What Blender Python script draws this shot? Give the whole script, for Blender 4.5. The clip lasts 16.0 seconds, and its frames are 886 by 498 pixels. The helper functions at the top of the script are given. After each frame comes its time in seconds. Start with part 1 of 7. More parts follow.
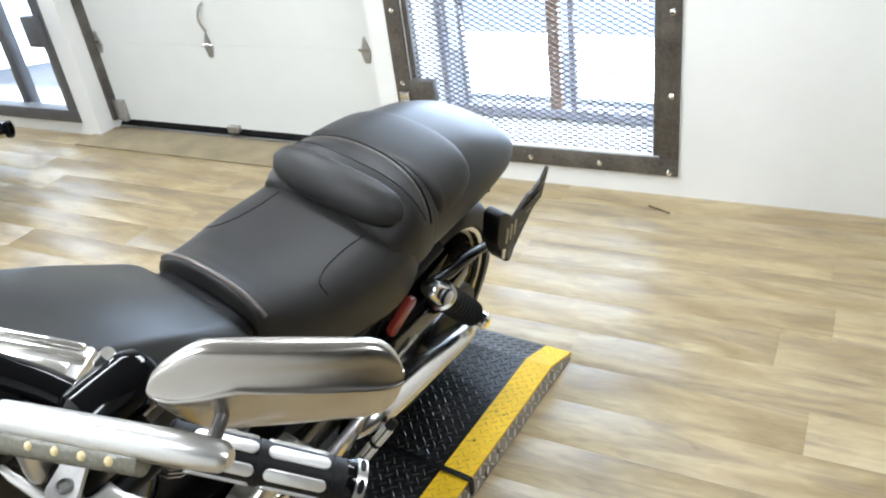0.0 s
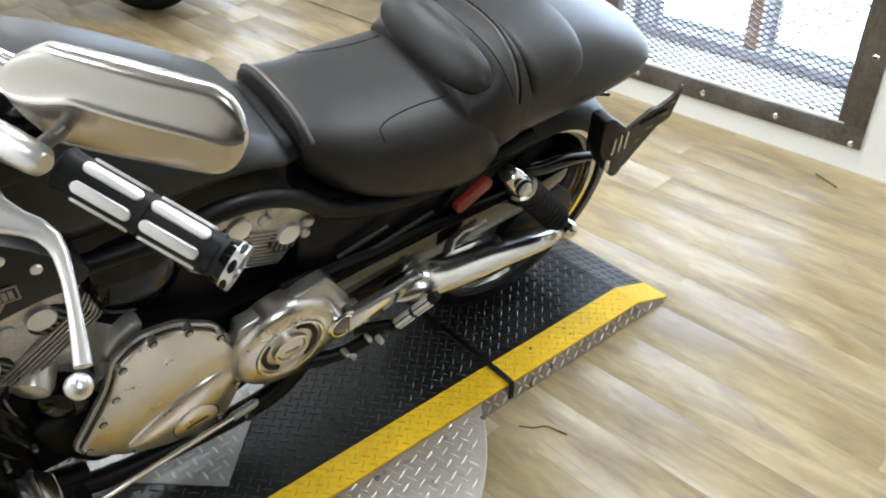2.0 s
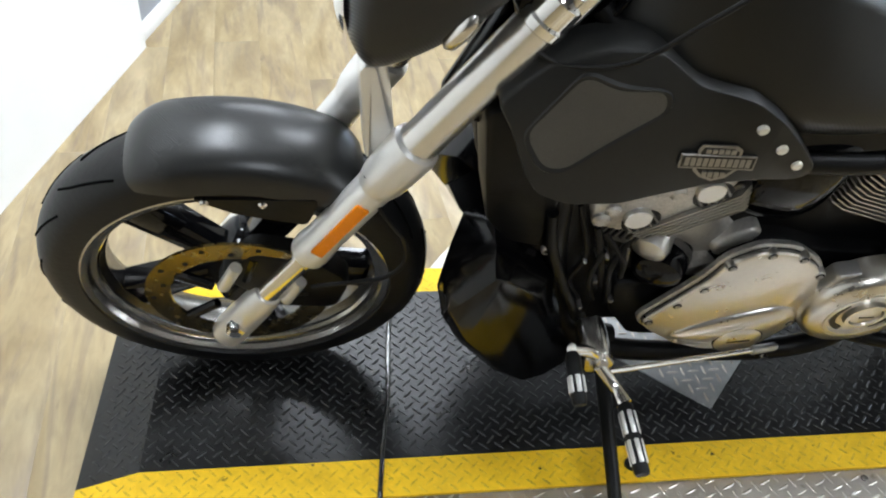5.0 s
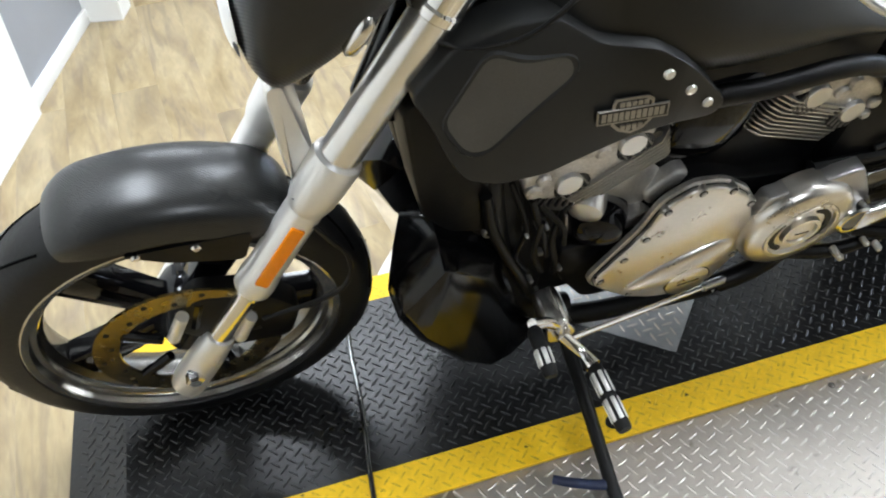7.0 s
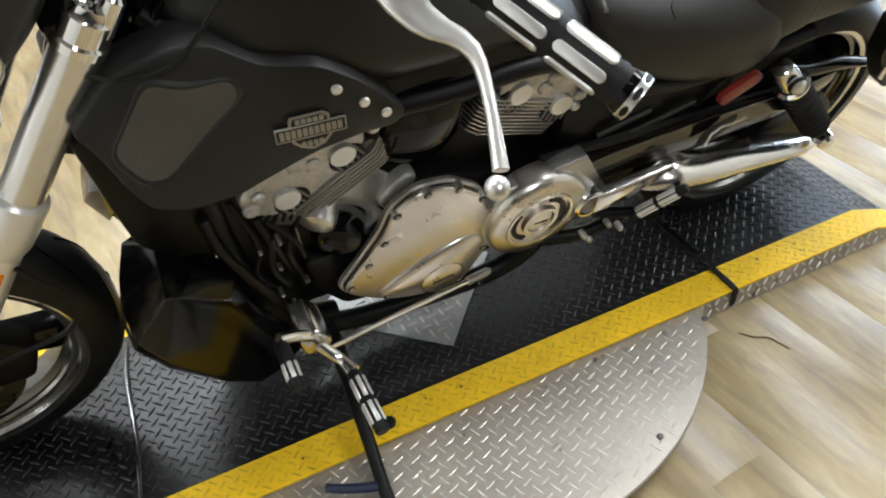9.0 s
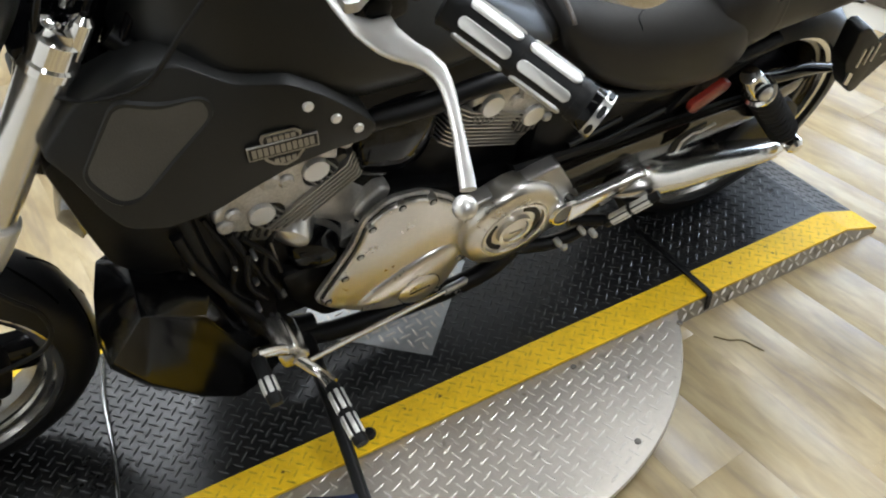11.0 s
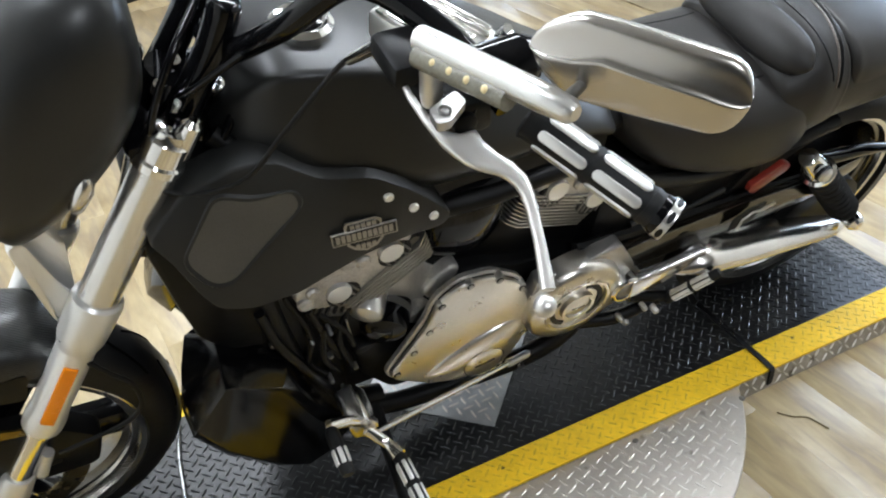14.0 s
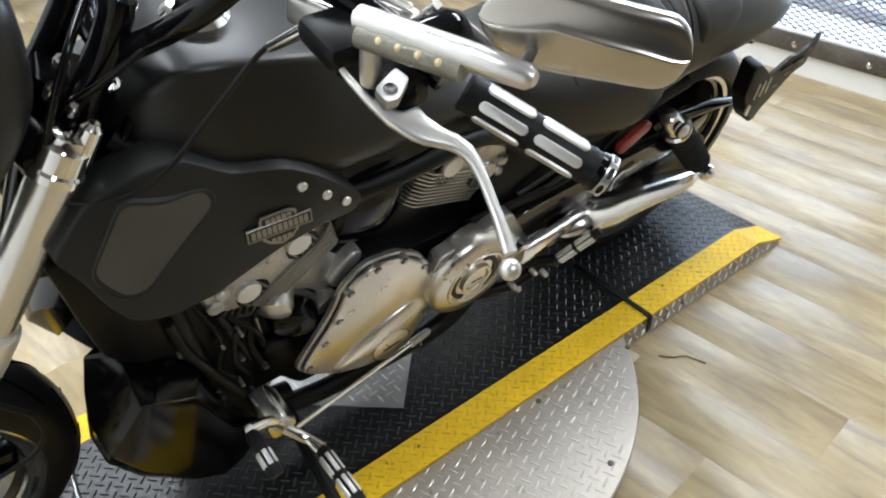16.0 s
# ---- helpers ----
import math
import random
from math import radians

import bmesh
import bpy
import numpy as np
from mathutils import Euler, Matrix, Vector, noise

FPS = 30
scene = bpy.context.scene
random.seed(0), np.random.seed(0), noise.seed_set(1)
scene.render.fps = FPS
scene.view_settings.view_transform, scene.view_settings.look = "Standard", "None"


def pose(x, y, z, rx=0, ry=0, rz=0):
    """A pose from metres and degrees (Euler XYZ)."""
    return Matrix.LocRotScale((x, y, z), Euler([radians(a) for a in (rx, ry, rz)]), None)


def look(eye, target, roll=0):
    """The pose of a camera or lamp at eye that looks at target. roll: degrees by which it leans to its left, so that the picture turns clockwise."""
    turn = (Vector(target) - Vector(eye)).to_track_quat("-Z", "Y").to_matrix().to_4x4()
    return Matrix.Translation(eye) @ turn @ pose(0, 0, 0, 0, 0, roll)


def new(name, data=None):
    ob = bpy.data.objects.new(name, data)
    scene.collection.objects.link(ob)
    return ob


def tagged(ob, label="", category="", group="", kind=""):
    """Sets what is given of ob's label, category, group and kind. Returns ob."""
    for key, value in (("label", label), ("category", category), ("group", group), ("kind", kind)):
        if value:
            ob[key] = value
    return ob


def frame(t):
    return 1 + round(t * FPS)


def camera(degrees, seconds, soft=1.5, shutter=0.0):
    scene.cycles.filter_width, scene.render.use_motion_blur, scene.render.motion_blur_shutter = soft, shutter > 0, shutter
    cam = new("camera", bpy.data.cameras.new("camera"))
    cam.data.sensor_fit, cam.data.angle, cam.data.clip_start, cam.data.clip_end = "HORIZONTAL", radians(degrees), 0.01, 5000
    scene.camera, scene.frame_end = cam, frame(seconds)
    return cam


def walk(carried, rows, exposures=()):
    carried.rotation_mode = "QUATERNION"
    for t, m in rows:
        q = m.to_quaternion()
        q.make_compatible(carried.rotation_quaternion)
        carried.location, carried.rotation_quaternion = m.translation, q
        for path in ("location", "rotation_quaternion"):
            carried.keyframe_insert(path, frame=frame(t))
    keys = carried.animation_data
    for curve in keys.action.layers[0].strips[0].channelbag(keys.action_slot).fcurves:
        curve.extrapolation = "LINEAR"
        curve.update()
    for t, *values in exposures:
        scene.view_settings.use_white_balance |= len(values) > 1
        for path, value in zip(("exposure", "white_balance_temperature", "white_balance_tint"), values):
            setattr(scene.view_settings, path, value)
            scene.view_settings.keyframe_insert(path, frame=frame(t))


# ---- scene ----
cam = camera(57.8, 16.0, 2.1)
PATH = [
    (0, (-1.066, -0.796, 1.466), (0.328, 0.216, 0.448), -8.2),
    (0.5, (-1.096, -0.844, 1.448), (0.232, 0.228, 0.404), -2.8),
    (1, (-1.003, -0.901, 1.426), (0.161, 0.347, 0.383), 3.2),
    (1.5, (-0.924, -0.929, 1.385), (0.089, 0.392, 0.277), -1.1),
    (2, (-0.929, -0.949, 1.345), (0.088, 0.34, 0.204), -1.7),
    (2.5, (-1.001, -0.937, 1.338), (-0.056, 0.383, 0.17), -1.0),
    (3, (-1.077, -0.891, 1.321), (-0.297, 0.455, 0.065), -1.2),
    (3.5, (-1.141, -0.839, 1.312), (-0.535, 0.574, 0.034), 1.0),
    (4, (-1.229, -0.81, 1.304), (-0.799, 0.663, 0.022), 2.4),
    (4.5, (-1.314, -0.794, 1.298), (-1.043, 0.709, 0.008), 3.8),
    (4.7, (-1.341, -0.798, 1.29), (-1.078, 0.715, 0.009), 5.2),
    (6.8, (-1.387, -0.799, 1.29), (-1.105, 0.706, 0.002), -1.5),
    (7, (-1.358, -0.796, 1.288), (-0.96, 0.687, 0.007), -3.6),
    (7.5, (-1.258, -0.828, 1.293), (-0.637, 0.572, 0.006), -5.6),
    (8, (-1.153, -0.879, 1.311), (-0.506, 0.518, 0.034), -6.7),
    (8.5, (-1.115, -0.893, 1.305), (-0.462, 0.493, 0.02), -5.8),
    (9, (-1.126, -0.883, 1.306), (-0.478, 0.491, 0.005), -2.7),
    (11.3, (-1.117, -0.888, 1.32), (-0.415, 0.466, 0.027), -2.6),
    (11.5, (-1.118, -0.89, 1.318), (-0.413, 0.453, 0.015), -2.4),
    (12, (-1.116, -0.907, 1.353), (-0.39, 0.5, 0.131), -3.0),
    (12.5, (-1.109, -0.926, 1.344), (-0.406, 0.482, 0.11), -4.8),
    (13, (-1.117, -0.929, 1.351), (-0.467, 0.547, 0.169), -7.9),
    (13.5, (-1.13, -0.905, 1.367), (-0.465, 0.551, 0.168), -6.5),
    (14, (-1.151, -0.898, 1.383), (-0.523, 0.596, 0.21), -4.8),
    (14.5, (-1.129, -0.907, 1.368), (-0.425, 0.523, 0.16), -4.9),
    (15, (-1.172, -0.878, 1.373), (-0.441, 0.562, 0.192), -3.1),
    (15.5, (-1.257, -0.859, 1.385), (-0.334, 0.459, 0.197), -4.1),
    (16, (-1.248, -0.857, 1.384), (-0.298, 0.417, 0.17), -2.9),
]
# the camera's own slow drift of exposure and white balance
DRIFT = [(0.0, 0.07, 6150, 10), (1.0, 0.03, 6200, 10), (2.0, 0.02, 6350, 10), (3.0, -0.17, 6650, 10), (3.5, -0.08, 6550, 10), (4.5, 0.03, 6150, 10), (7.0, 0.16, 6150, 10), (7.5, 0.10, 6350, 10),
         (8.0, 0.02, 6450, 10), (9.0, -0.02, 6500, 10), (11.5, -0.07, 6280, 10), (12.0, -0.05, 6200, 10), (13.0, 0.04, 6150, 10), (14.0, 0.06, 6200, 10), (16.0, -0.04, 6250, 10)]
walk(cam, [(t, look(eye, target, roll)) for t, eye, target, roll in PATH], DRIFT)

# ---- world and light ----
world = bpy.data.worlds.new("world")
scene.world = world
world.use_nodes = True
wn = world.node_tree
sky = wn.nodes.new("ShaderNodeTexSky")
sky.sky_type, sky.sun_disc = "NISHITA", False
sky.sun_elevation, sky.sun_rotation = radians(35), radians(120)
wn.links.new(sky.outputs[0], wn.nodes["Background"].inputs[0])
wn.nodes["Background"].inputs[1].default_value = 0.12
scene.view_settings.exposure = 0.0


def area_lamp(name, place, target, sx, sy, power, colour):
    d = bpy.data.lights.new(name, "AREA")
    d.shape, d.size, d.size_y, d.energy, d.color = "RECTANGLE", sx, sy, power, colour
    ob = new(name, d)
    ob.matrix_world = look(place, target)
    return ob


# ceiling fixtures: centre x, y
FIXTURES = ((-1.7, 0.35, 0), (0.85, -0.1, 0), (-1.1, 2.75, 90), (-0.05, 1.02, 90), (0.6, 4.3, 90), (-0.7, -2.6, 0))
CEIL = 2.75
for fx, fy, turned in FIXTURES:
    lamp = area_lamp("ceiling_lamp", (fx, fy, CEIL - 0.07), (fx, fy, 0), 0.28, 1.15, 41, (0.945, 0.985, 1.02))
    lamp.matrix_world = pose(fx, fy, CEIL - 0.07, 0, 0, turned)
# daylight in the two openings of the end wall
area_lamp("window_light", (1.72, 0.55, 0.95), (0.0, 0.4, 0.55), 0.95, 1.5, 52, (0.68, 0.82, 1.0))
area_lamp("window_light", (1.5, 3.75, 1.0), (0.0, 2.6, 0.4), 0.9, 1.6, 24, (0.72, 0.84, 1.0))


# ---- materials ----
def material(name, colour, rough=0.5, metal=0.0, tone=0.25, scale=6.0, fine=60.0, bump=0.02, coat=0.0, stretch=(1, 1, 1), rough_var=0.12, spread=0.0, spec=0.5):
    """A surface with two scales of variation in tone, gloss and relief."""
    m = bpy.data.materials.new(name)
    m.use_nodes = True
    t = m.node_tree
    n, l = t.nodes, t.links
    b = n["Principled BSDF"]
    co = n.new("ShaderNodeTexCoord")
    mp = n.new("ShaderNodeMapping")
    mp.inputs["Scale"].default_value = stretch
    l.new(co.outputs["Object"], mp.inputs[0])
    big, small = n.new("ShaderNodeTexNoise"), n.new("ShaderNodeTexNoise")
    for k, s in ((big, scale), (small, fine)):
        k.inputs["Scale"].default_value = s
        k.inputs["Detail"].default_value = 5
        l.new(mp.outputs[0], k.inputs["Vector"])
    mix = n.new("ShaderNodeMath")
    mix.operation = "MULTIPLY_ADD"
    mix.inputs[1].default_value = 0.6
    l.new(big.outputs[0], mix.inputs[0])
    half = n.new("ShaderNodeMath")
    half.operation = "MULTIPLY"
    half.inputs[1].default_value = 0.4
    l.new(small.outputs[0], half.inputs[0])
    l.new(half.outputs[0], mix.inputs[2])
    ramp = n.new("ShaderNodeValToRGB")
    lo, hi = ramp.color_ramp.elements
    lo.position, hi.position = 0.3, 0.72
    lo.color = (*[c * (1 - tone) for c in colour], 1)
    hi.color = (*[min(1, c * (1 + tone)) for c in colour], 1)
    l.new(mix.outputs[0], ramp.inputs[0])
    col = ramp.outputs[0]
    if spread:
        info = n.new("ShaderNodeObjectInfo")
        rng = n.new("ShaderNodeMapRange")
        rng.inputs["To Min"].default_value, rng.inputs["To Max"].default_value = 1 - spread, 1 + spread
        l.new(info.outputs["Random"], rng.inputs["Value"])
        hsv = n.new("ShaderNodeHueSaturation")
        l.new(rng.outputs[0], hsv.inputs["Value"])
        l.new(col, hsv.inputs["Color"])
        col = hsv.outputs[0]
    l.new(col, b.inputs["Base Color"])
    rr = n.new("ShaderNodeMapRange")
    rr.inputs["To Min"].default_value, rr.inputs["To Max"].default_value = max(0.02, rough - rough_var), min(1, rough + rough_var)
    l.new(mix.outputs[0], rr.inputs["Value"])
    l.new(rr.outputs[0], b.inputs["Roughness"])
    b.inputs["Metallic"].default_value = metal
    b.inputs["Specular IOR Level"].default_value = spec
    b.inputs["Coat Weight"].default_value = coat
    b.inputs["Coat Roughness"].default_value = 0.08
    if bump:
        bp = n.new("ShaderNodeBump")
        bp.inputs["Strength"].default_value, bp.inputs["Distance"].default_value = bump, 0.01
        l.new(small.outputs[0], bp.inputs["Height"])
        l.new(bp.outputs[0], b.inputs["Normal"])
    return m


def glow(name, colour, strength):
    m = bpy.data.materials.new(name)
    m.use_nodes = True
    b = m.node_tree.nodes["Principled BSDF"]
    b.inputs["Base Color"].default_value = (*colour, 1)
    b.inputs["Emission Color"].default_value = (*colour, 1)
    b.inputs["Emission Strength"].default_value = strength
    return m


M_WALL = material("white_wall_paint", (0.84, 0.84, 0.81), 0.55, tone=0.03, fine=180, bump=0.03)
M_CEILING = material("grey_ceiling_paint", (0.32, 0.32, 0.315), 0.7, tone=0.06, fine=120, bump=0.03)
M_DOOR = material("white_door_panel", (0.78, 0.79, 0.76), 0.4, tone=0.03, fine=140, bump=0.03)
M_GREY_WALL = material("grey_wall_paint", (0.3, 0.31, 0.33), 0.6, tone=0.05, fine=150, bump=0.03)
M_SUB = material("subfloor", (0.12, 0.09, 0.06), 0.8)
M_STEEL = material("weathered_steel", (0.135, 0.122, 0.108), 0.5, 0.5, tone=0.5, scale=9, fine=70, bump=0.08)
M_ALU = material("aluminium_tread", (0.55, 0.505, 0.445), 0.4, 0.8, tone=0.12, scale=5, fine=90, bump=0.03)
M_BLACK_PLATE = material("black_painted_tread", (0.008, 0.008, 0.008), 0.30, 0.0, tone=0.7, scale=7, fine=90, bump=0.10, rough_var=0.10, spec=0.45)
M_BLACK_LUG = material("worn_black_lug", (0.015, 0.015, 0.0155), 0.34, 0.0, tone=0.6, scale=24, fine=120, bump=0.05, rough_var=0.1, spec=0.46)
# pale lavender: window flare over the bars is put into their colour
M_BAR = material("flare_pale_bar", (0.36, 0.36, 0.42), 0.5, tone=0.15, fine=90, bump=0.03)
M_BARREL_CAST = material("smooth_cast_barrel", (0.55, 0.53, 0.495), 0.42, 0.6, tone=0.2, scale=18, fine=200, bump=0.03, rough_var=0.05)
M_YELLOW = material("yellow_safety_paint", (0.86, 0.53, 0.012), 0.5, tone=0.2, scale=9, fine=90, bump=0.1, spec=0.3)
M_CHROME = material("chrome", (0.8, 0.79, 0.77), 0.1, 1.0, tone=0.05, bump=0.0, rough_var=0.05)
M_POLISHED = material("polished_aluminium", (0.74, 0.72, 0.69), 0.2, 1.0, tone=0.05, scale=12, fine=150, bump=0.0, rough_var=0.06)
M_CAST = material("cast_aluminium", (0.48, 0.47, 0.45), 0.42, 0.9, tone=0.15, scale=14, fine=220, bump=0.06, rough_var=0.05)
M_SILVER = material("silver_satin_metal", (0.68, 0.67, 0.645), 0.31, 0.9, tone=0.02, fine=200, bump=0.0, rough_var=0.01)
M_BLACK = material("satin_black_paint", (0.017, 0.0173, 0.0166), 0.42, tone=0.2, fine=200, bump=0.0, spec=0.32)
M_GLOSS = material("gloss_black_paint", (0.003, 0.003, 0.0035), 0.07, tone=0.1, coat=0.0, spec=0.24, bump=0.0, rough_var=0.05)
M_DARK = material("dark_engine_black", (0.0035, 0.0035, 0.0037), 0.42, tone=0.4, scale=20, bump=0.05, spec=0.2)
M_RUBBER = material("black_rubber", (0.007, 0.007, 0.0073), 0.52, tone=0.35, scale=15, fine=120, bump=0.06, spec=0.25)
M_VINYL = material("black_seat_vinyl", (0.0178, 0.0164, 0.0152), 0.44, tone=0.35, scale=7, fine=420, bump=0.06, spec=0.33, rough_var=0.14)
M_LIP = material("pale_seat_lip", (0.11, 0.092, 0.078), 0.32, tone=0.3, scale=9, fine=300, bump=0.03, spec=0.5)
M_ORANGE = material("amber_reflector", (0.85, 0.24, 0.0), 0.25, tone=0.1, fine=300, bump=0.05)
M_RED = material("red_reflector", (0.22, 0.02, 0.012), 0.3, tone=0.15, fine=300, bump=0.05)
M_MESH = material("grey_wire_mesh", (0.09, 0.085, 0.075), 0.5, 0.4, tone=0.2, fine=500, bump=0.3)
M_BLUE = material("blue_rubber", (0.006, 0.013, 0.045), 0.45, tone=0.2)
M_LEVER = material("satin_lever_alloy", (0.72, 0.70, 0.67), 0.35, 0.85, tone=0.02, fine=200, bump=0.0, rough_var=0.01)
M_WOOD = material("brown_wood_frame", (0.33, 0.19, 0.12), 0.55, tone=0.25, stretch=(1, 1, 0.15), scale=20, fine=80, bump=0.05)
M_CAST_DARK = material("dark_cast_metal", (0.2, 0.195, 0.185), 0.4, 0.8, tone=0.2, scale=14, fine=220, bump=0.04, rough_var=0.05)
M_PEWTER = material("brushed_pewter", (0.30, 0.29, 0.275), 0.38, 0.85, tone=0.2, fine=200, rough_var=0.05)
M_HEAD = material("brushed_cast_head", (0.5, 0.485, 0.46), 0.4, 0.85, tone=0.4, scale=26, fine=220, bump=0.05, rough_var=0.05)
M_HOUSING = material("grey_satin_housing", (0.5, 0.49, 0.475), 0.3, 0.88, tone=0.08, scale=14, fine=220, bump=0.01, rough_var=0.03)
M_TAIL = material("satin_black_cowl", (0.0145, 0.0148, 0.0152), 0.36, tone=0.25, scale=8, fine=260, bump=0.02, spec=0.40)
M_PATCH = material("scuffed_grey_plate", (0.40, 0.41, 0.41), 0.42, 0.35, tone=0.2, scale=8, fine=60, bump=0.05)
M_MIRROR_SHELL = material("satin_polished_shell", (0.57, 0.54, 0.495), 0.25, 1.0, tone=0.06, scale=12, fine=150, bump=0.0, rough_var=0.05)
M_FORK = material("satin_silver_fork", (0.8, 0.79, 0.765), 0.33, 0.6, tone=0.03, fine=200, bump=0.0, rough_var=0.03)
M_UPPER = material("polished_fork_tube", (0.78, 0.765, 0.735), 0.24, 0.9, tone=0.03, fine=200, bump=0.0, rough_var=0.04)
M_RIM = material("dark_polished_rim", (0.62, 0.605, 0.58), 0.17, 1.0, tone=0.1, scale=20, bump=0.0, rough_var=0.06)
M_BARREL = material("dark_rim_barrel", (0.16, 0.155, 0.145), 0.25, 1.0, tone=0.2, scale=20, bump=0.0, rough_var=0.08)
M_FRAME_GREY = material("dark_grey_frame", (0.13, 0.13, 0.135), 0.45, 0.3, tone=0.2, scale=9, fine=70, bump=0.04)
M_TYRE = material("dusty_tyre_rubber", (0.008, 0.008, 0.0082), 0.48, tone=0.4, scale=10, fine=120, bump=0.06, spec=0.32)
M_GUARD = material("gloss_plastic_guard", (0.010, 0.008, 0.005), 0.14, tone=0.2, bump=0.0, spec=1.0, rough_var=0.04, coat=0.6)
M_YELLOW_WORN = material("scuffed_yellow_tread", (0.72, 0.44, 0.02), 0.55, tone=0.45, scale=40, fine=160, bump=0.08, spec=0.3)
M_LUG = material("bright_tread_lug", (0.6, 0.56, 0.505), 0.43, 0.8, tone=0.15, scale=30, fine=120, bump=0.03)
M_SKIRT = material("dirty_aluminium_side", (0.36, 0.33, 0.285), 0.5, 0.7, tone=0.3, scale=10, fine=70, bump=0.05)
M_SHROUD = material("deep_gloss_shroud", (0.003, 0.003, 0.0033), 0.13, tone=0.3, scale=6, spec=0.27, bump=0.0, rough_var=0.04)
M_NAVY = material("dark_blue_paint", (0.01, 0.014, 0.05), 0.2, tone=0.2, coat=0.5, bump=0.0)


def carbon(name, rough, spec, relief, pitch=78):
    """Black film with a fine diagonal woven relief; the tows also differ in gloss."""
    m = material(name, (0.0135, 0.0138, 0.0133), rough, tone=0.2, fine=200, bump=0.0, spec=spec, rough_var=0.05)
    t = m.node_tree
    n, l = t.nodes, t.links
    co = n.new("ShaderNodeTexCoord")
    wv = n.new("ShaderNodeTexWave")
    wv.bands_direction = "DIAGONAL"
    wv.inputs["Scale"].default_value = pitch
    l.new(co.outputs["Object"], wv.inputs["Vector"])
    rr = n.new("ShaderNodeMapRange")
    rr.inputs["To Min"].default_value, rr.inputs["To Max"].default_value = rough - 0.05, rough + 0.10
    l.new(wv.outputs["Fac"], rr.inputs["Value"])
    l.new(rr.outputs[0], n["Principled BSDF"].inputs["Roughness"])
    bp = n.new("ShaderNodeBump")
    bp.inputs["Strength"].default_value, bp.inputs["Distance"].default_value = relief, 0.001
    l.new(wv.outputs["Fac"], bp.inputs["Height"])
    l.new(bp.outputs[0], n["Principled BSDF"].inputs["Normal"])
    return m


def specks(m, colour, scale, start, end):
    """Chips and dirt: small dark flecks over a finished material."""
    n, l = m.node_tree.nodes, m.node_tree.links
    b = n["Principled BSDF"]
    co, noise, f, mix = n.new("ShaderNodeTexCoord"), n.new("ShaderNodeTexNoise"), n.new("ShaderNodeMapRange"), n.new("ShaderNodeMixRGB")
    noise.inputs["Scale"].default_value, noise.inputs["Detail"].default_value = scale, 3
    l.new(co.outputs["Object"], noise.inputs["Vector"])
    f.inputs["From Min"].default_value, f.inputs["From Max"].default_value = start, end
    l.new(noise.outputs[0], f.inputs["Value"])
    l.new(f.outputs[0], mix.inputs[0])
    l.new(b.inputs["Base Color"].links[0].from_socket, mix.inputs[1])
    mix.inputs[2].default_value = (*colour, 1)
    l.new(mix.outputs[0], b.inputs["Base Color"])
    return m


specks(M_YELLOW, (0.10, 0.065, 0.01), 46, 0.69, 0.74)
specks(M_ALU, (0.20, 0.175, 0.14), 30, 0.66, 0.80)
specks(M_SKIRT, (0.13, 0.11, 0.085), 24, 0.60, 0.75)
M_CARBON = carbon("carbon_fibre_film", 0.34, 0.42, 0.017, 115)
M_FENDER = carbon("brushed_fender_film", 0.31, 0.46, 0.02, 120)


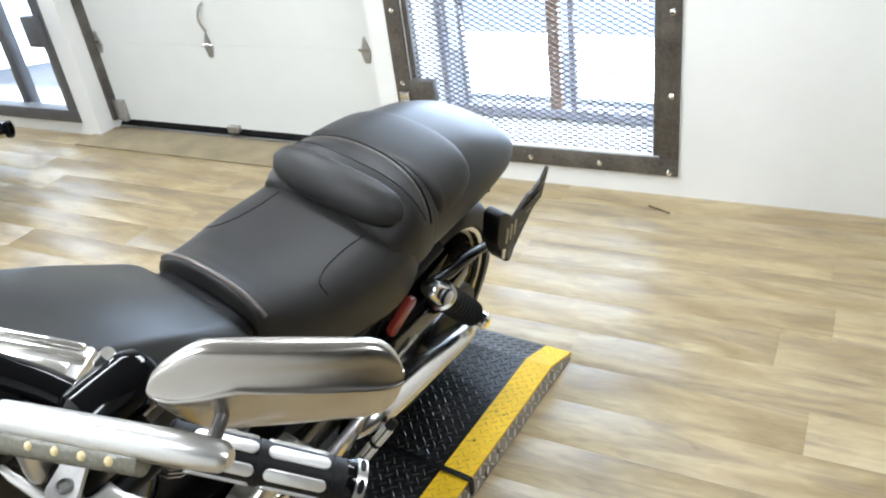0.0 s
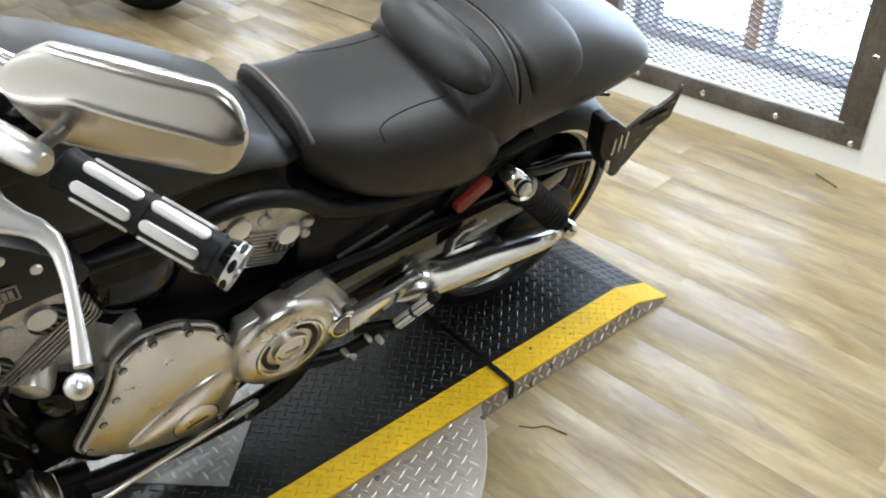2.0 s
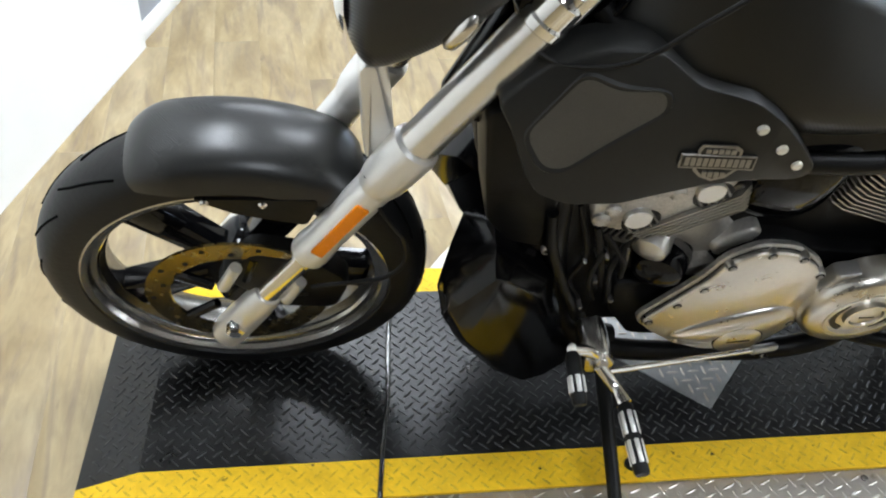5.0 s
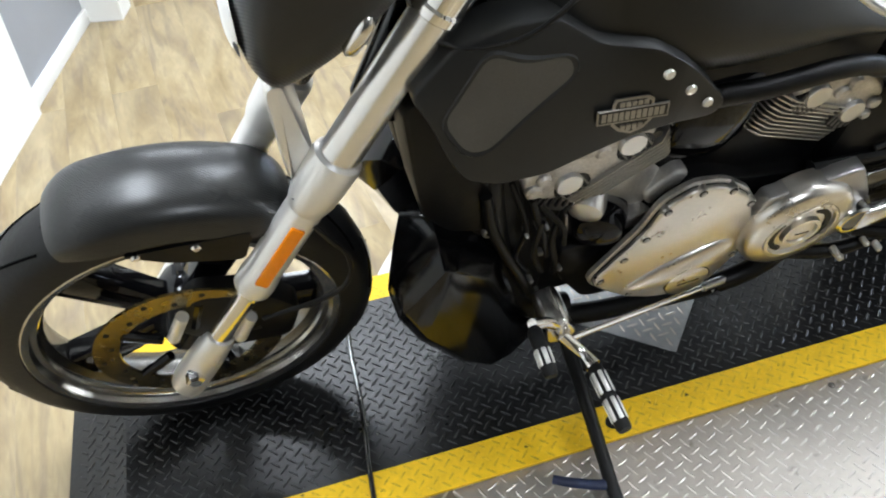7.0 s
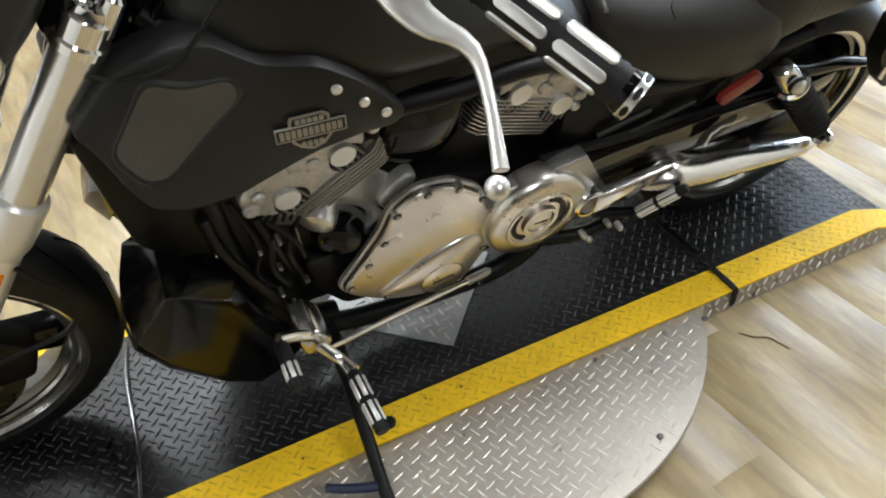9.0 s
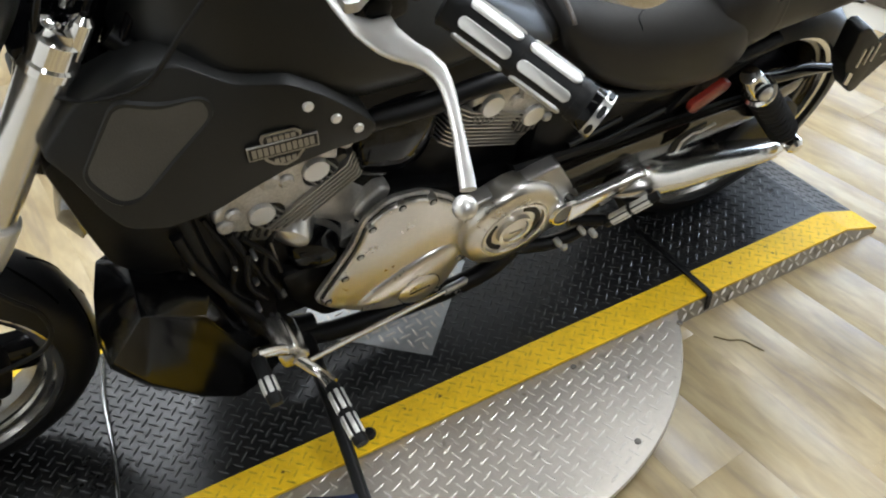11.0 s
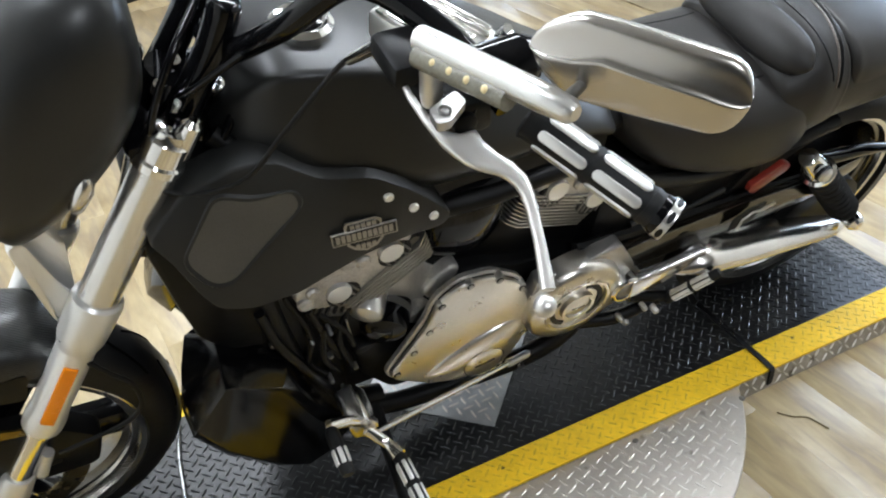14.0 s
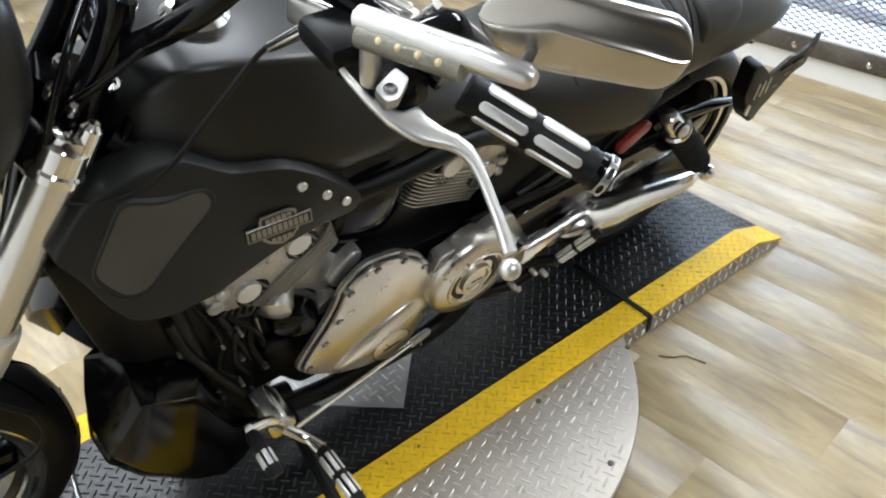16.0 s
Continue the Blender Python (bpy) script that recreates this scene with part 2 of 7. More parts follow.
def plank_wood(name, joined=False):
    """Tan laminate with long streaks; every plank has its own tone and its own stretch of grain."""
    m = bpy.data.materials.new(name)
    m.use_nodes = True
    n, l = m.node_tree.nodes, m.node_tree.links
    b = n["Principled BSDF"]
    co, info = n.new("ShaderNodeTexCoord"), n.new("ShaderNodeNewGeometry" if joined else "ShaderNodeObjectInfo")
    chance = info.outputs["Random Per Island" if joined else "Random"]
    shift = n.new("ShaderNodeVectorMath")
    shift.operation = "MULTIPLY_ADD"
    shift.inputs[1].default_value = (37, 91, 13)
    l.new(chance, shift.inputs[0])
    mp = n.new("ShaderNodeMapping")
    mp.inputs["Scale"].default_value = (3.4, 0.85, 1)
    l.new(co.outputs["Object"], shift.inputs[2])
    l.new(shift.outputs[0], mp.inputs[0])
    broad, grain = n.new("ShaderNodeTexNoise"), n.new("ShaderNodeTexNoise")
    for k, s, d in ((broad, 2.2, 4), (grain, 12, 6)):
        k.inputs["Scale"].default_value, k.inputs["Detail"].default_value = s, d
        k.inputs["Distortion"].default_value = 1.5
        l.new(mp.outputs[0], k.inputs["Vector"])
    ramp = n.new("ShaderNodeValToRGB")
    e = ramp.color_ramp.elements
    e[0].position, e[0].color = 0.30, (0.258, 0.188, 0.092, 1)
    e[1].position, e[1].color = 0.72, (0.428, 0.342, 0.196, 1)
    mid = e.new(0.5)
    mid.color = (0.352, 0.270, 0.143, 1)
    l.new(broad.outputs[0], ramp.inputs[0])
    # long grey-brown heartwood streaks and a few soft knots
    long = n.new("ShaderNodeMapping")
    long.inputs["Scale"].default_value = (9.0, 1.1, 1)
    l.new(shift.outputs[0], long.inputs[0])
    streak, knot = n.new("ShaderNodeTexNoise"), n.new("ShaderNodeTexNoise")
    for k, s, d, w in ((streak, 1.5, 5, 2.2), (knot, 8.0, 2, 0.6)):
        k.inputs["Scale"].default_value, k.inputs["Detail"].default_value = s, d
        k.inputs["Distortion"].default_value = w
    l.new(long.outputs[0], streak.inputs["Vector"])
    l.new(mp.outputs[0], knot.inputs["Vector"])
    dark = []
    for src, lo, hi, most in ((streak, 0.50, 0.68, 0.66), (knot, 0.70, 0.80, 0.5)):
        f = n.new("ShaderNodeMapRange")
        f.inputs["From Min"].default_value, f.inputs["From Max"].default_value, f.inputs["To Max"].default_value = lo, hi, most
        l.new(src.outputs[0], f.inputs["Value"])
        dark.append(f)
    tint = ramp
    for f, c in zip(dark, ((0.205, 0.155, 0.105, 1), (0.13, 0.095, 0.06, 1))):
        x = n.new("ShaderNodeMixRGB")
        x.inputs[2].default_value = c
        l.new(f.outputs[0], x.inputs[0])
        l.new(tint.outputs[0], x.inputs[1])
        tint = x
    mixc = n.new("ShaderNodeMixRGB")
    mixc.blend_type = "OVERLAY"
    mixc.inputs[0].default_value = 0.28
    l.new(tint.outputs[0], mixc.inputs[1])
    l.new(grain.outputs[0], mixc.inputs[2])
    hsv = n.new("ShaderNodeHueSaturation")
    rng = n.new("ShaderNodeMapRange")
    rng.inputs["To Min"].default_value, rng.inputs["To Max"].default_value = 0.95, 1.05
    l.new(chance, rng.inputs["Value"])
    l.new(rng.outputs[0], hsv.inputs["Value"])
    l.new(mixc.outputs[0], hsv.inputs["Color"])
    l.new(hsv.outputs[0], b.inputs["Base Color"])
    rr = n.new("ShaderNodeMapRange")
    rr.inputs["To Min"].default_value, rr.inputs["To Max"].default_value = 0.31, 0.38
    b.inputs["Specular IOR Level"].default_value = 0.6
    l.new(grain.outputs[0], rr.inputs["Value"])
    l.new(rr.outputs[0], b.inputs["Roughness"])
    bp = n.new("ShaderNodeBump")
    bp.inputs["Strength"].default_value, bp.inputs["Distance"].default_value = 0.006, 0.002
    l.new(grain.outputs[0], bp.inputs["Height"])
    l.new(bp.outputs[0], b.inputs["Normal"])
    return m


M_PLANK = plank_wood("tan_laminate_plank")
M_PLANK_FAR = plank_wood("tan_laminate_plank_field", True)


def pane_glass(name):
    m = bpy.data.materials.new(name)
    m.use_nodes = True
    b = m.node_tree.nodes["Principled BSDF"]
    b.inputs["Base Color"].default_value = (0.95, 0.98, 1, 1)
    b.inputs["Roughness"].default_value = 0.03
    b.inputs["Transmission Weight"].default_value = 1.0
    b.inputs["IOR"].default_value = 1.45
    return m


M_GLASS = pane_glass("window_glass")


# ---- mesh tools ----
def mesh_of(name, bm, mat, sharp=38):
    bm.normal_update()
    for f in bm.faces:
        f.smooth = True
    for e in bm.edges:
        if len(e.link_faces) != 2 or e.calc_face_angle(0) > radians(sharp):
            e.smooth = False
    me = bpy.data.meshes.new(name)
    bm.to_mesh(me)
    bm.free()
    me.materials.append(mat)
    return me


def part(name, bm, mat, parent=None, label="", sharp=38):
    """Links a bmesh as one mesh object, under a thing or a part if given."""
    ob = new(name, mesh_of(name, bm, mat, sharp))
    if parent is not None:
        ob.parent = parent
    if label:
        ob["label"] = label
    return ob


def holder(name, m, label, category, group="", kind=""):
    ob = new(name)
    ob.empty_display_size = 0.1
    ob.matrix_world = m
    return tagged(ob, label, category, group, kind)


def thing(name, bm, mat, label, category, group="", kind="", sharp=38):
    return tagged(part(name, bm, mat, None, "", sharp), label, category, group, kind)


def box(bm, lo, hi, m=None, bevel=0.0):
    lo, hi = Vector(lo), Vector(hi)
    r = bmesh.ops.create_cube(bm, size=1)
    v = r["verts"]
    size, mid = hi - lo, (hi + lo) / 2
    for p in v:
        p.co = Vector((p.co.x * size.x, p.co.y * size.y, p.co.z * size.z)) + mid
    if bevel:
        edges = list({e for p in v for e in p.link_edges})
        v = bmesh.ops.bevel(bm, geom=edges, offset=bevel, segments=2, affect="EDGES", profile=0.5)["verts"]
    if m is not None:
        vs = v if not bevel else list({q for p in v for f in p.link_faces for q in f.verts})
        bmesh.ops.transform(bm, matrix=m, verts=vs)
    return bm


def boxed(lo, hi, bevel=0.0):
    return box(bmesh.new(), lo, hi, None, bevel)


def skin(bm, rings, close_ring=True, caps=True):
    """Joins rings of equally many points into one surface."""
    vs = [[bm.verts.new(p) for p in r] for r in rings]
    k = len(rings[0])
    for a, b in zip(vs, vs[1:]):
        for i in range(k if close_ring else k - 1):
            j = (i + 1) % k
            bm.faces.new((a[i], a[j], b[j], b[i]))
    if caps and close_ring:
        bm.faces.new(list(reversed(vs[0])))
        bm.faces.new(vs[-1])
    return bm


def fix(bm):
    bmesh.ops.recalc_face_normals(bm, faces=bm.faces)
    return bm


def smooth_path(pts, n=8):
    """Catmull-Rom through the points."""
    p = [Vector(q) for q in pts]
    p = [2 * p[0] - p[1]] + p + [2 * p[-1] - p[-2]]
    out = []
    for i in range(1, len(p) - 2):
        for k in range(n):
            t = k / n
            a, b, c, d = p[i - 1:i + 3]
            out.append(0.5 * (2 * b + (c - a) * t + (2 * a - 5 * b + 4 * c - d) * t * t + (3 * b - a - 3 * c + d) * t ** 3))
    return out + [p[-2]]


def tube(bm, pts, radius, seg=14, smooth=0, squash=1.0):
    """A round bar along points; radius is one number or one per point."""
    rad = radius if isinstance(radius, (list, tuple)) else [radius] * len(pts)
    if smooth:
        m = len(pts)
        pts = smooth_path(pts, smooth)
        rad = [rad[min(int(i / smooth), m - 1)] * (1 - (i % smooth) / smooth) + rad[min(int(i / smooth) + 1, m - 1)] * ((i % smooth) / smooth) for i in range(len(pts))]
    pts = [Vector(p) for p in pts]
    rings, side = [], None
    for i, p in enumerate(pts):
        d = (pts[min(i + 1, len(pts) - 1)] - pts[max(i - 1, 0)]).normalized()
        if side is None:
            side = d.cross(Vector((0, 0, 1)) if abs(d.z) < 0.9 else Vector((1, 0, 0))).normalized()
        side = (side - d * side.dot(d)).normalized()
        up = d.cross(side)
        rings.append([p + rad[i] * (math.cos(a) * side + squash * math.sin(a) * up) for a in [2 * math.pi * k / seg for k in range(seg)]])
    return fix(skin(bm, rings))


def rod(p, q, r, seg=14, r2=None):
    return tube(bmesh.new(), [p, q], [r, r if r2 is None else r2], seg)


def lathe(bm, profile, m, seg=40, closed=False):
    """Turns (radius, height) pairs about local z, then places them by m."""
    rings = [[m @ Vector((r * math.cos(a), r * math.sin(a), h)) for a in [2 * math.pi * k / seg for k in range(seg)]] for r, h in profile]
    if closed:
        rings = rings + [rings[0]]
        skin(bm, rings, True, False)
        bmesh.ops.remove_doubles(bm, verts=bm.verts, dist=1e-6)
        return fix(bm)
    return fix(skin(bm, rings))


def slab(bm, outline, y0, y1, bevel=0.0, seg=2, m=None):
    """A flat shape with outline in x and z, thick from y0 to y1."""
    a = [bm.verts.new((x, y0, z)) for x, z in outline]
    b = [bm.verts.new((x, y1, z)) for x, z in outline]
    k = len(a)
    faces = [bm.faces.new(a), bm.faces.new(list(reversed(b)))]
    for i in range(k):
        j = (i + 1) % k
        faces.append(bm.faces.new((a[j], a[i], b[i], b[j])))
    fix(bm)
    if bevel:
        rim = [e for e in bm.edges if e.verts[0] in a and e.verts[1] in a]
        bmesh.ops.bevel(bm, geom=rim, offset=bevel, segments=seg, affect="EDGES", profile=0.5)
    if m is not None:
        bmesh.ops.transform(bm, matrix=m, verts=bm.verts)
    return bm


def rounded(pts, r=0.02, n=4):
    """A 2D outline with its corners rounded."""
    out, k = [], len(pts)
    for i in range(k):
        p, a, b = Vector(pts[i]), Vector(pts[i - 1]), Vector(pts[(i + 1) % k])
        da, db = min(r, (a - p).length * 0.45), min(r, (b - p).length * 0.45)
        s, e = p + (a - p).normalized() * da, p + (b - p).normalized() * db
        for j in range(n + 1):
            t = j / n
            out.append(tuple((1 - t) ** 2 * s + 2 * t * (1 - t) * p + t * t * e))
    return out


def loft(stations, seg=28, smooth=4):
    """A body along x from stations (x, half width, bottom z, widest z, top z, roundness top, roundness bottom)."""
    st = smooth_path([Vector(s[:3]) for s in stations], smooth) if smooth else None
    cols = list(zip(*stations))
    n = len(stations)

    def at(col, u):
        i = min(int(u), n - 2)
        t = u - i
        p = [col[max(0, i - 1)], col[i], col[i + 1], col[min(n - 1, i + 2)]]
        return 0.5 * (2 * p[1] + (p[2] - p[0]) * t + (2 * p[0] - 5 * p[1] + 4 * p[2] - p[3]) * t * t + (3 * p[1] - p[0] - 3 * p[2] + p[3]) * t ** 3)
    rings = []
    for k in range((n - 1) * smooth + 1):
        x, w, zb, zm, zt, nt, nb = [at(c, k / smooth) for c in cols]
        ring = []
        for j in range(seg):
            a = 2 * math.pi * j / seg
            c, s = math.cos(a), math.sin(a)
            e = nt if s >= 0 else nb
            h = (zt - zm) if s >= 0 else (zm - zb)
            ring.append(Vector((x, w * math.copysign(abs(c) ** (2 / e), c), zm + h * math.copysign(abs(s) ** (2 / e), s))))
        rings.append(ring)
    return fix(skin(bmesh.new(), rings))


FACE_Y = pose(0, 0, 0, -90)  # local z to +y


def disc(centre, profile, seg=40):
    """A turned shape whose axis points along -y (heights grow to the left side of the bike)."""
    bm = bmesh.new()
    return lathe(bm, profile, Matrix.Translation(centre) @ pose(0, 0, 0, 90), seg)


# ---- floor ----
WALL_TURN = math.degrees(math.atan(0.09))
ROOM = pose(1.58, 0, 0, 0, 0, WALL_TURN)  # origin on the end wall's face; local y runs along the wall, local x points out of the room
floor = tagged(part("floor", box(bmesh.new(), (-8.6, -8.6, -0.05), (0.6, 5.2, -0.006)), M_SUB), "tan wood-look laminate plank floor", "floor", "", "structure")
floor.matrix_world = ROOM

# ---- end wall with garage door opening, caged window, left window ----
# (y from, y to, z from, z to) of the openings, along the wall
GATE = (0.07, 1.09, 0.16, 1.9)
GARAGE = (1.262, 3.09, 0.0, 2.3)
SIDEW = (3.24, 4.6, 0.10, 2.1)


def wall_piece(name, lo, hi, mat=M_WALL):
    ob = tagged(part(name, boxed(lo, hi), mat), ("grey" if mat == M_GREY_WALL else "white") + " painted plaster wall closing the room", "wall", "", "structure")
    ob.matrix_world = ROOM
    return ob


bm = bmesh.new()
T = 0.36
for y0, y1, z0, z1 in ((-8.6, GATE[0], 0, CEIL), (GATE[0], GATE[1], 0, GATE[2]), (GATE[0], GATE[1], GATE[3], CEIL), (GATE[1], GARAGE[0], 0, CEIL),
                       (GARAGE[0], GARAGE[1], GARAGE[3], CEIL), (GARAGE[1], SIDEW[0], 0, CEIL), (SIDEW[0], SIDEW[1], 0, SIDEW[2]), (SIDEW[0], SIDEW[1], SIDEW[3], CEIL), (SIDEW[1], 5.2, 0, CEIL)):
    box(bm, (0, y0, z0), (T, y1, z1))
w = tagged(part("wall_east", bm, M_WALL), "white painted wall with three openings", "wall", "", "structure")
w.matrix_world = ROOM
# south and west walls are unseen, set far and grey to darken reflections
for nm, lo, hi in (("wall_south_unseen", (-8.6, -8.6, 0), (T, -8.5, CEIL)), ("wall_north", (-8.6, 5.2, 0), (T, 5.3, CEIL)), ("wall_west_unseen", (-8.7, -8.6, 0), (-8.6, 5.3, CEIL))):
    wall_piece(nm, lo, hi, M_WALL if nm == "wall_north" else M_GREY_WALL)
# the ceiling is out of view; its grey keeps bounced light low
c = tagged(part("ceiling", boxed((-8.7, -8.6, CEIL), (T, 5.3, CEIL + 0.1)), M_CEILING), "grey ceiling with slim lamps", "ceiling", "", "structure")
c.matrix_world = ROOM
for fx, fy, turned in FIXTURES:
    f = holder("ceiling_light", pose(fx, fy, CEIL, 0, 0, turned), "slim white ceiling light fixture with a bright diffuser", "ceiling light", "ceiling lights")
    part("frame", boxed((-0.16, -0.6, -0.05), (0.16, 0.6, 0), 0.008), M_WALL, f)

# ---- caged window ----
cage = holder("window_cage", ROOM, "weathered steel frame with expanded mesh bolted over the window", "window guard")
GY0, GY1, GZ0, GZ1, FW = 0.016, 1.165, 0.085, 1.98, 0.07
part("bottom_rail", boxed((-0.012, GY0, GZ0), (-0.002, GY1, GZ0 + FW), 0.002), M_STEEL, cage)
part("top_rail", boxed((-0.012, GY0, GZ1 - FW), (-0.002, GY1, GZ1), 0.002), M_STEEL, cage)
for y0 in (GY0, GY1 - FW):
    part("stile", boxed((-0.012, y0, GZ0 + FW), (-0.002, y0 + FW, GZ1 - FW), 0.002), M_STEEL, cage)
for y0 in (GY0 + FW, GY1 - FW - 0.025):
    part("angle_bar", boxed((0.0, y0, GZ0 + FW), (0.05, y0 + 0.025, GZ1 - FW), 0.003), M_STEEL, cage)
for y, z in [(0.047, 0.1 + 0.295 * k) for k in range(7)] + [(1.13, 0.1 + 0.295 * k) for k in range(7)] + [(0.31, 0.115), (0.59, 0.115), (0.87, 0.115)]:
    part("bolt", lathe(bmesh.new(), [(0.011, 0), (0.011, 0.004), (0.006, 0.008)], pose(-0.012, y, z, 0, -90), 10), M_CHROME, cage)


def expanded_mesh(y0, y1, z0, z1, dy, dz, w=0.0017, x=0.02):
    """Diamond strands between the frame bars, as one sheet of thin bars."""
    verts, faces = [], []

    def strand(a, b):
        (ay, az), (by, bz) = a, b
        d = Vector((by - ay, bz - az))
        nrm = Vector((-d.y, d.x)).normalized() * w
        k = len(verts)
        for px in (x - 0.0025, x + 0.0025):
            verts.extend([(px, ay + nrm.x, az + nrm.y), (px, by + nrm.x, bz + nrm.y), (px, by - nrm.x, bz - nrm.y), (px, ay - nrm.x, az - nrm.y)])
        faces.extend([(k, k + 1, k + 2, k + 3), (k + 7, k + 6, k + 5, k + 4), (k, k + 4, k + 5, k + 1), (k + 3, k + 2, k + 6, k + 7)])
    ny, nz = int((y1 - y0) / dy), int((z1 - z0) / dz)
    for i in range(ny):
        for j in range(nz):
            cy, cz = y0 + (i + 0.5) * dy, z0 + (j + 0.5) * dz
            strand((cy - dy / 2, cz), (cy, cz + dz / 2))
            strand((cy, cz + dz / 2), (cy + dy / 2, cz))
            strand((cy + dy / 2, cz), (cy, cz - dz / 2))
            strand((cy, cz - dz / 2), (cy - dy / 2, cz))
            strand((cy + dy / 2 - 0.0065, cz + 0.0006), (cy + dy / 2 + 0.0065, cz - 0.0006))
            strand((cy - 0.0065, cz + dz / 2 + 0.0006), (cy + 0.0065, cz + dz / 2 - 0.0006))
    me = bpy.data.meshes.new("expanded_mesh")
    me.from_pydata(verts, [], faces)
    me.materials.append(M_STEEL)
    return me


em = new("expanded_mesh", expanded_mesh(GY0 + FW, GY1 - FW, GZ0 + FW, GZ1 - FW, 0.041, 0.0205))
em.parent = cage
em["kind"] = "stuff"
lock = part("lock_box", boxed((-0.05, 0.97, 0.33), (-0.004, 1.08, 0.42), 0.004), M_STEEL, cage, "dark steel lock box")
part("lock_bolt", boxed((-0.06, 1.08, 0.335), (-0.02, 1.125, 0.375), 0.004), M_CHROME, lock)
part("lock_plate", boxed((-0.066, 1.085, 0.33), (-0.06, 1.12, 0.345), 0.002), M_CHROME, lock)

# ---- window behind the cage ----
win = holder("window_1", ROOM, "tall window with a brown wooden mullion behind the cage", "window", "", "structure")
part("window_sill", boxed((0.05, GATE[0], GATE[2] - 0.02), (T, GATE[1], GATE[2] + 0.004), 0.004), M_WALL, win)
for y0, y1 in ((GATE[0], GATE[0] + 0.05), (GATE[1] - 0.03, GATE[1]), (0.975, 0.995)):
    part("window_frame", boxed((0.26, y0, GATE[2]), (0.30, y1, GATE[3]), 0.004), M_BAR, win)
part("mullion", boxed((0.25, 0.548, GATE[2]), (0.28, 0.598, GATE[3]), 0.004), M_WOOD, win, "brown wooden mullion")
part("mullion", boxed((0.26, 0.488, GATE[2]), (0.28, 0.512, GATE[3]), 0.004), M_BAR, win, "slim metal mullion, paled by painted flare")
part("window_frame", boxed((0.24, GATE[0], GATE[2] + 0.012), (0.30, GATE[1], GATE[2] + 0.050), 0.004), M_BAR, win)
for y0, y1 in ((GATE[0] + 0.05, 0.488), (0.598, 0.975)):
    g = part("pane", boxed((0.29, y0, GATE[2] + 0.055), (0.296, y1, GATE[3])), M_GLASS, win)
    g.visible_shadow = False

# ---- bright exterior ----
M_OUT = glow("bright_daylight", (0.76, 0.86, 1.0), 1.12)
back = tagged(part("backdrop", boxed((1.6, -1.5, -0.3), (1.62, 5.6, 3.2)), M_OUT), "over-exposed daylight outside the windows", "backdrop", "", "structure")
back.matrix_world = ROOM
# the facade sheets glow by themselves in place of sun on white walls
M_FACADE = glow("glowing_white_facade", (0.95, 0.97, 1.0), 1.0)
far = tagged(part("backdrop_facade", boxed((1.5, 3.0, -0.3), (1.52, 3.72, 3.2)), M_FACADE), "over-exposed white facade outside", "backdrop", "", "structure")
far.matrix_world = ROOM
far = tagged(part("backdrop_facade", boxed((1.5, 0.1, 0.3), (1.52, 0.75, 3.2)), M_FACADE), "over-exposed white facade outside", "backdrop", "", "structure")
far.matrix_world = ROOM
M_WALK = material("pale_concrete", (0.6, 0.62, 0.66), 0.7, tone=0.1)
g = tagged(part("ground", boxed((T + 0.001, -1.5, -0.06), (1.6, 5.6, -0.008)), M_WALK), "pale concrete outside", "ground", "", "structure")
g.matrix_world = ROOM

# ---- garage door ----
gd = holder("garage_door", ROOM, "white sectional garage door with metal hinges, closed", "garage door")
DX = 0.148
zs = [0.042, 0.475, 1.0, 1.53, 2.06]
for k in range(4):
    part("door_panel", boxed((DX, GARAGE[0] + 0.02, zs[k] + 0.0006), (DX + 0.045, GARAGE[1] - 0.02, zs[k + 1] - 0.0006)), M_DOOR, gd)
part("bottom_seal", boxed((DX - 0.003, GARAGE[0] + 0.02, 0.004), (DX + 0.04, GARAGE[1] - 0.02, 0.042), 0.004), M_RUBBER, gd, "black rubber seal")


def door_hinge(y, z):
    h = part("hinge", slab(bmesh.new(), rounded([(-0.03, 0.015), (0.03, 0.015), (0.012, -0.05), (-0.012, -0.05)], 0.006), -0.003, 0.003, 0, 2, pose(DX - 0.004, y, z, 0, 0, 90)), M_CAST, gd)
    part("hinge_leaf", slab(bmesh.new(), rounded([(-0.02, 0.0), (0.02, 0.0), (0.004, 0.055), (-0.004, 0.055)], 0.005), -0.003, 0.003, 0, 2, pose(DX - 0.004, y, z + 0.012, 0, 0, 90)), M_CAST, h)
    part("hinge_pin", rod((DX - 0.01, y - 0.03, z + 0.01), (DX - 0.01, y + 0.03, z + 0.01), 0.007, 10), M_CHROME, h)


for y in (1.388, 2.285, 3.05):
    door_hinge(y, 0.466)
part("pull_handle", tube(bmesh.new(), [(DX, 2.262, 0.675), (DX - 0.03, 2.262, 0.655), (DX - 0.035, 2.275, 0.60), (DX - 0.02, 2.262, 0.545)], 0.007, 10, 4), M_CAST, gd, "curved grey metal handle")
part("floor_catch", boxed((DX - 0.03, 2.22, 0.03), (DX, 2.29, 0.065), 0.004), M_CAST, gd)
part("roller_bracket", boxed((DX - 0.03, 3.0, 0.04), (DX - 0.002, 3.07, 0.16), 0.004), M_CAST, gd)
part("roller", lathe(bmesh.new(), [(0.028, 0), (0.03, 0.01), (0.028, 0.02)], pose(DX - 0.03, 3.04, 0.03, 90, 0, 0), 16), M_CHROME, gd)
for y in (GARAGE[0], GARAGE[1] - 0.02):
    part("track", boxed((DX - 0.05, y, 0.05), (DX + 0.05, y + 0.02, 2.25), 0.003), M_STEEL, gd)
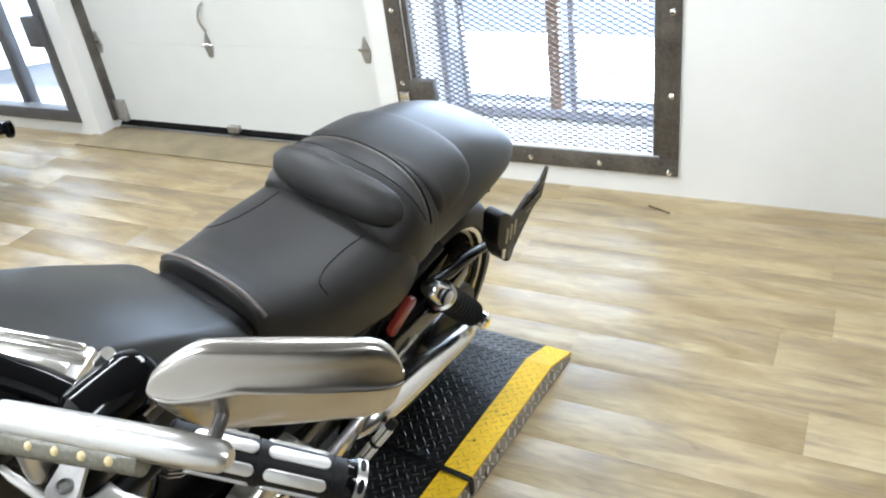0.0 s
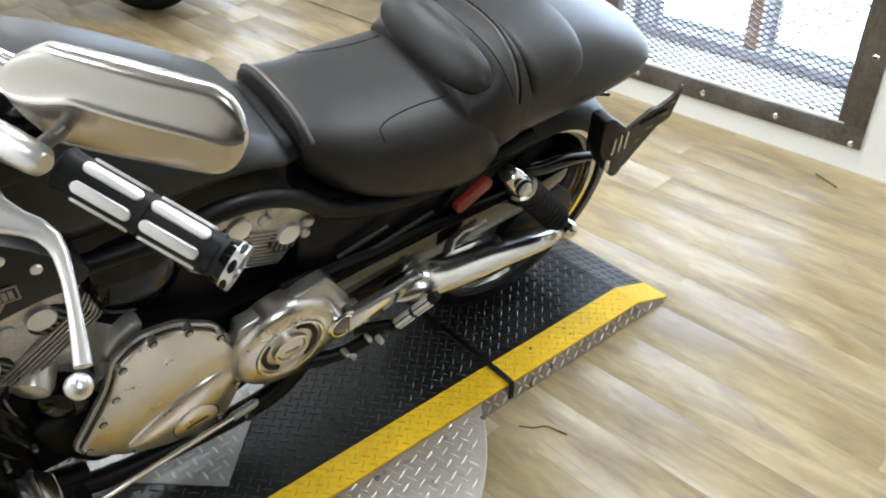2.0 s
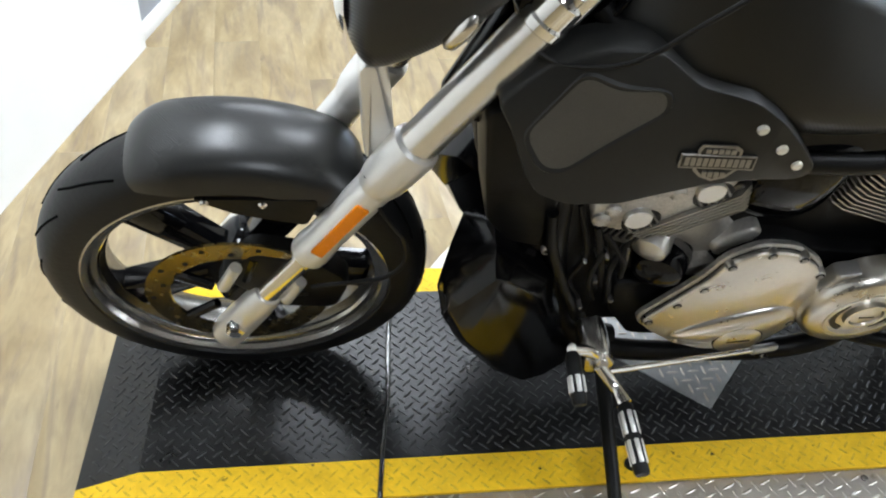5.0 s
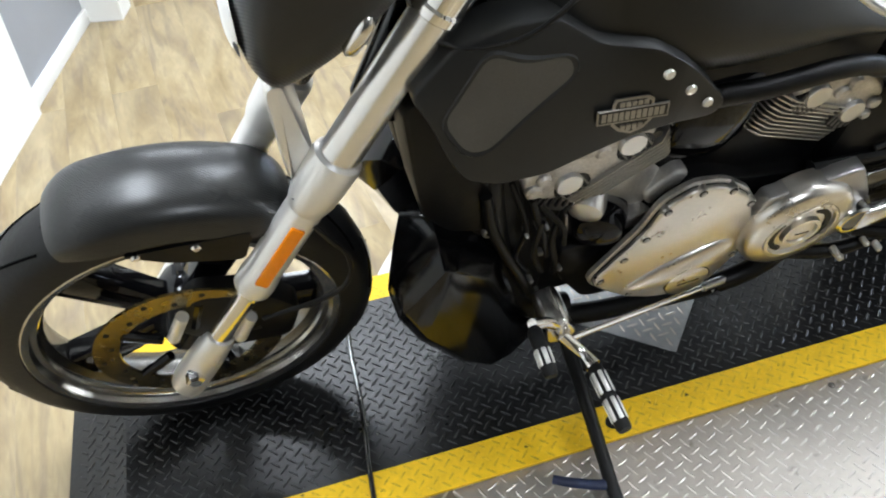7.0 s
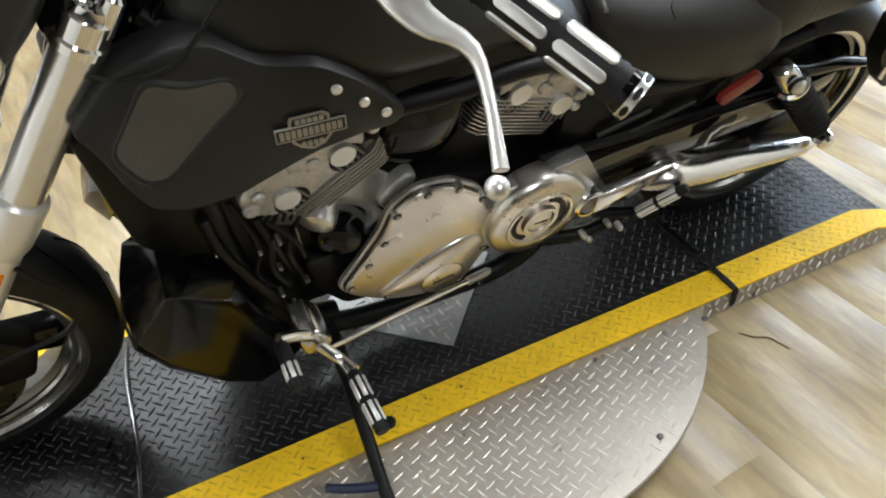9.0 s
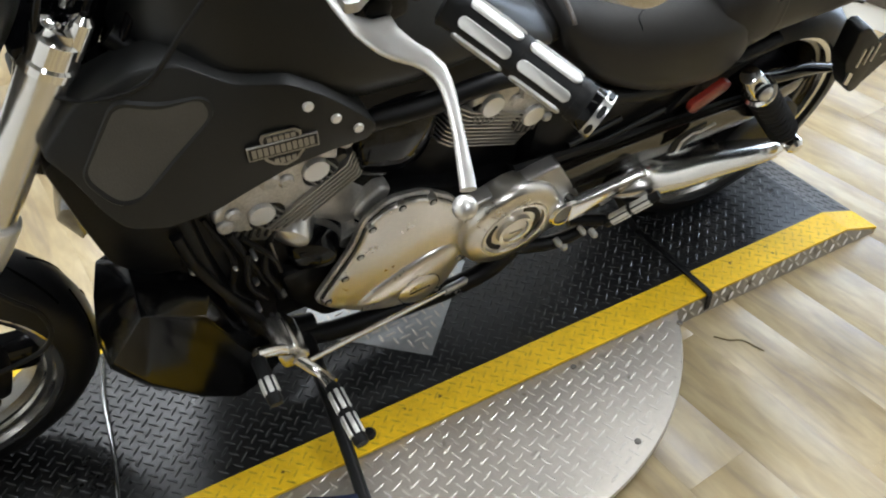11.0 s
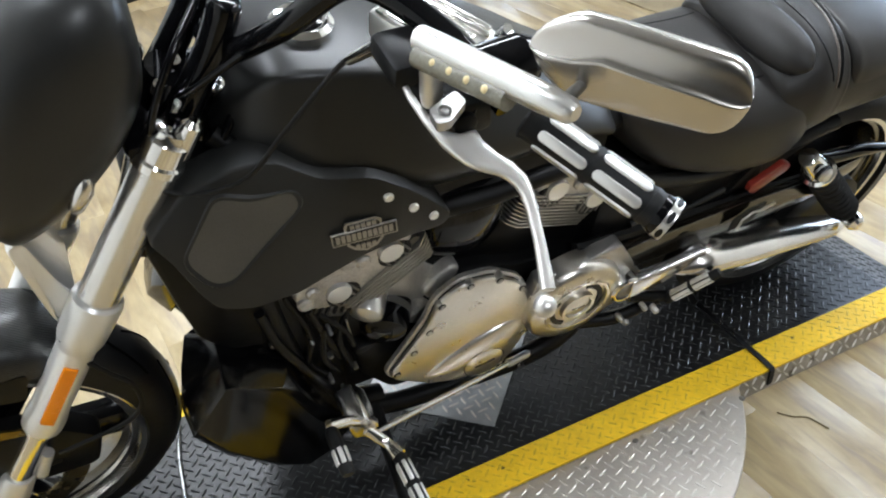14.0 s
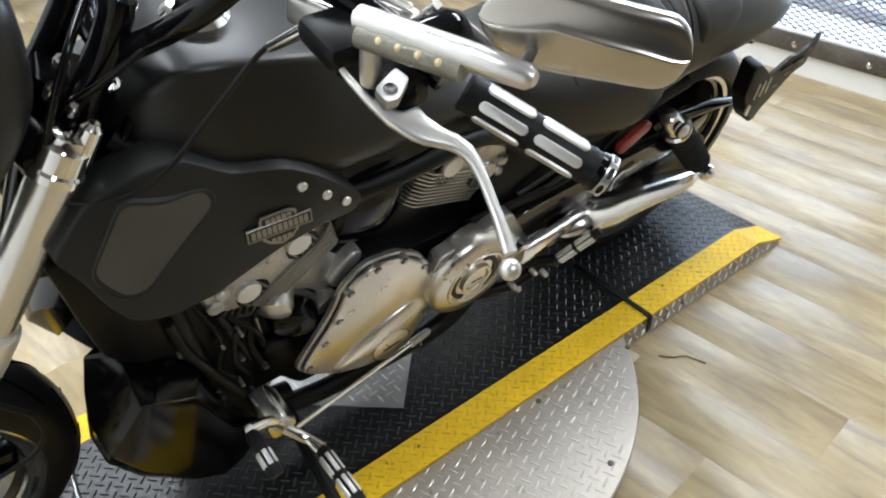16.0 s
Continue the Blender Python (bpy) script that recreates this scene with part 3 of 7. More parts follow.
part("threshold_bar", boxed((DX - 0.032, GARAGE[0] + 0.05, 0.009), (DX - 0.012, GARAGE[1] - 0.02, 0.012), 0.001), M_SILVER, gd, "pale metal threshold strip")
M_MAT = material("olive_brown_mat", (0.27, 0.215, 0.13), 0.8, tone=0.3, scale=8, fine=120, bump=0.2)
m = thing("door_mat", boxed((-0.132, GARAGE[0] - 0.02, 0.001), (DX - 0.035, GARAGE[1] + 0.06, 0.008), 0.002), M_MAT, "thin worn brown strip of flooring at the garage door", "mat")
m.matrix_world = ROOM @ pose(-0.0, 0, 0)

# ---- side window ----
sw = holder("window_2", ROOM, "tall framed glass door with a dark frame", "window", "", "structure")
part("window_frame", boxed((-0.012, SIDEW[0] - 0.03, SIDEW[2] - 0.03), (0.06, SIDEW[1], SIDEW[2] + 0.04), 0.004), M_FRAME_GREY, sw)
part("window_frame", boxed((-0.012, SIDEW[0] - 0.03, SIDEW[2] + 0.04), (0.06, SIDEW[0] + 0.035, SIDEW[3]), 0.004), M_FRAME_GREY, sw)
part("window_frame", boxed((0.05, SIDEW[0] + 0.42, SIDEW[2]), (0.12, SIDEW[0] + 0.48, SIDEW[3]), 0.004), M_FRAME_GREY, sw)
part("latch_box", boxed((-0.05, SIDEW[0] - 0.02, 0.5), (-0.012, SIDEW[0] + 0.09, 0.66), 0.004), M_FRAME_GREY, sw, "dark steel latch box")
g = part("pane", boxed((0.08, SIDEW[0], SIDEW[2]), (0.086, SIDEW[1], SIDEW[3])), M_GLASS, sw)
g.visible_shadow = False

# ---- partition beyond the front of the platform: white end, grey recessed stretch, white pier ----
PART = pose(-1.99, 1.825, 0, 0, 0, -12.3)
for nm, lo, hi, mt, lab in (("wall_partition_1", (-1.2, -4.4, 0), (0.0, 0.0, 2.3), M_WALL, "white painted partition wall"), ("wall_partition_2", (-1.2, 0.0, 0), (-0.035, 0.72, 2.3), M_GREY_WALL, "grey painted stretch of partition wall"), ("wall_partition_3", (-1.2, 0.72, 0), (0.11, 0.86, 2.3), M_WALL, "white painted pier")):
    p = tagged(part(nm, boxed(lo, hi), mt), lab, "wall", "", "structure")
    p.matrix_world = PART
bb = tagged(part("baseboard", boxed((-0.034, 0.002, 0), (-0.02, 0.718, 0.06), 0.002), M_WALL), "white baseboard", "baseboard", "", "structure")
bb.matrix_world = PART
# pier at the near end of the window wall
pier = tagged(part("wall_pier", boxed((-0.55, -1.5, 0), (-0.5, -0.76, CEIL)), M_WALL), "white wall pier", "wall", "", "structure")
pier.matrix_world = ROOM

# ---- turntable and display platform ----
TOP = 0.05
turn = holder("turntable", pose(-0.62, 0.30, 0), "round aluminium tread-plate turntable under the platform", "turntable")
part("plate", lathe(bmesh.new(), [(0.610, 0.026), (0.612, 0.028), (0.612, 0.036), (0.610, 0.038)], Matrix(), 120), M_ALU, turn)
part("base_drum", lathe(bmesh.new(), [(0.575, 0.001), (0.575, 0.026)], Matrix(), 90), M_DARK, turn)
for x, y in ((0.241, -0.316), (0.236, -0.53), (0.515, -0.33), (-0.1, -0.57), (-0.35, -0.45)):
    part("screw", lathe(bmesh.new(), [(0.007, 0.037), (0.007, 0.040), (0.004, 0.0415)], pose(x, y, 0), 10), M_STEEL, turn)


def lugs(mat, parent, inside, x0, x1, y0, y1, pitch, z, rise, turn_deg=45, slope=None):
    """Raised tread bars in a basket weave of two directions, joined into one mesh."""
    verts, faces = [], []
    a = radians(turn_deg)
    u0, v0 = Vector((math.cos(a), math.sin(a))), Vector((-math.sin(a), math.cos(a)))
    mid = Vector(((x0 + x1) / 2, (y0 + y1) / 2))
    reach = int(Vector((x1 - x0, y1 - y0)).length / 2 / pitch) + 1
    length = pitch * 1.3
    for i in range(-reach, reach + 1):
        for j in range(-reach, reach + 1):
            c = mid + u0 * (i * pitch) + v0 * (j * pitch)
            if not (x0 < c.x < x1 and y0 < c.y < y1 and inside(c.x, c.y)):
                continue
            u, v = (u0, v0) if (i + j) % 2 else (v0, -u0)
            k = len(verts)
            wd = length * 0.12
            for s, t, h in ((-0.5, 0, 0), (-0.22, -1, 0), (0.22, -1, 0), (0.5, 0, 0), (0.22, 1, 0), (-0.22, 1, 0), (-0.3, 0, 1), (0.3, 0, 1)):
                q = c + u * (s * length) + v * (t * wd)
                verts.append((q.x, q.y, (z if slope is None else slope(q.x)) - 0.0004 + h * rise))
            faces += [(k + 0, k + 1, k + 6), (k + 1, k + 2, k + 7, k + 6), (k + 2, k + 3, k + 7), (k + 3, k + 4, k + 7), (k + 4, k + 5, k + 6, k + 7), (k + 5, k, k + 6)]
    me = bpy.data.meshes.new("tread_relief")
    me.from_pydata(verts, [], faces)
    me.materials.append(mat)
    ob = new("tread_relief", me)
    ob.parent = parent
    ob["kind"] = "stuff"
    return ob


lugs(M_LUG, turn, lambda x, y: math.hypot(x, y) < 0.592 and y < -0.30, -0.61, 0.61, -0.61, -0.3, 0.0235, 0.038, 0.0017, 22)

plat = holder("display_platform", Matrix(), "low black tread plate platform with yellow edges, sloped ends", "platform")
XA, XB, XC, XD = -1.83, -1.714, 0.452, 0.575  # front toe, front crest, rear crest, rear toe
WIDE, STRIP = 0.60, 0.078


def crest(x):
    if x < XB:
        return 0.006 + (TOP - 0.006) * (x - XA) / (XB - XA)
    if x > XC:
        return TOP - (TOP - 0.006) * (x - XC) / (XD - XC)
    return TOP


def deck(y0, y1, drop=0.006, lift=0.0, sub=1):
    bm = bmesh.new()
    xs = [XA, XB, XC, XD]
    rings = []
    for x in xs:
        z = crest(x) + lift
        rings.append([Vector((x, y0, z - drop)), Vector((x, y1, z - drop)), Vector((x, y1, z)), Vector((x, y0, z))])
    return fix(skin(bm, rings))


part("deck", deck(STRIP, WIDE - STRIP), M_BLACK_PLATE, plat, "black painted tread plate", 5)
for y0 in (0.0, WIDE - STRIP):
    s = part("edge_strip", deck(y0, y0 + STRIP), M_YELLOW, plat, "yellow painted tread plate edge", 5)
for y0, y1 in ((0.004, 0.010), (WIDE - 0.010, WIDE - 0.004)):
    bm = bmesh.new()
    lean = -0.012 if y0 < 0.3 else 0.012
    rings = [[Vector((x, y0 + lean, 0.001)), Vector((x, y1 + lean, 0.001)), Vector((x, y1, crest(x) - 0.006)), Vector((x, y0, crest(x) - 0.006))] for x in (XA + 0.02, XB, XC, XD - 0.02)]
    part("side_skirt", fix(skin(bm, rings)), M_SKIRT, plat, "bare aluminium tread plate side", 5)
# bare square of metal let into the deck
PATCH = pose(-0.632, 0.372, 0, 0, 0, 47)
pm = boxed((-0.155, -0.155, TOP - 0.002), (0.155, 0.155, TOP + 0.003), 0.001)
bmesh.ops.transform(pm, matrix=PATCH, verts=pm.verts)
patch = part("bare_patch", pm, M_PATCH, plat, "worn bare grey tread plate square")
PI = PATCH.inverted()


def in_patch(x, y):
    q = PI @ Vector((x, y, 0))
    return abs(q.x) < 0.145 and abs(q.y) < 0.145


on_deck = lambda x, y: STRIP + 0.008 < y < WIDE - STRIP - 0.008
lugs(M_BLACK_LUG, plat, lambda x, y: on_deck(x, y) and not in_patch(x, y), XA + 0.015, XD - 0.01, STRIP, WIDE - STRIP, 0.0208, TOP, 0.0022, 45, crest)
lugs(M_LUG, plat, in_patch, -0.86, -0.4, 0.14, 0.6, 0.0235, TOP + 0.003, 0.002, 2)
lugs(M_YELLOW_WORN, plat, lambda x, y: 0.008 < y < STRIP - 0.008, XA + 0.015, XD - 0.01, 0, STRIP, 0.02, TOP, 0.0012, 45, crest)
lugs(M_YELLOW_WORN, plat, lambda x, y: WIDE - STRIP + 0.008 < y < WIDE - 0.008, XA + 0.015, XD - 0.01, WIDE - STRIP, WIDE, 0.02, TOP, 0.0012, 45, crest)
# tread on the near side skirt
verts, faces = [], []
for i in range(100):
    cx = XA + 0.05 + i * 0.0235
    for j in range(2):
        cz = 0.013 + 0.02 * j
        if cz > crest(cx) - 0.012 or cx > XD - 0.03:
            continue
        d = radians(45 if (i + j) % 2 else -45)
        u, v = Vector((math.cos(d), math.sin(d))) * 0.0125, Vector((-math.sin(d), math.cos(d))) * 0.0034
        k = len(verts)
        for s, t, h in ((-1, 0, 0), (0, -1, 0), (1, 0, 0), (0, 1, 0), (-0.5, 0, 1), (0.5, 0, 1)):
            q = Vector((cx, cz)) + u * s + v * t
            verts.append((q.x, 0.0042 - 0.012 * max(0.0, 1 - q.y / 0.043) - 0.0032 * h, q.y))
        faces += [(k, k + 1, k + 5, k + 4), (k + 1, k + 2, k + 5), (k + 2, k + 3, k + 5), (k + 3, k, k + 4, k + 5)]
me = bpy.data.meshes.new("tread_relief")
me.from_pydata(verts, [], faces)
me.materials.append(M_LUG)
sl = new("tread_relief", me)
sl.parent, sl["kind"] = plat, "stuff"

# ---- motorcycle: local x to the rear from the front axle, y to its right, z up from the deck ----
LEAN_DEG = 16.6
bike = holder("motorcycle", pose(-1.5025, 0.382, TOP + 0.002, LEAN_DEG), "black low cruiser with polished engine, leaning on its side stand", "motorcycle")


def put(name, bm, mat, label="", parent=None, sharp=38):
    return part(name, bm, mat, bike if parent is None else parent, label, sharp)


def arc_band(cx, cz, r0, r1, a0, a1, y0, y1, n=24):
    """A curved strip about (cx, cz) between two angles from straight up, to the rear positive."""
    rings = []
    for k in range(n + 1):
        a = radians(a0 + (a1 - a0) * k / n)
        s, c = math.sin(a), math.cos(a)
        rings.append([Vector((cx + r * s, y, cz + r * c)) for r, y in ((r0, y0), (r0, y1), (r1, y1), (r1, y0))])
    return fix(skin(bmesh.new(), rings))


def tyre(cx, cz, radius, half, rim, name="tyre"):
    """Rounded tyre with a bead, and the axis along y."""
    prof = []
    for k in range(17):
        a = math.pi * k / 16
        h = half * math.cos(a)
        crown = radius - (radius - rim) * (1 - math.sin(a) ** 0.62) * 0.92
        prof.append((crown, h))
    prof = [(rim, half * 0.82)] + prof + [(rim, -half * 0.82)]
    return lathe(bmesh.new(), prof, Matrix.Translation((cx, 0, cz)) @ pose(0, 0, 0, 90), 72, True)


def wheel(name, cx, cz, radius, half, rim, label, spokes=5, spoke_mat=M_GLOSS, phase=18, bead=M_RIM):
    w = holder(name, Matrix(), label, "")
    w.parent = bike
    part("tyre", tyre(cx, cz, radius, half, rim), M_TYRE, w, "black rubber tyre")
    hw = half * 0.84
    axle = Matrix.Translation((cx, 0, cz)) @ pose(0, 0, 0, 90)
    for name_, mat_, prof in (("rim", M_RIM, [(rim - 0.004, hw), (rim + 0.008, hw + 0.002), (rim + 0.009, hw + 0.006), (rim + 0.002, hw + 0.009), (rim - 0.008, hw + 0.006), (rim - 0.011, hw - 0.004), (rim - 0.006, hw - 0.010)]),
                              ("rim_bead", bead, [(rim - 0.011, hw - 0.008), (rim - 0.020, hw - 0.010), (rim - 0.023, hw - 0.016), (rim - 0.020, hw - 0.024), (rim - 0.012, hw - 0.024)]),
                              ("rim_barrel", M_BARREL, [(rim - 0.004, hw - 0.003), (rim - 0.013, hw - 0.020), (rim - 0.030, hw * 0.3), (rim - 0.030, -hw * 0.3), (rim - 0.020, -hw + 0.014), (rim - 0.010, -hw + 0.004), (rim + 0.002, -hw - 0.008), (rim + 0.008, -hw - 0.004), (rim - 0.002, -hw + 0.002), (rim - 0.002, hw - 0.004)])):
        part(name_, lathe(bmesh.new(), prof, axle, 96, True), mat_, w, "dark rim barrel" if mat_ is M_BARREL else "polished metal rim")
    for k in range(spokes):
        a = 360 / spokes * k + phase
        bm = slab(bmesh.new(), rounded([(-0.022, 0.045), (0.022, 0.045), (0.034, rim - 0.03), (-0.034, rim - 0.03)], 0.008), -hw * 0.42, hw * 0.42, 0.008, 2)
        bmesh.ops.transform(bm, matrix=Matrix.Translation((cx, 0, cz)) @ pose(0, 0, 0, 0, a, 0), verts=bm.verts)
        part("spoke", bm, spoke_mat, w)
    part("hub", disc((cx, 0, cz), [(0.03, -hw - 0.02), (0.055, -hw * 0.6), (0.06, 0), (0.055, hw * 0.6), (0.03, hw + 0.02)], 32), M_GLOSS, w)
    return w


FA = (-0.022, 0.322)
RA = (1.70, 0.325)
def tread_cuts(w, cx, cz, radius, half, count):
    """Slanted grooves pressed into the crown, as thin dark strips sunk in the tyre."""
    for k in range(count):
        a0 = 360 * k / count
        for s in (-1, 1):
            pts = []
            for j in range(5):
                u = j / 4
                a = radians(a0 + 20 * u + (9 if s > 0 else 0))
                yy = s * half * (0.22 + 0.5 * u ** 0.7)
                sn = math.sqrt(max(0.0, 1 - (yy / half) ** 2))
                r = radius - (radius - radius * 0.769) * (1 - sn ** 0.62) * 0.92
                pts.append((cx + (r + 0.0002) * math.sin(a), yy, cz + (r + 0.0002) * math.cos(a)))
            part("tread_groove", tube(bmesh.new(), pts, 0.0022, 6), M_GROOVE, w)


M_GROOVE = material("tyre_groove", (0.002, 0.002, 0.002), 0.9, tone=0.1, bump=0.0, spec=0.05)
fw = wheel("front_wheel", *FA, 0.323, 0.060, 0.249, "front wheel with five dark spokes and a polished rim", 5, M_GLOSS, 30)
rw = wheel("rear_wheel", *RA, 0.322, 0.118, 0.241, "wide rear wheel with a polished rim", 5, M_GLOSS, 10, M_BARREL)

tread_cuts(fw, *FA, 0.323, 0.060, 15)
# front brake rotor and calliper, left side
# yellow-olive tint puts the rotor's reflection into its base colour
rot_m = material("yellow_reflection_steel", (0.24, 0.195, 0.1), 0.26, 1.0, tone=0.2, scale=20)
rotor = part("brake_rotor", lathe(bmesh.new(), [(0.112, 0), (0.152, 0), (0.152, 0.005), (0.112, 0.005)], Matrix.Translation((FA[0], -0.07, FA[1])) @ pose(0, 0, 0, 90), 64, True), rot_m, fw, "drilled steel brake rotor")
for k in range(20):
    a = 2 * math.pi * k / 20
    r = 0.124 + 0.016 * (k % 2)
    part("drill_hole", disc((FA[0] + r * math.sin(a), -0.0751, FA[1] + r * math.cos(a)), [(0.0045, 0), (0.0045, 0.0008)], 8), M_DARK, rotor)
for k in range(5):
    a = 2 * math.pi * k / 5 + 0.3
    part("rotor_arm", tube(bmesh.new(), [(FA[0] + 0.05 * math.sin(a), -0.072, FA[1] + 0.05 * math.cos(a)), (FA[0] + 0.115 * math.sin(a), -0.072, FA[1] + 0.115 * math.cos(a))], 0.009, 8), M_GLOSS, rotor)

# forks
FD = Vector((0.447, 0, 0.7475)).normalized()
F0 = Vector((-0.048, 0, 0.2125))


def fork_point(s, y):
    p = F0 + FD * s
    return (p.x if y < 0.03 else p.x - 0.03, y, p.z)


for side, y in (("left", -0.080), ("right", 0.088)):
    fk = holder("fork_leg", Matrix(), "polished fork leg", "")
    fk.parent = bike
    part("axle_clamp", tube(bmesh.new(), [fork_point(t, y) for t in (-0.02, -0.016, 0.0, 0.09, 0.138, 0.146)], [0.02, 0.029, 0.031, 0.030, 0.027, 0.024], 24), M_FORK, fk, "silver cast axle clamp")
    part("slider", tube(bmesh.new(), [fork_point(t, y) for t in (0.13, 0.31)], 0.0205, 24), M_CHROME, fk, "chrome inner tube")
    part("dust_seal", tube(bmesh.new(), [fork_point(t, y) for t in (0.272, 0.275, 0.282, 0.284)], [0.024, 0.0265, 0.0265, 0.024], 24), M_CHROME, fk, "chrome dust seal ring")
    part("lower_tube", tube(bmesh.new(), [fork_point(t, y) for t in (0.283, 0.286, 0.300, 0.316, 0.33, 0.505, 0.51)], [0.027, 0.0305, 0.0315, 0.031, 0.0285, 0.0285, 0.0285], 28), M_FORK, fk, "satin silver outer tube")
    part("collar", tube(bmesh.new(), [fork_point(t, y) for t in (0.482, 0.49, 0.505, 0.53, 0.575, 0.583, 0.587)], [0.0285, 0.031, 0.0345, 0.036, 0.0365, 0.035, 0.030], 28), M_FORK, fk, "silver clamp collar")
    part("upper_tube", tube(bmesh.new(), [fork_point(t, y) for t in (0.575, 0.835)], 0.0285, 28), M_UPPER, fk, "polished upper tube")
    part("clamp_ring", tube(bmesh.new(), [fork_point(t, y) for t in (0.826, 0.829, 0.84, 0.844)], [0.030, 0.0335, 0.0335, 0.030], 28), M_CHROME, fk, "chrome clamp ring")
    part("fork_cap", tube(bmesh.new(), [fork_point(t, y) for t in (0.84, 0.842, 0.872, 0.876, 0.886, 0.89)], [0.027, 0.0305, 0.030, 0.026, 0.024, 0.016], 28), M_CHROME, fk, "chrome fork cap")
    part("cap_lobe", tube(bmesh.new(), [tuple(Vector(fork_point(t, y)) + Vector((0.016, -0.012, 0))) for t in (0.846, 0.85, 0.895, 0.902)], [0.010, 0.014, 0.013, 0.007], 18), M_CHROME, fk, "chrome clamp bolt lobe")
    part("axle_nut", disc((-0.034, y - (0.028 if y < 0 else -0.028), 0.262), [(0.016, -0.01), (0.016, 0.008), (0.012, 0.012)], 6), M_CHROME, fk)
    if y < 0:
        n_out = Vector((0, -1, 0))
        a, b = Vector(fork_point(0.322, y)), Vector(fork_point(0.458, y))
        fd = (b - a).normalized()
        bm = boxed((-0.0105, -0.0320, 0), (0.0105, -0.025, (b - a).length), 0.003)
        turn_m = Matrix.Translation(a) @ pose(0, 0, 0, 0, math.degrees(math.atan2(FD.x, FD.z)), 0) @ pose(0, 0, 0, 0, 0, -14)
        bmesh.ops.transform(bm, matrix=turn_m, verts=bm.verts)
        part("amber_reflector", bm, M_ORANGE, fk, "amber side reflector")
# fork brace, brake hose, calliper
put("lower_yoke", slab(bmesh.new(), rounded([(0.172, 0.835), (0.196, 0.84), (0.212, 0.755), (0.226, 0.69), (0.184, 0.66), (0.178, 0.73)], 0.014), -0.066, 0.06, 0.008), M_FORK, "silver cast lower fork yoke")
put("upper_clamp", boxed((0.345, -0.085, 0.925), (0.43, 0.085, 0.96), 0.012), M_GLOSS)
cal = put("brake_calliper", slab(bmesh.new(), rounded([(-0.05, 0.38), (0.04, 0.28), (0.14, 0.27), (0.165, 0.35), (0.11, 0.42), (0.01, 0.45)], 0.02), -0.078, -0.035, 0.01), M_DARK, "dark brake calliper")
for x, z in ((-0.042, 0.372), (0.056, 0.325)):
    part("calliper_bolt", tube(bmesh.new(), [(x, -0.088, z), (x + 0.027, -0.09, z + 0.06)], 0.0105, 12), M_FORK, cal)
put("brake_hose", tube(bmesh.new(), [(0.185, -0.09, 0.66), (0.198, -0.10, 0.615), (0.222, -0.105, 0.565), (0.245, -0.107, 0.52), (0.246, -0.107, 0.46), (0.22, -0.103, 0.415), (0.165, -0.10, 0.395), (0.10, -0.10, 0.385)], 0.0042, 8, 6), M_RUBBER, "thin black brake hose")
# front fender
bm = bmesh.new()
rings = []
for k in range(29):
    a = radians(-23 + 62 * k / 28)
    endk = min(k, 28 - k)
    tuck = 1 - max(0, 5 - endk) ** 2 * 0.0022
    ring = []
    for j in range(21):
        b = math.pi * j / 20
        y = -0.079 * math.cos(b) * (1 - max(0, 6 - endk) ** 2 * 0.006)
        drop = (1 - math.sin(b) ** 0.55)
        r = 0.344 * tuck - (0.064 - max(0, 7 - endk) ** 2 * 0.0006) * drop + 0.004
        ring.append(Vector((FA[0] + r * math.sin(a), y, FA[1] + r * math.cos(a))))
    rings.append(ring)
fender_bm = skin(bm, rings, False, False)
fix(fender_bm)
ret = bmesh.ops.solidify(fender_bm, geom=list(fender_bm.faces), thickness=0.003)
fender = put("front_fender", fender_bm, M_FENDER, "satin black front fender with a carbon-look film")
for x, z in ((-0.041, 0.591), (0.039, 0.584)):
    part("fender_bolt", disc((x, -0.079, z), [(0.007, -0.004), (0.007, 0.003), (0.004, 0.006)], 10), M_CHROME, fender)
put("fender_stay", slab(bmesh.new(), rounded([(-0.06, 0.598), (0.12, 0.59), (0.10, 0.53), (0.0, 0.56)], 0.012), -0.080, -0.074), M_DARK)

# headlamp shell
hl_st = [(0.155, 0.03, 0.875, 0.91, 0.95, 2, 2), (0.166, 0.072, 0.845, 0.91, 1.0, 2.4, 2.4), (0.19, 0.095, 0.822, 0.92, 1.06, 2.7, 2.6), (0.24, 0.106, 0.846, 0.95, 1.12, 2.8, 2.6), (0.30, 0.106, 0.893, 0.985, 1.155, 2.8, 2.5), (0.35, 0.098, 0.943, 1.03, 1.165, 2.7, 2.4), (0.385, 0.075, 0.995, 1.07, 1.155, 2.4, 2.3), (0.398, 0.03, 1.04, 1.08, 1.12, 2, 2)]
shell = put("headlamp", loft(hl_st, 36, 6), M_CARBON, "satin black teardrop headlamp shell")
part("headlamp_lens", disc((0, 0, 0), [(0.001, 0), (0.06, 0.0), (0.055, 0.006), (0.03, 0.012)], 32), M_CHROME, shell).matrix_basis = pose(0.156, 0, 0.91, 0, 0, -90)
part("side_marker", tube(bmesh.new(), [(0.270, -0.097, 0.899), (0.273, -0.099, 0.906), (0.287, -0.101, 0.930), (0.294, -0.102, 0.943), (0.297, -0.101, 0.950)], [0.004, 0.0095, 0.0125, 0.010, 0.004], 18), M_POLISHED, shell, "pale oval lamp marker")

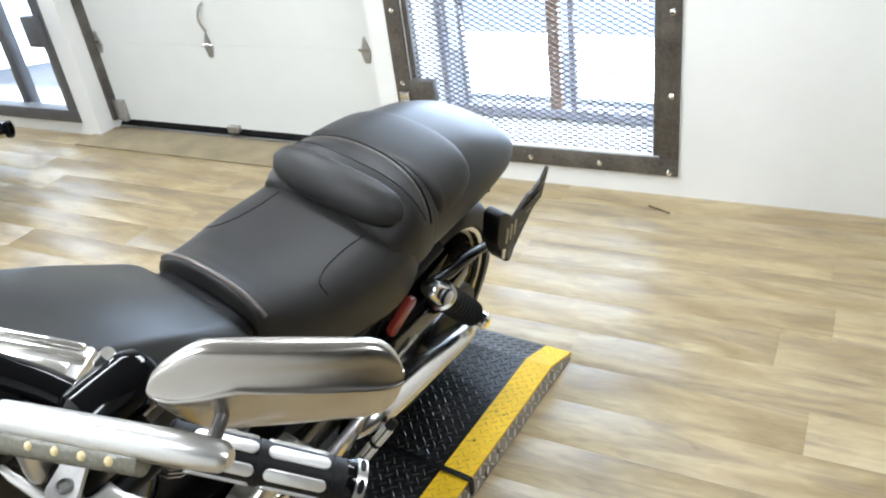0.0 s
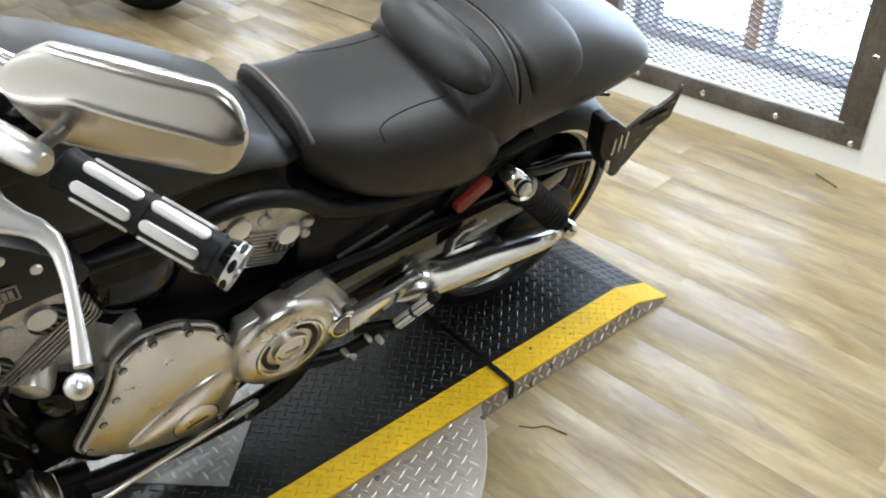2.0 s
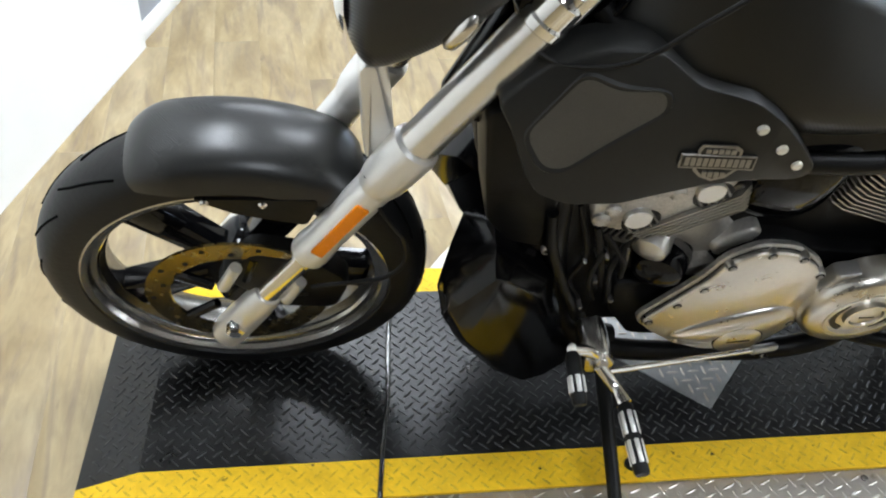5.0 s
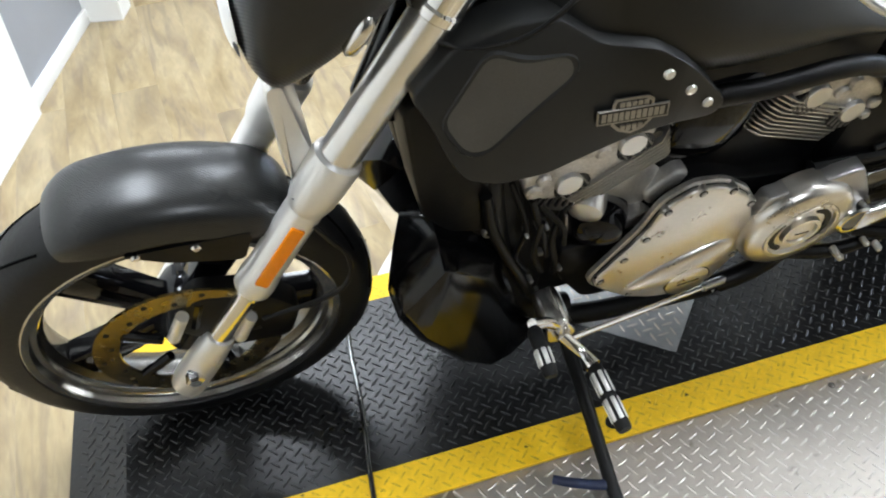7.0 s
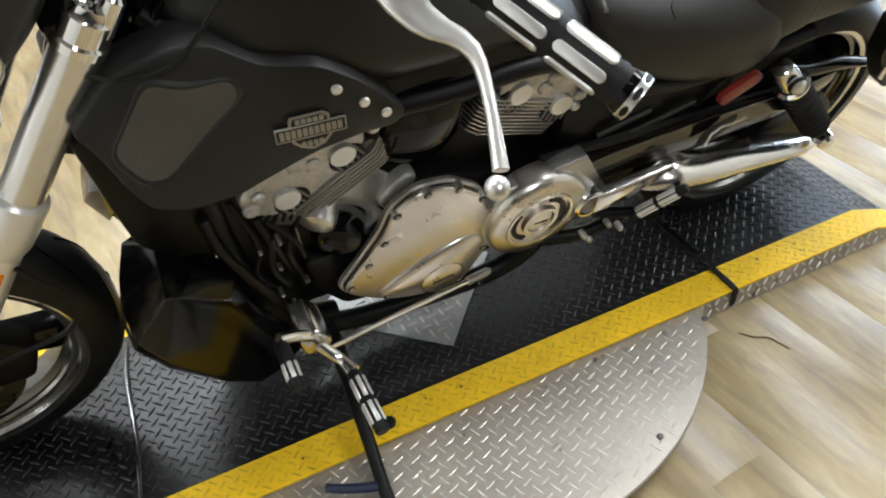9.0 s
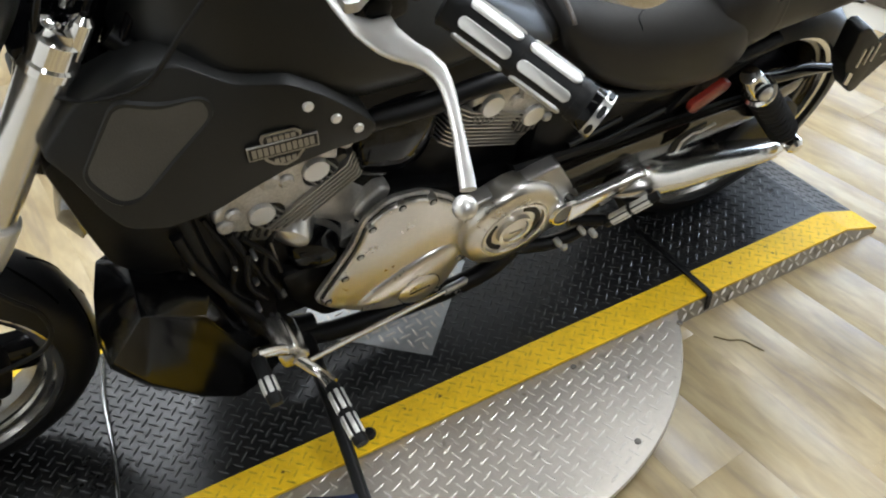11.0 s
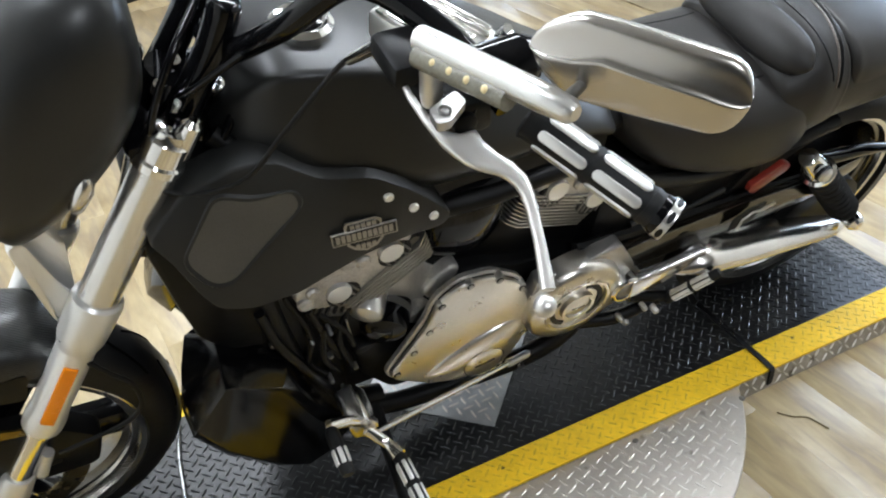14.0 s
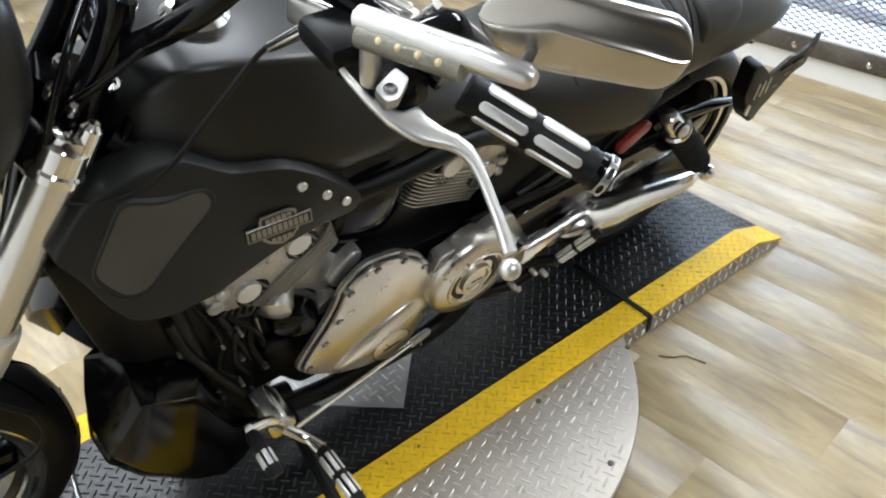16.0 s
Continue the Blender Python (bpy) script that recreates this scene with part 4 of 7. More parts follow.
# steering head, risers, bar, cables
put("steering_head", tube(bmesh.new(), [(0.33, 0, 0.72), (0.44, 0, 0.99)], 0.045, 20), M_GLOSS)
for y in (-0.05, 0.05):
    r = put("handlebar_riser", tube(bmesh.new(), [(0.405, y, 0.94), (0.44, y, 0.994), (0.475, y, 1.05), (0.497, y, 1.10), (0.50, y, 1.108)], [0.024, 0.021, 0.02, 0.02, 0.014], 18, 3), M_GLOSS, "gloss black riser")
for x, y, z, r in ((0.469, -0.045, 0.992, 0.012), (0.496, -0.06, 0.94, 0.006), (0.501, -0.06, 0.922, 0.006), (0.404, -0.06, 1.02, 0.008), (0.418, -0.075, 1.0, 0.006), (0.43, -0.02, 1.02, 0.009)):
    put("clamp_bolt", lathe(bmesh.new(), [(r * 0.9, -0.012), (r, 0.002), (r * 0.9, 0.006), (r * 0.55, 0.006), (r * 0.5, 0.002)], pose(x, y, z, 25, 18, 0), 16), M_CHROME, "small chrome clamp bolt")
for pts, r in (([(0.375, -0.07, 0.93), (0.385, -0.09, 1.0), (0.42, -0.075, 1.06), (0.47, -0.03, 1.10)], 0.005), ([(0.39, -0.04, 0.92), (0.41, -0.06, 0.99), (0.45, -0.085, 1.03), (0.51, -0.10, 1.075)], 0.0045), ([(0.44, -0.075, 0.89), (0.47, -0.07, 0.94), (0.50, -0.04, 0.97)], 0.006)):
    put("control_cable", tube(bmesh.new(), pts, r, 10, 6), M_GLOSS, "thin black control cable")
GI, GO = Vector((0.676, -0.375, 1.158)), Vector((0.764, -0.511, 1.112))


def mirror_y(v):
    return Vector((v[0], -v[1], v[2]))


put("handlebar", tube(bmesh.new(), [GI, (0.650, -0.285, 1.183), (0.597, -0.20, 1.196), (0.535, -0.14, 1.120), (0.488, -0.05, 1.036), (0.48, 0.0, 1.02), (0.488, 0.05, 1.036), (0.535, 0.14, 1.125), (0.597, 0.20, 1.196), (0.650, 0.285, 1.183), mirror_y(GI)], 0.0145, 18, 6), M_GLOSS, "gloss black handlebar")


def grip(a, b):
    g = put("grip", tube(bmesh.new(), [a + (b - a) * t for t in (0, 0.02, 0.05, 0.95, 0.98)], [0.016, 0.0195, 0.018, 0.018, 0.019], 28), M_RUBBER, "black rubber grip with chrome inlays")
    d = (b - a).normalized()
    s = d.cross(Vector((0, 0, 1))).normalized()
    u = s.cross(d)
    L = (b - a).length
    for row in range(2):
        for k in range(6):
            ang = 2 * math.pi * (k + 0.5) / 6
            n = s * math.cos(ang) + u * math.sin(ang)
            w = d.cross(n)
            c = a + d * (L * (0.30 + 0.40 * row))
            pad = [(sx * 0.0205 + 0.0052 * math.cos(q), 0.0052 * math.sin(q)) for sx, q0 in ((1, -90), (-1, 90)) for q in [radians(q0 + 22.5 * j) for j in range(9)]]
            bm = slab(bmesh.new(), pad, -0.0018, 0.004, 0.0009, 2, pose(0, 0, 0, -90))
            mm = Matrix((d, w, n)).transposed().to_4x4()
            mm.translation = c + n * 0.018
            bmesh.ops.transform(bm, matrix=mm, verts=bm.verts)
            part("chrome_inlay", bm, M_FORK, g, "pale satin metal inlay")
    for k in range(2):
        c = a + d * (L * (0.5 + 0.42 * k))
        part("grip_band", tube(bmesh.new(), [c - d * 0.003, c + d * 0.003], 0.0190, 24), M_RUBBER, g)
    part("grip_end", tube(bmesh.new(), [b - d * 0.004, b + d * 0.002, b + d * 0.008, b + d * 0.011], [0.019, 0.0205, 0.0195, 0.012], 24), M_GLOSS, g, "dark grip end cap")
    ring = part("end_ring", lathe(bmesh.new(), [(0.0135, 0.004), (0.0212, 0.004), (0.0212, 0.0125), (0.0135, 0.0125)], Matrix.Translation(b) @ d.to_track_quat("Z", "Y").to_matrix().to_4x4(), 28, True), M_SILVER, g, "pierced chrome end ring")
    for k in range(7):
        n = s * math.cos(2 * math.pi * k / 7) + u * math.sin(2 * math.pi * k / 7)
        mm = Matrix((d, d.cross(n), n)).transposed().to_4x4()
        mm.translation = b + d * 0.0083 + n * 0.0205
        bm = slab(bmesh.new(), [(0.0028 * math.cos(q), 0.0062 * math.sin(q)) for q in [2 * math.pi * j / 12 for j in range(12)]], -0.0011, 0.001, 0, 2, pose(0, 0, 0, -90))
        bmesh.ops.transform(bm, matrix=mm, verts=bm.verts)
        part("ring_hole", bm, M_DARK, ring)
    return g


grip(GI + (GO - GI) * 0.12, GO)
grip(mirror_y(GI + (GO - GI) * 0.12), mirror_y(GO))
# clutch perch, switch box, lever
perch = put("clutch_perch", tube(bmesh.new(), [(0.615, -0.30, 1.152), (0.655, -0.365, 1.148)], 0.019, 16), M_DARK, "dark clutch lever perch")
part("perch_clamp", slab(bmesh.new(), rounded([(0.605, 1.130), (0.665, 1.130), (0.66, 1.168), (0.61, 1.168)], 0.012), -0.372, -0.35, 0.004), M_DARK, perch, "dark perch clamp")
part("perch_bolt", disc((0.632, -0.372, 1.150), [(0.012, 0), (0.012, 0.006), (0.008, 0.009)], 12), M_DARK, perch)
pivot = part("pivot_bracket", slab(bmesh.new(), rounded([(0.595, 0.374), (0.594, 0.394), (0.606, 0.395), (0.631, 0.376), (0.628, 0.359), (0.614, 0.365)], 0.004), 1.168, 1.178, 0.0015, 2, pose(0, 0, 0, 90)), M_CAST, perch, "dull metal lever pivot bracket")
part("pivot_screw", lathe(bmesh.new(), [(0.0065, 1.177), (0.0065, 1.1795), (0.005, 1.181), (0.0035, 1.179)], pose(0.607, -0.381, 0), 16), M_CAST_DARK, pivot, "dark pivot screw")
# lever: a flat blade with a cusp, then a thin rod to a ball, in the plane of its swing
LV = Matrix(((0.1646, -0.1024, -0.981, 0.588), (-0.9446, -0.3027, -0.1269, -0.318), (-0.284, 0.9476, -0.1466, 1.160), (0, 0, 0, 1)))
BLADE = [(-0.011, -0.0137, -0.008, -0.008), (0.013, -0.011, 0.0153, -0.0037), (0.039, -0.0118, 0.0436, -0.003), (0.060, -0.0148, 0.072, -0.005), (0.0695, -0.026, 0.086, -0.009), (0.0728, -0.041, 0.0975, -0.013), (0.086, -0.0402, 0.108, -0.020), (0.104, -0.045, 0.121, -0.0328), (0.1175, -0.052, 0.129, -0.0375),
         (0.134, -0.0553, 0.139, -0.040), (0.150, -0.052, 0.148, -0.0395), (0.1706, -0.0437, 0.165, -0.0345), (0.195, -0.0331, 0.1895, -0.0242), (0.219, -0.0227, 0.2125, -0.0123), (0.235, -0.0155, 0.229, -0.0035)]
rings = []
for u0, v0, u1, v1 in BLADE:
    half = Vector((u1 - u0, 0, v1 - v0)) / 2
    mid = Vector((u1 + u0, 0, v1 + v0)) / 2
    thick = min(0.0055, half.length * 0.85)
    rings.append([LV @ (mid + half * (abs(math.cos(a)) ** 0.7 * (1 if math.cos(a) > 0 else -1)) + Vector((0, thick * abs(math.sin(a)) ** 0.8 * (1 if math.sin(a) > 0 else -1), 0))) for a in [2 * math.pi * j / 16 for j in range(16)]])
lever = put("clutch_lever", fix(skin(bmesh.new(), rings)), M_LEVER, "silver clutch lever with a ball end", None, 50)
bm = bmesh.new()
bmesh.ops.create_uvsphere(bm, u_segments=20, v_segments=14, radius=0.0102, matrix=pose(0.627, -0.547, 1.0905))
part("lever_ball", bm, M_LEVER, lever)
swb = put("switch_housing", tube(bmesh.new(), [(0.650, -0.343, 1.170), (0.655, -0.343, 1.172), (0.70, -0.346, 1.180), (0.712, -0.347, 1.181), (0.718, -0.347, 1.181)], [0.022, 0.028, 0.028, 0.022, 0.010], 24), M_GLOSS, "gloss black rounded switch housing")
part("switch_button", tube(bmesh.new(), [(0.690, -0.322, 1.192), (0.694, -0.330, 1.206)], 0.006, 12), M_CHROME, swb, "small chrome switch button")
lid_m = Matrix.Translation((0.660, -0.245, 1.150)) @ pose(0, 0, 0, 0, 0, math.degrees(math.atan2(-0.91, 0.40)))
box_bm = boxed((-0.058, -0.034, -0.016), (0.060, 0.034, 0.018), 0.006)
bmesh.ops.transform(box_bm, matrix=lid_m, verts=box_bm.verts)
lid = put("fluid_reservoir", box_bm, M_SILVER, "silver fluid reservoir with a ribbed lid")
for off, wd, end in ((-0.027, 0.004, 0.052), (-0.017, 0.004, 0.055), (0.0, 0.0085, 0.050), (0.017, 0.004, 0.058), (0.027, 0.004, 0.052)):
    rib_bm = boxed((-0.05, off - wd, 0.0165), (end, off + wd, 0.0225), 0.0028)
    bmesh.ops.transform(rib_bm, matrix=lid_m, verts=rib_bm.verts)
    part("lid_rib", rib_bm, M_POLISHED, lid)
res = put("perch_block", boxed((0.585, -0.322, 1.156), (0.640, -0.258, 1.184), 0.009), M_DARK, "black clutch perch block")
# turn signal bar and mirror
TI, TO = Vector((0.604, -0.333, 1.222)), Vector((0.654, -0.488, 1.250))
td = (TO - TI).normalized()
ts = put("turn_signal", tube(bmesh.new(), [TI - td * 0.004, TI, TI + td * 0.02, TO - td * 0.03, TO, TO + td * 0.006], [0.007, 0.0115, 0.012, 0.012, 0.0105, 0.006], 20, 0, 1.0), M_SILVER, "silver turn signal bar carrying the mirror")
M_DOT = material("pale_lamp_dot", (0.80, 0.66, 0.36), 0.25, tone=0.1, bump=0.0)
M_LENS = material("smoked_lens", (0.18, 0.17, 0.13), 0.25, tone=0.3, fine=300, bump=0.2)
part("signal_lens", tube(bmesh.new(), [TI + td * 0.006 + Vector((-0.007, -0.004, -0.011)), TO - td * 0.055 + Vector((-0.006, -0.004, -0.010))], [0.0115, 0.0105], 14), M_LENS, ts, "smoky lens with small lamps")
for k in range(4):
    c = TI + td * (0.022 + 0.02 * k) + Vector((-0.0102, -0.0120, -0.0045))
    bm = bmesh.new()
    bmesh.ops.create_uvsphere(bm, u_segments=12, v_segments=8, radius=0.0038, matrix=Matrix.Translation(c + Vector((-0.0006, -0.0022, 0.0008))))
    part("lamp_dot", bm, M_DOT, ts, "pale round lamp dot")
part("signal_post", tube(bmesh.new(), [(0.611, -0.346, 1.158), (0.611, -0.346, 1.168), (0.609, -0.345, 1.218)], [0.009, 0.0105, 0.0105], 16), M_SILVER, ts)
right_ts = put("turn_signal", tube(bmesh.new(), [mirror_y(TI), mirror_y(TO)], [0.0155, 0.011], 20), M_SILVER)
mir = put("mirror_housing", bmesh.new(), M_POLISHED, "polished teardrop mirror housing")
bm = bmesh.new()
MA, MB = Vector((0.6586, -0.419, 1.2635)), Vector((0.764, -0.551, 1.2727))
md = (MB - MA).normalized()
mn = Vector((-0.60, -0.50, 0.26))
mn = (mn - md * mn.dot(md)).normalized()
mw = md.cross(mn)
ML = (MB - MA).length
rings = []
for k in range(33):
    t = 0.5 - 0.5 * math.cos(math.pi * k / 32)
    wdt = 0.0345 * min(1.0, (max(0.0, t) / 0.22) ** 0.5 if t < 0.22 else 1.0) * (1 - 0.25 * max(0.0, t - 0.35) ** 1.3) * max(0.04, 1 - max(0.0, (t - 0.84) / 0.16) ** 2.4) ** 0.5
    thick = 0.017 * math.sin(math.pi * (0.03 + 0.94 * t)) ** 0.45
    ridge = np.interp(t, (0, 0.15, 0.35, 0.8, 1.0), (0.35, 0.15, -0.08, 0.05, 0.2))
    sect = [(-1.0, 0.0), (-0.98, 0.40), (-0.88, 0.72), (-0.70, 0.84), (-0.40, 0.84), (ridge - 0.12, 0.93), (ridge + 0.0, 1.06), (ridge + 0.12, 0.98), (0.55, 0.66), (0.86, 0.34), (0.97, 0.14), (1.0, 0.0), (0.8, -0.25), (0.0, -0.4), (-0.8, -0.25)]
    sect = smooth_path([(a, b, 0) for a, b in sect + sect[:1]], 3)[:-1]
    rings.append([MA + md * (ML * t) + mw * (wdt * q.x) + mn * (thick * q.y) for q in sect])
old = mir.data
mir.data = mesh_of("mirror_housing", fix(skin(bm, rings)), M_MIRROR_SHELL, 60)
bpy.data.meshes.remove(old)
part("mirror_pivot", tube(bmesh.new(), [TO - td * 0.010, MA + md * 0.05 + mw * 0.016], [0.0055, 0.0045], 14), M_CAST_DARK, mir)

# tank cover
def round_corners(pts, rs, n=4):
    out, m = [], len(pts)
    for i in range(m):
        p, a, c = Vector(pts[i]), Vector(pts[i - 1]), Vector(pts[(i + 1) % m])
        da, dc = min(rs[i], (a - p).length * 0.48), min(rs[i], (c - p).length * 0.48)
        s, e = p + (a - p).normalized() * da, p + (c - p).normalized() * dc
        for j in range(n + 1):
            t = j / n
            out.append((1 - t) ** 2 * s + 2 * t * (1 - t) * p + t * t * e)
    return out


# stations: x, half width, bottom, widest, crease height, crease width share, crown
TANK = [(0.455, 0.05, 0.87, 0.90, 0.922, 0.7, 0.928), (0.49, 0.10, 0.84, 0.88, 0.985, 0.74, 0.99), (0.54, 0.138, 0.80, 0.86, 1.022, 0.72, 1.028), (0.62, 0.166, 0.79, 0.85, 1.017, 0.68, 1.025), (0.72, 0.177, 0.785, 0.845, 0.992, 0.66, 1.004),
        (0.82, 0.177, 0.785, 0.84, 0.952, 0.64, 0.976), (0.92, 0.169, 0.795, 0.835, 0.897, 0.66, 0.922), (1.0, 0.158, 0.785, 0.815, 0.846, 0.68, 0.866), (1.05, 0.146, 0.765, 0.79, 0.816, 0.7, 0.828), (1.065, 0.12, 0.77, 0.785, 0.80, 0.7, 0.808)]
path = [smooth_path([(s[0], s[c], 0) for s in TANK], 5) for c in range(1, 7)]
rings = []
for n in range(len(path[0])):
    x = path[0][n].x
    w, zb, zm, zc, cw, zt = [p[n].y for p in path]
    outline = [(-w * 0.72, zb), (-w, zm), (-w * cw, zc), (0, zt), (w * cw, zc), (w, zm), (w * 0.72, zb)]
    rings.append([Vector((x, q.x, q.y)) for q in round_corners(outline, (0.03, 0.05, 0.010, 0.12, 0.010, 0.05, 0.03))])
tank = put("tank_cover", fix(skin(bmesh.new(), rings)), M_CARBON, "satin black tank cover with a carbon-look film", None, 60)
part("filler_ring", lathe(bmesh.new(), [(0.024, 0.0), (0.042, 0.0), (0.041, 0.010), (0.034, 0.016), (0.024, 0.013)], pose(0.592, -0.018, 1.024, 0, 4, 0), 40), M_CHROME, tank, "chrome filler ring")
part("filler_cap", lathe(bmesh.new(), [(0.028, 0.008), (0.026, 0.015), (0.01, 0.019)], pose(0.592, -0.018, 1.024, 0, 4, 0), 32), M_GLOSS, tank)

# side scoops with mesh inserts
SCOOP = [(0.335, 0.838), (0.358, 0.80), (0.377, 0.753), (0.395, 0.725), (0.44, 0.712), (0.505, 0.719), (0.549, 0.737), (0.608, 0.762), (0.665, 0.778), (0.70, 0.777), (0.723, 0.779), (0.735, 0.797), (0.697, 0.839), (0.665, 0.869), (0.625, 0.892), (0.559, 0.899), (0.505, 0.931), (0.46, 0.925), (0.39, 0.895)]
MESH = [(0.372, 0.806), (0.398, 0.766), (0.425, 0.766), (0.528, 0.862), (0.521, 0.886), (0.47, 0.876), (0.43, 0.888)]


def scoop_y(x, z=0.8):
    u = min(1, max(0, (x - 0.30) / 0.36))
    return 0.135 + 0.06 * u - (0.42 * (1 - u) + 0.12 * u) * (z - 0.80)


def curved_slab(outline, depth, inset=0.0, bevel=0.006, sign=-1):
    """A side panel that follows the scoop's bulge, thick towards the middle of the bike."""
    bm = bmesh.new()
    a = [bm.verts.new((x, 0, z)) for x, z in outline]
    f = bm.faces.new(a)
    for step in range(3):
        bmesh.ops.subdivide_edges(bm, edges=[e for e in bm.edges if e.calc_length() > 0.03], cuts=1)
    bmesh.ops.triangulate(bm, faces=bm.faces[:])
    ret = bmesh.ops.extrude_face_region(bm, geom=bm.faces[:])
    top = [g for g in ret["geom"] if isinstance(g, bmesh.types.BMVert)]
    for v in bm.verts:
        v.co.y = sign * (scoop_y(v.co.x, v.co.z) - inset - depth)
    for v in top:
        v.co.y = sign * (scoop_y(v.co.x, v.co.z) - inset)
    fix(bm)
    if bevel:
        rim = [e for e in bm.edges if e.verts[0] in top and e.verts[1] in top and len(e.link_faces) == 2 and e.calc_face_angle(0) > 1.0]
        bmesh.ops.bevel(bm, geom=rim, offset=bevel, segments=2, affect="EDGES", profile=0.5)
    return bm


def grow(pts, d):
    c = Vector((sum(p[0] for p in pts) / len(pts), sum(p[1] for p in pts) / len(pts)))
    return [tuple(Vector(p) + (Vector(p) - c).normalized() * d) for p in pts]


for sign in (-1, 1):
    sc = put("side_scoop", curved_slab(rounded(SCOOP, 0.012), 0.05, 0.0, 0.0045, sign), M_BLACK, "satin black side air scoop")
    rim_o, rim_i = rounded(grow(MESH, 0.010), 0.02, 5), rounded(MESH, 0.016, 5)
    bm = bmesh.new()
    r0 = [Vector((x, sign * (scoop_y(x, z) - 0.002), z)) for x, z in rim_o]
    r1 = [Vector((x, sign * (scoop_y(x, z) + 0.0025), z)) for x, z in rounded(grow(MESH, 0.006), 0.018, 5)]
    r2 = [Vector((x, sign * (scoop_y(x, z) + 0.0008), z)) for x, z in rim_i]
    part("scoop_rim", fix(skin(bm, [r0, r1, r2], True, False)), M_BLACK, sc)
    part("mesh_insert", curved_slab(rim_i, 0.004, -0.0012, 0.0, sign), M_MESH, sc, "grey wire mesh insert")
    if sign < 0:
        for x, z in ((0.641, 0.857), (0.675, 0.830), (0.705, 0.804)):
            part("scoop_bolt", disc((x, -scoop_y(x, z), z), [(0.0072, -0.003), (0.0072, 0.002), (0.006, 0.0036), (0.003, 0.0042)], 16), M_FORK, sc)
        # small shield badge with a cross bar, plain bars in place of lettering
        BX, BZ = 0.604, 0.803
        by = -scoop_y(BX)
        tilt = Matrix.Translation((BX, by - 0.002, BZ)) @ pose(0, 0, 0, -8, -4, -7)
        shield = [(-0.027, 0.020), (-0.024, 0.027), (0.018, 0.027), (0.026, 0.021), (0.026, -0.012), (0.016, -0.024), (0.0, -0.030), (-0.016, -0.024), (-0.026, -0.014)]
        bd = part("badge", slab(bmesh.new(), shield, -0.0020, 0.0, 0, 2, tilt), M_PEWTER, sc, "pewter shield badge with a cross bar")
        part("badge_field", slab(bmesh.new(), grow(shield, -0.0045), -0.0024, 0.0, 0, 2, tilt), M_BLACK, bd, "dark field")
        part("badge_bar", slab(bmesh.new(), [(-0.046, -0.0095), (0.046, -0.0095), (0.046, 0.0125), (-0.046, 0.0125)], -0.0032, 0.0, 0.0006, 1, tilt), M_PEWTER, bd)
        part("bar_field", slab(bmesh.new(), [(-0.044, -0.0065), (0.044, -0.0065), (0.044, 0.0105), (-0.044, 0.0105)], -0.0036, 0.0, 0, 2, tilt), M_BLACK, bd, "dark field")
        for z0, z1, w, cnt in ((0.0155, 0.0225, 0.019, 5), (-0.0045, 0.0085, 0.041, 11), (-0.022, -0.0135, 0.015, 4)):
            for n in range(cnt):
                x0 = -w + 2 * w * n / cnt
                part("badge_dash", slab(bmesh.new(), [(x0 + 0.0007, z0), (x0 + 2 * w / cnt - 0.0011, z0), (x0 + 2 * w / cnt - 0.0011, z1), (x0 + 0.0007, z1)], -0.0042, 0.0, 0, 2, tilt), M_PEWTER, bd)

# radiator shroud
# stations from the front tip back: upper rim, crease, lower crease, keel (left side; the right side mirrors it)
SHROUD = [((0.338, -0.055, 0.525), (0.318, -0.090, 0.490), (0.307, -0.115, 0.455), (0.299, -0.128, 0.425)), ((0.381, -0.095, 0.550), (0.372, -0.191, 0.543), (0.313, -0.190, 0.448), (0.303, -0.177, 0.415)), ((0.424, -0.120, 0.505), (0.391, -0.187, 0.530), (0.348, -0.192, 0.355), (0.340, -0.177, 0.322)),
          ((0.480, -0.128, 0.448), (0.464, -0.152, 0.420), (0.425, -0.190, 0.226), (0.420, -0.174, 0.195)), ((0.532, -0.132, 0.270), (0.520, -0.152, 0.250), (0.482, -0.181, 0.158), (0.478, -0.166, 0.130)), ((0.565, -0.130, 0.210), (0.553, -0.148, 0.190), (0.528, -0.163, 0.140), (0.525, -0.150, 0.118)), ((0.600, -0.115, 0.190), (0.595, -0.125, 0.180), (0.592, -0.132, 0.150), (0.590, -0.125, 0.130))]
for side in (-1, 1):
    flip = (lambda v: v) if side < 0 else mirror_y
    rings = []
    for station in SHROUD:
        left = [Vector(p) for p in station]
        a, b = left[0], left[-1]
        inner = [Vector((b.x + 0.03, b.y * 0.5, b.z + 0.01)), Vector((a.x + 0.03, a.y * 0.62, a.z - 0.01))]
        rings.append([flip(v) for v in left + inner])
    pod = fix(skin(bmesh.new(), rings))
    bmesh.ops.bevel(pod, geom=[e for e in pod.edges if len(e.link_faces) == 2 and e.calc_face_angle(0) > 0.35], offset=0.003, segments=2, affect="EDGES", profile=0.5)
    put("radiator_shroud", pod, M_SHROUD, "gloss black faceted radiator shroud", None, 24)
put("radiator_core", boxed((0.43, -0.10, 0.17), (0.60, 0.10, 0.66), 0.02), M_DARK, "dark radiator between the shrouds")
for y0, y1 in ((-0.11, -0.02), (0.02, 0.11)):
    put("radiator_duct", slab(bmesh.new(), rounded([(0.328, 0.80), (0.345, 0.668), (0.360, 0.575), (0.40, 0.52), (0.46, 0.50), (0.47, 0.72), (0.43, 0.84)], 0.015), y0, y1, 0.008), M_DARK, "dark duct under the scoop")
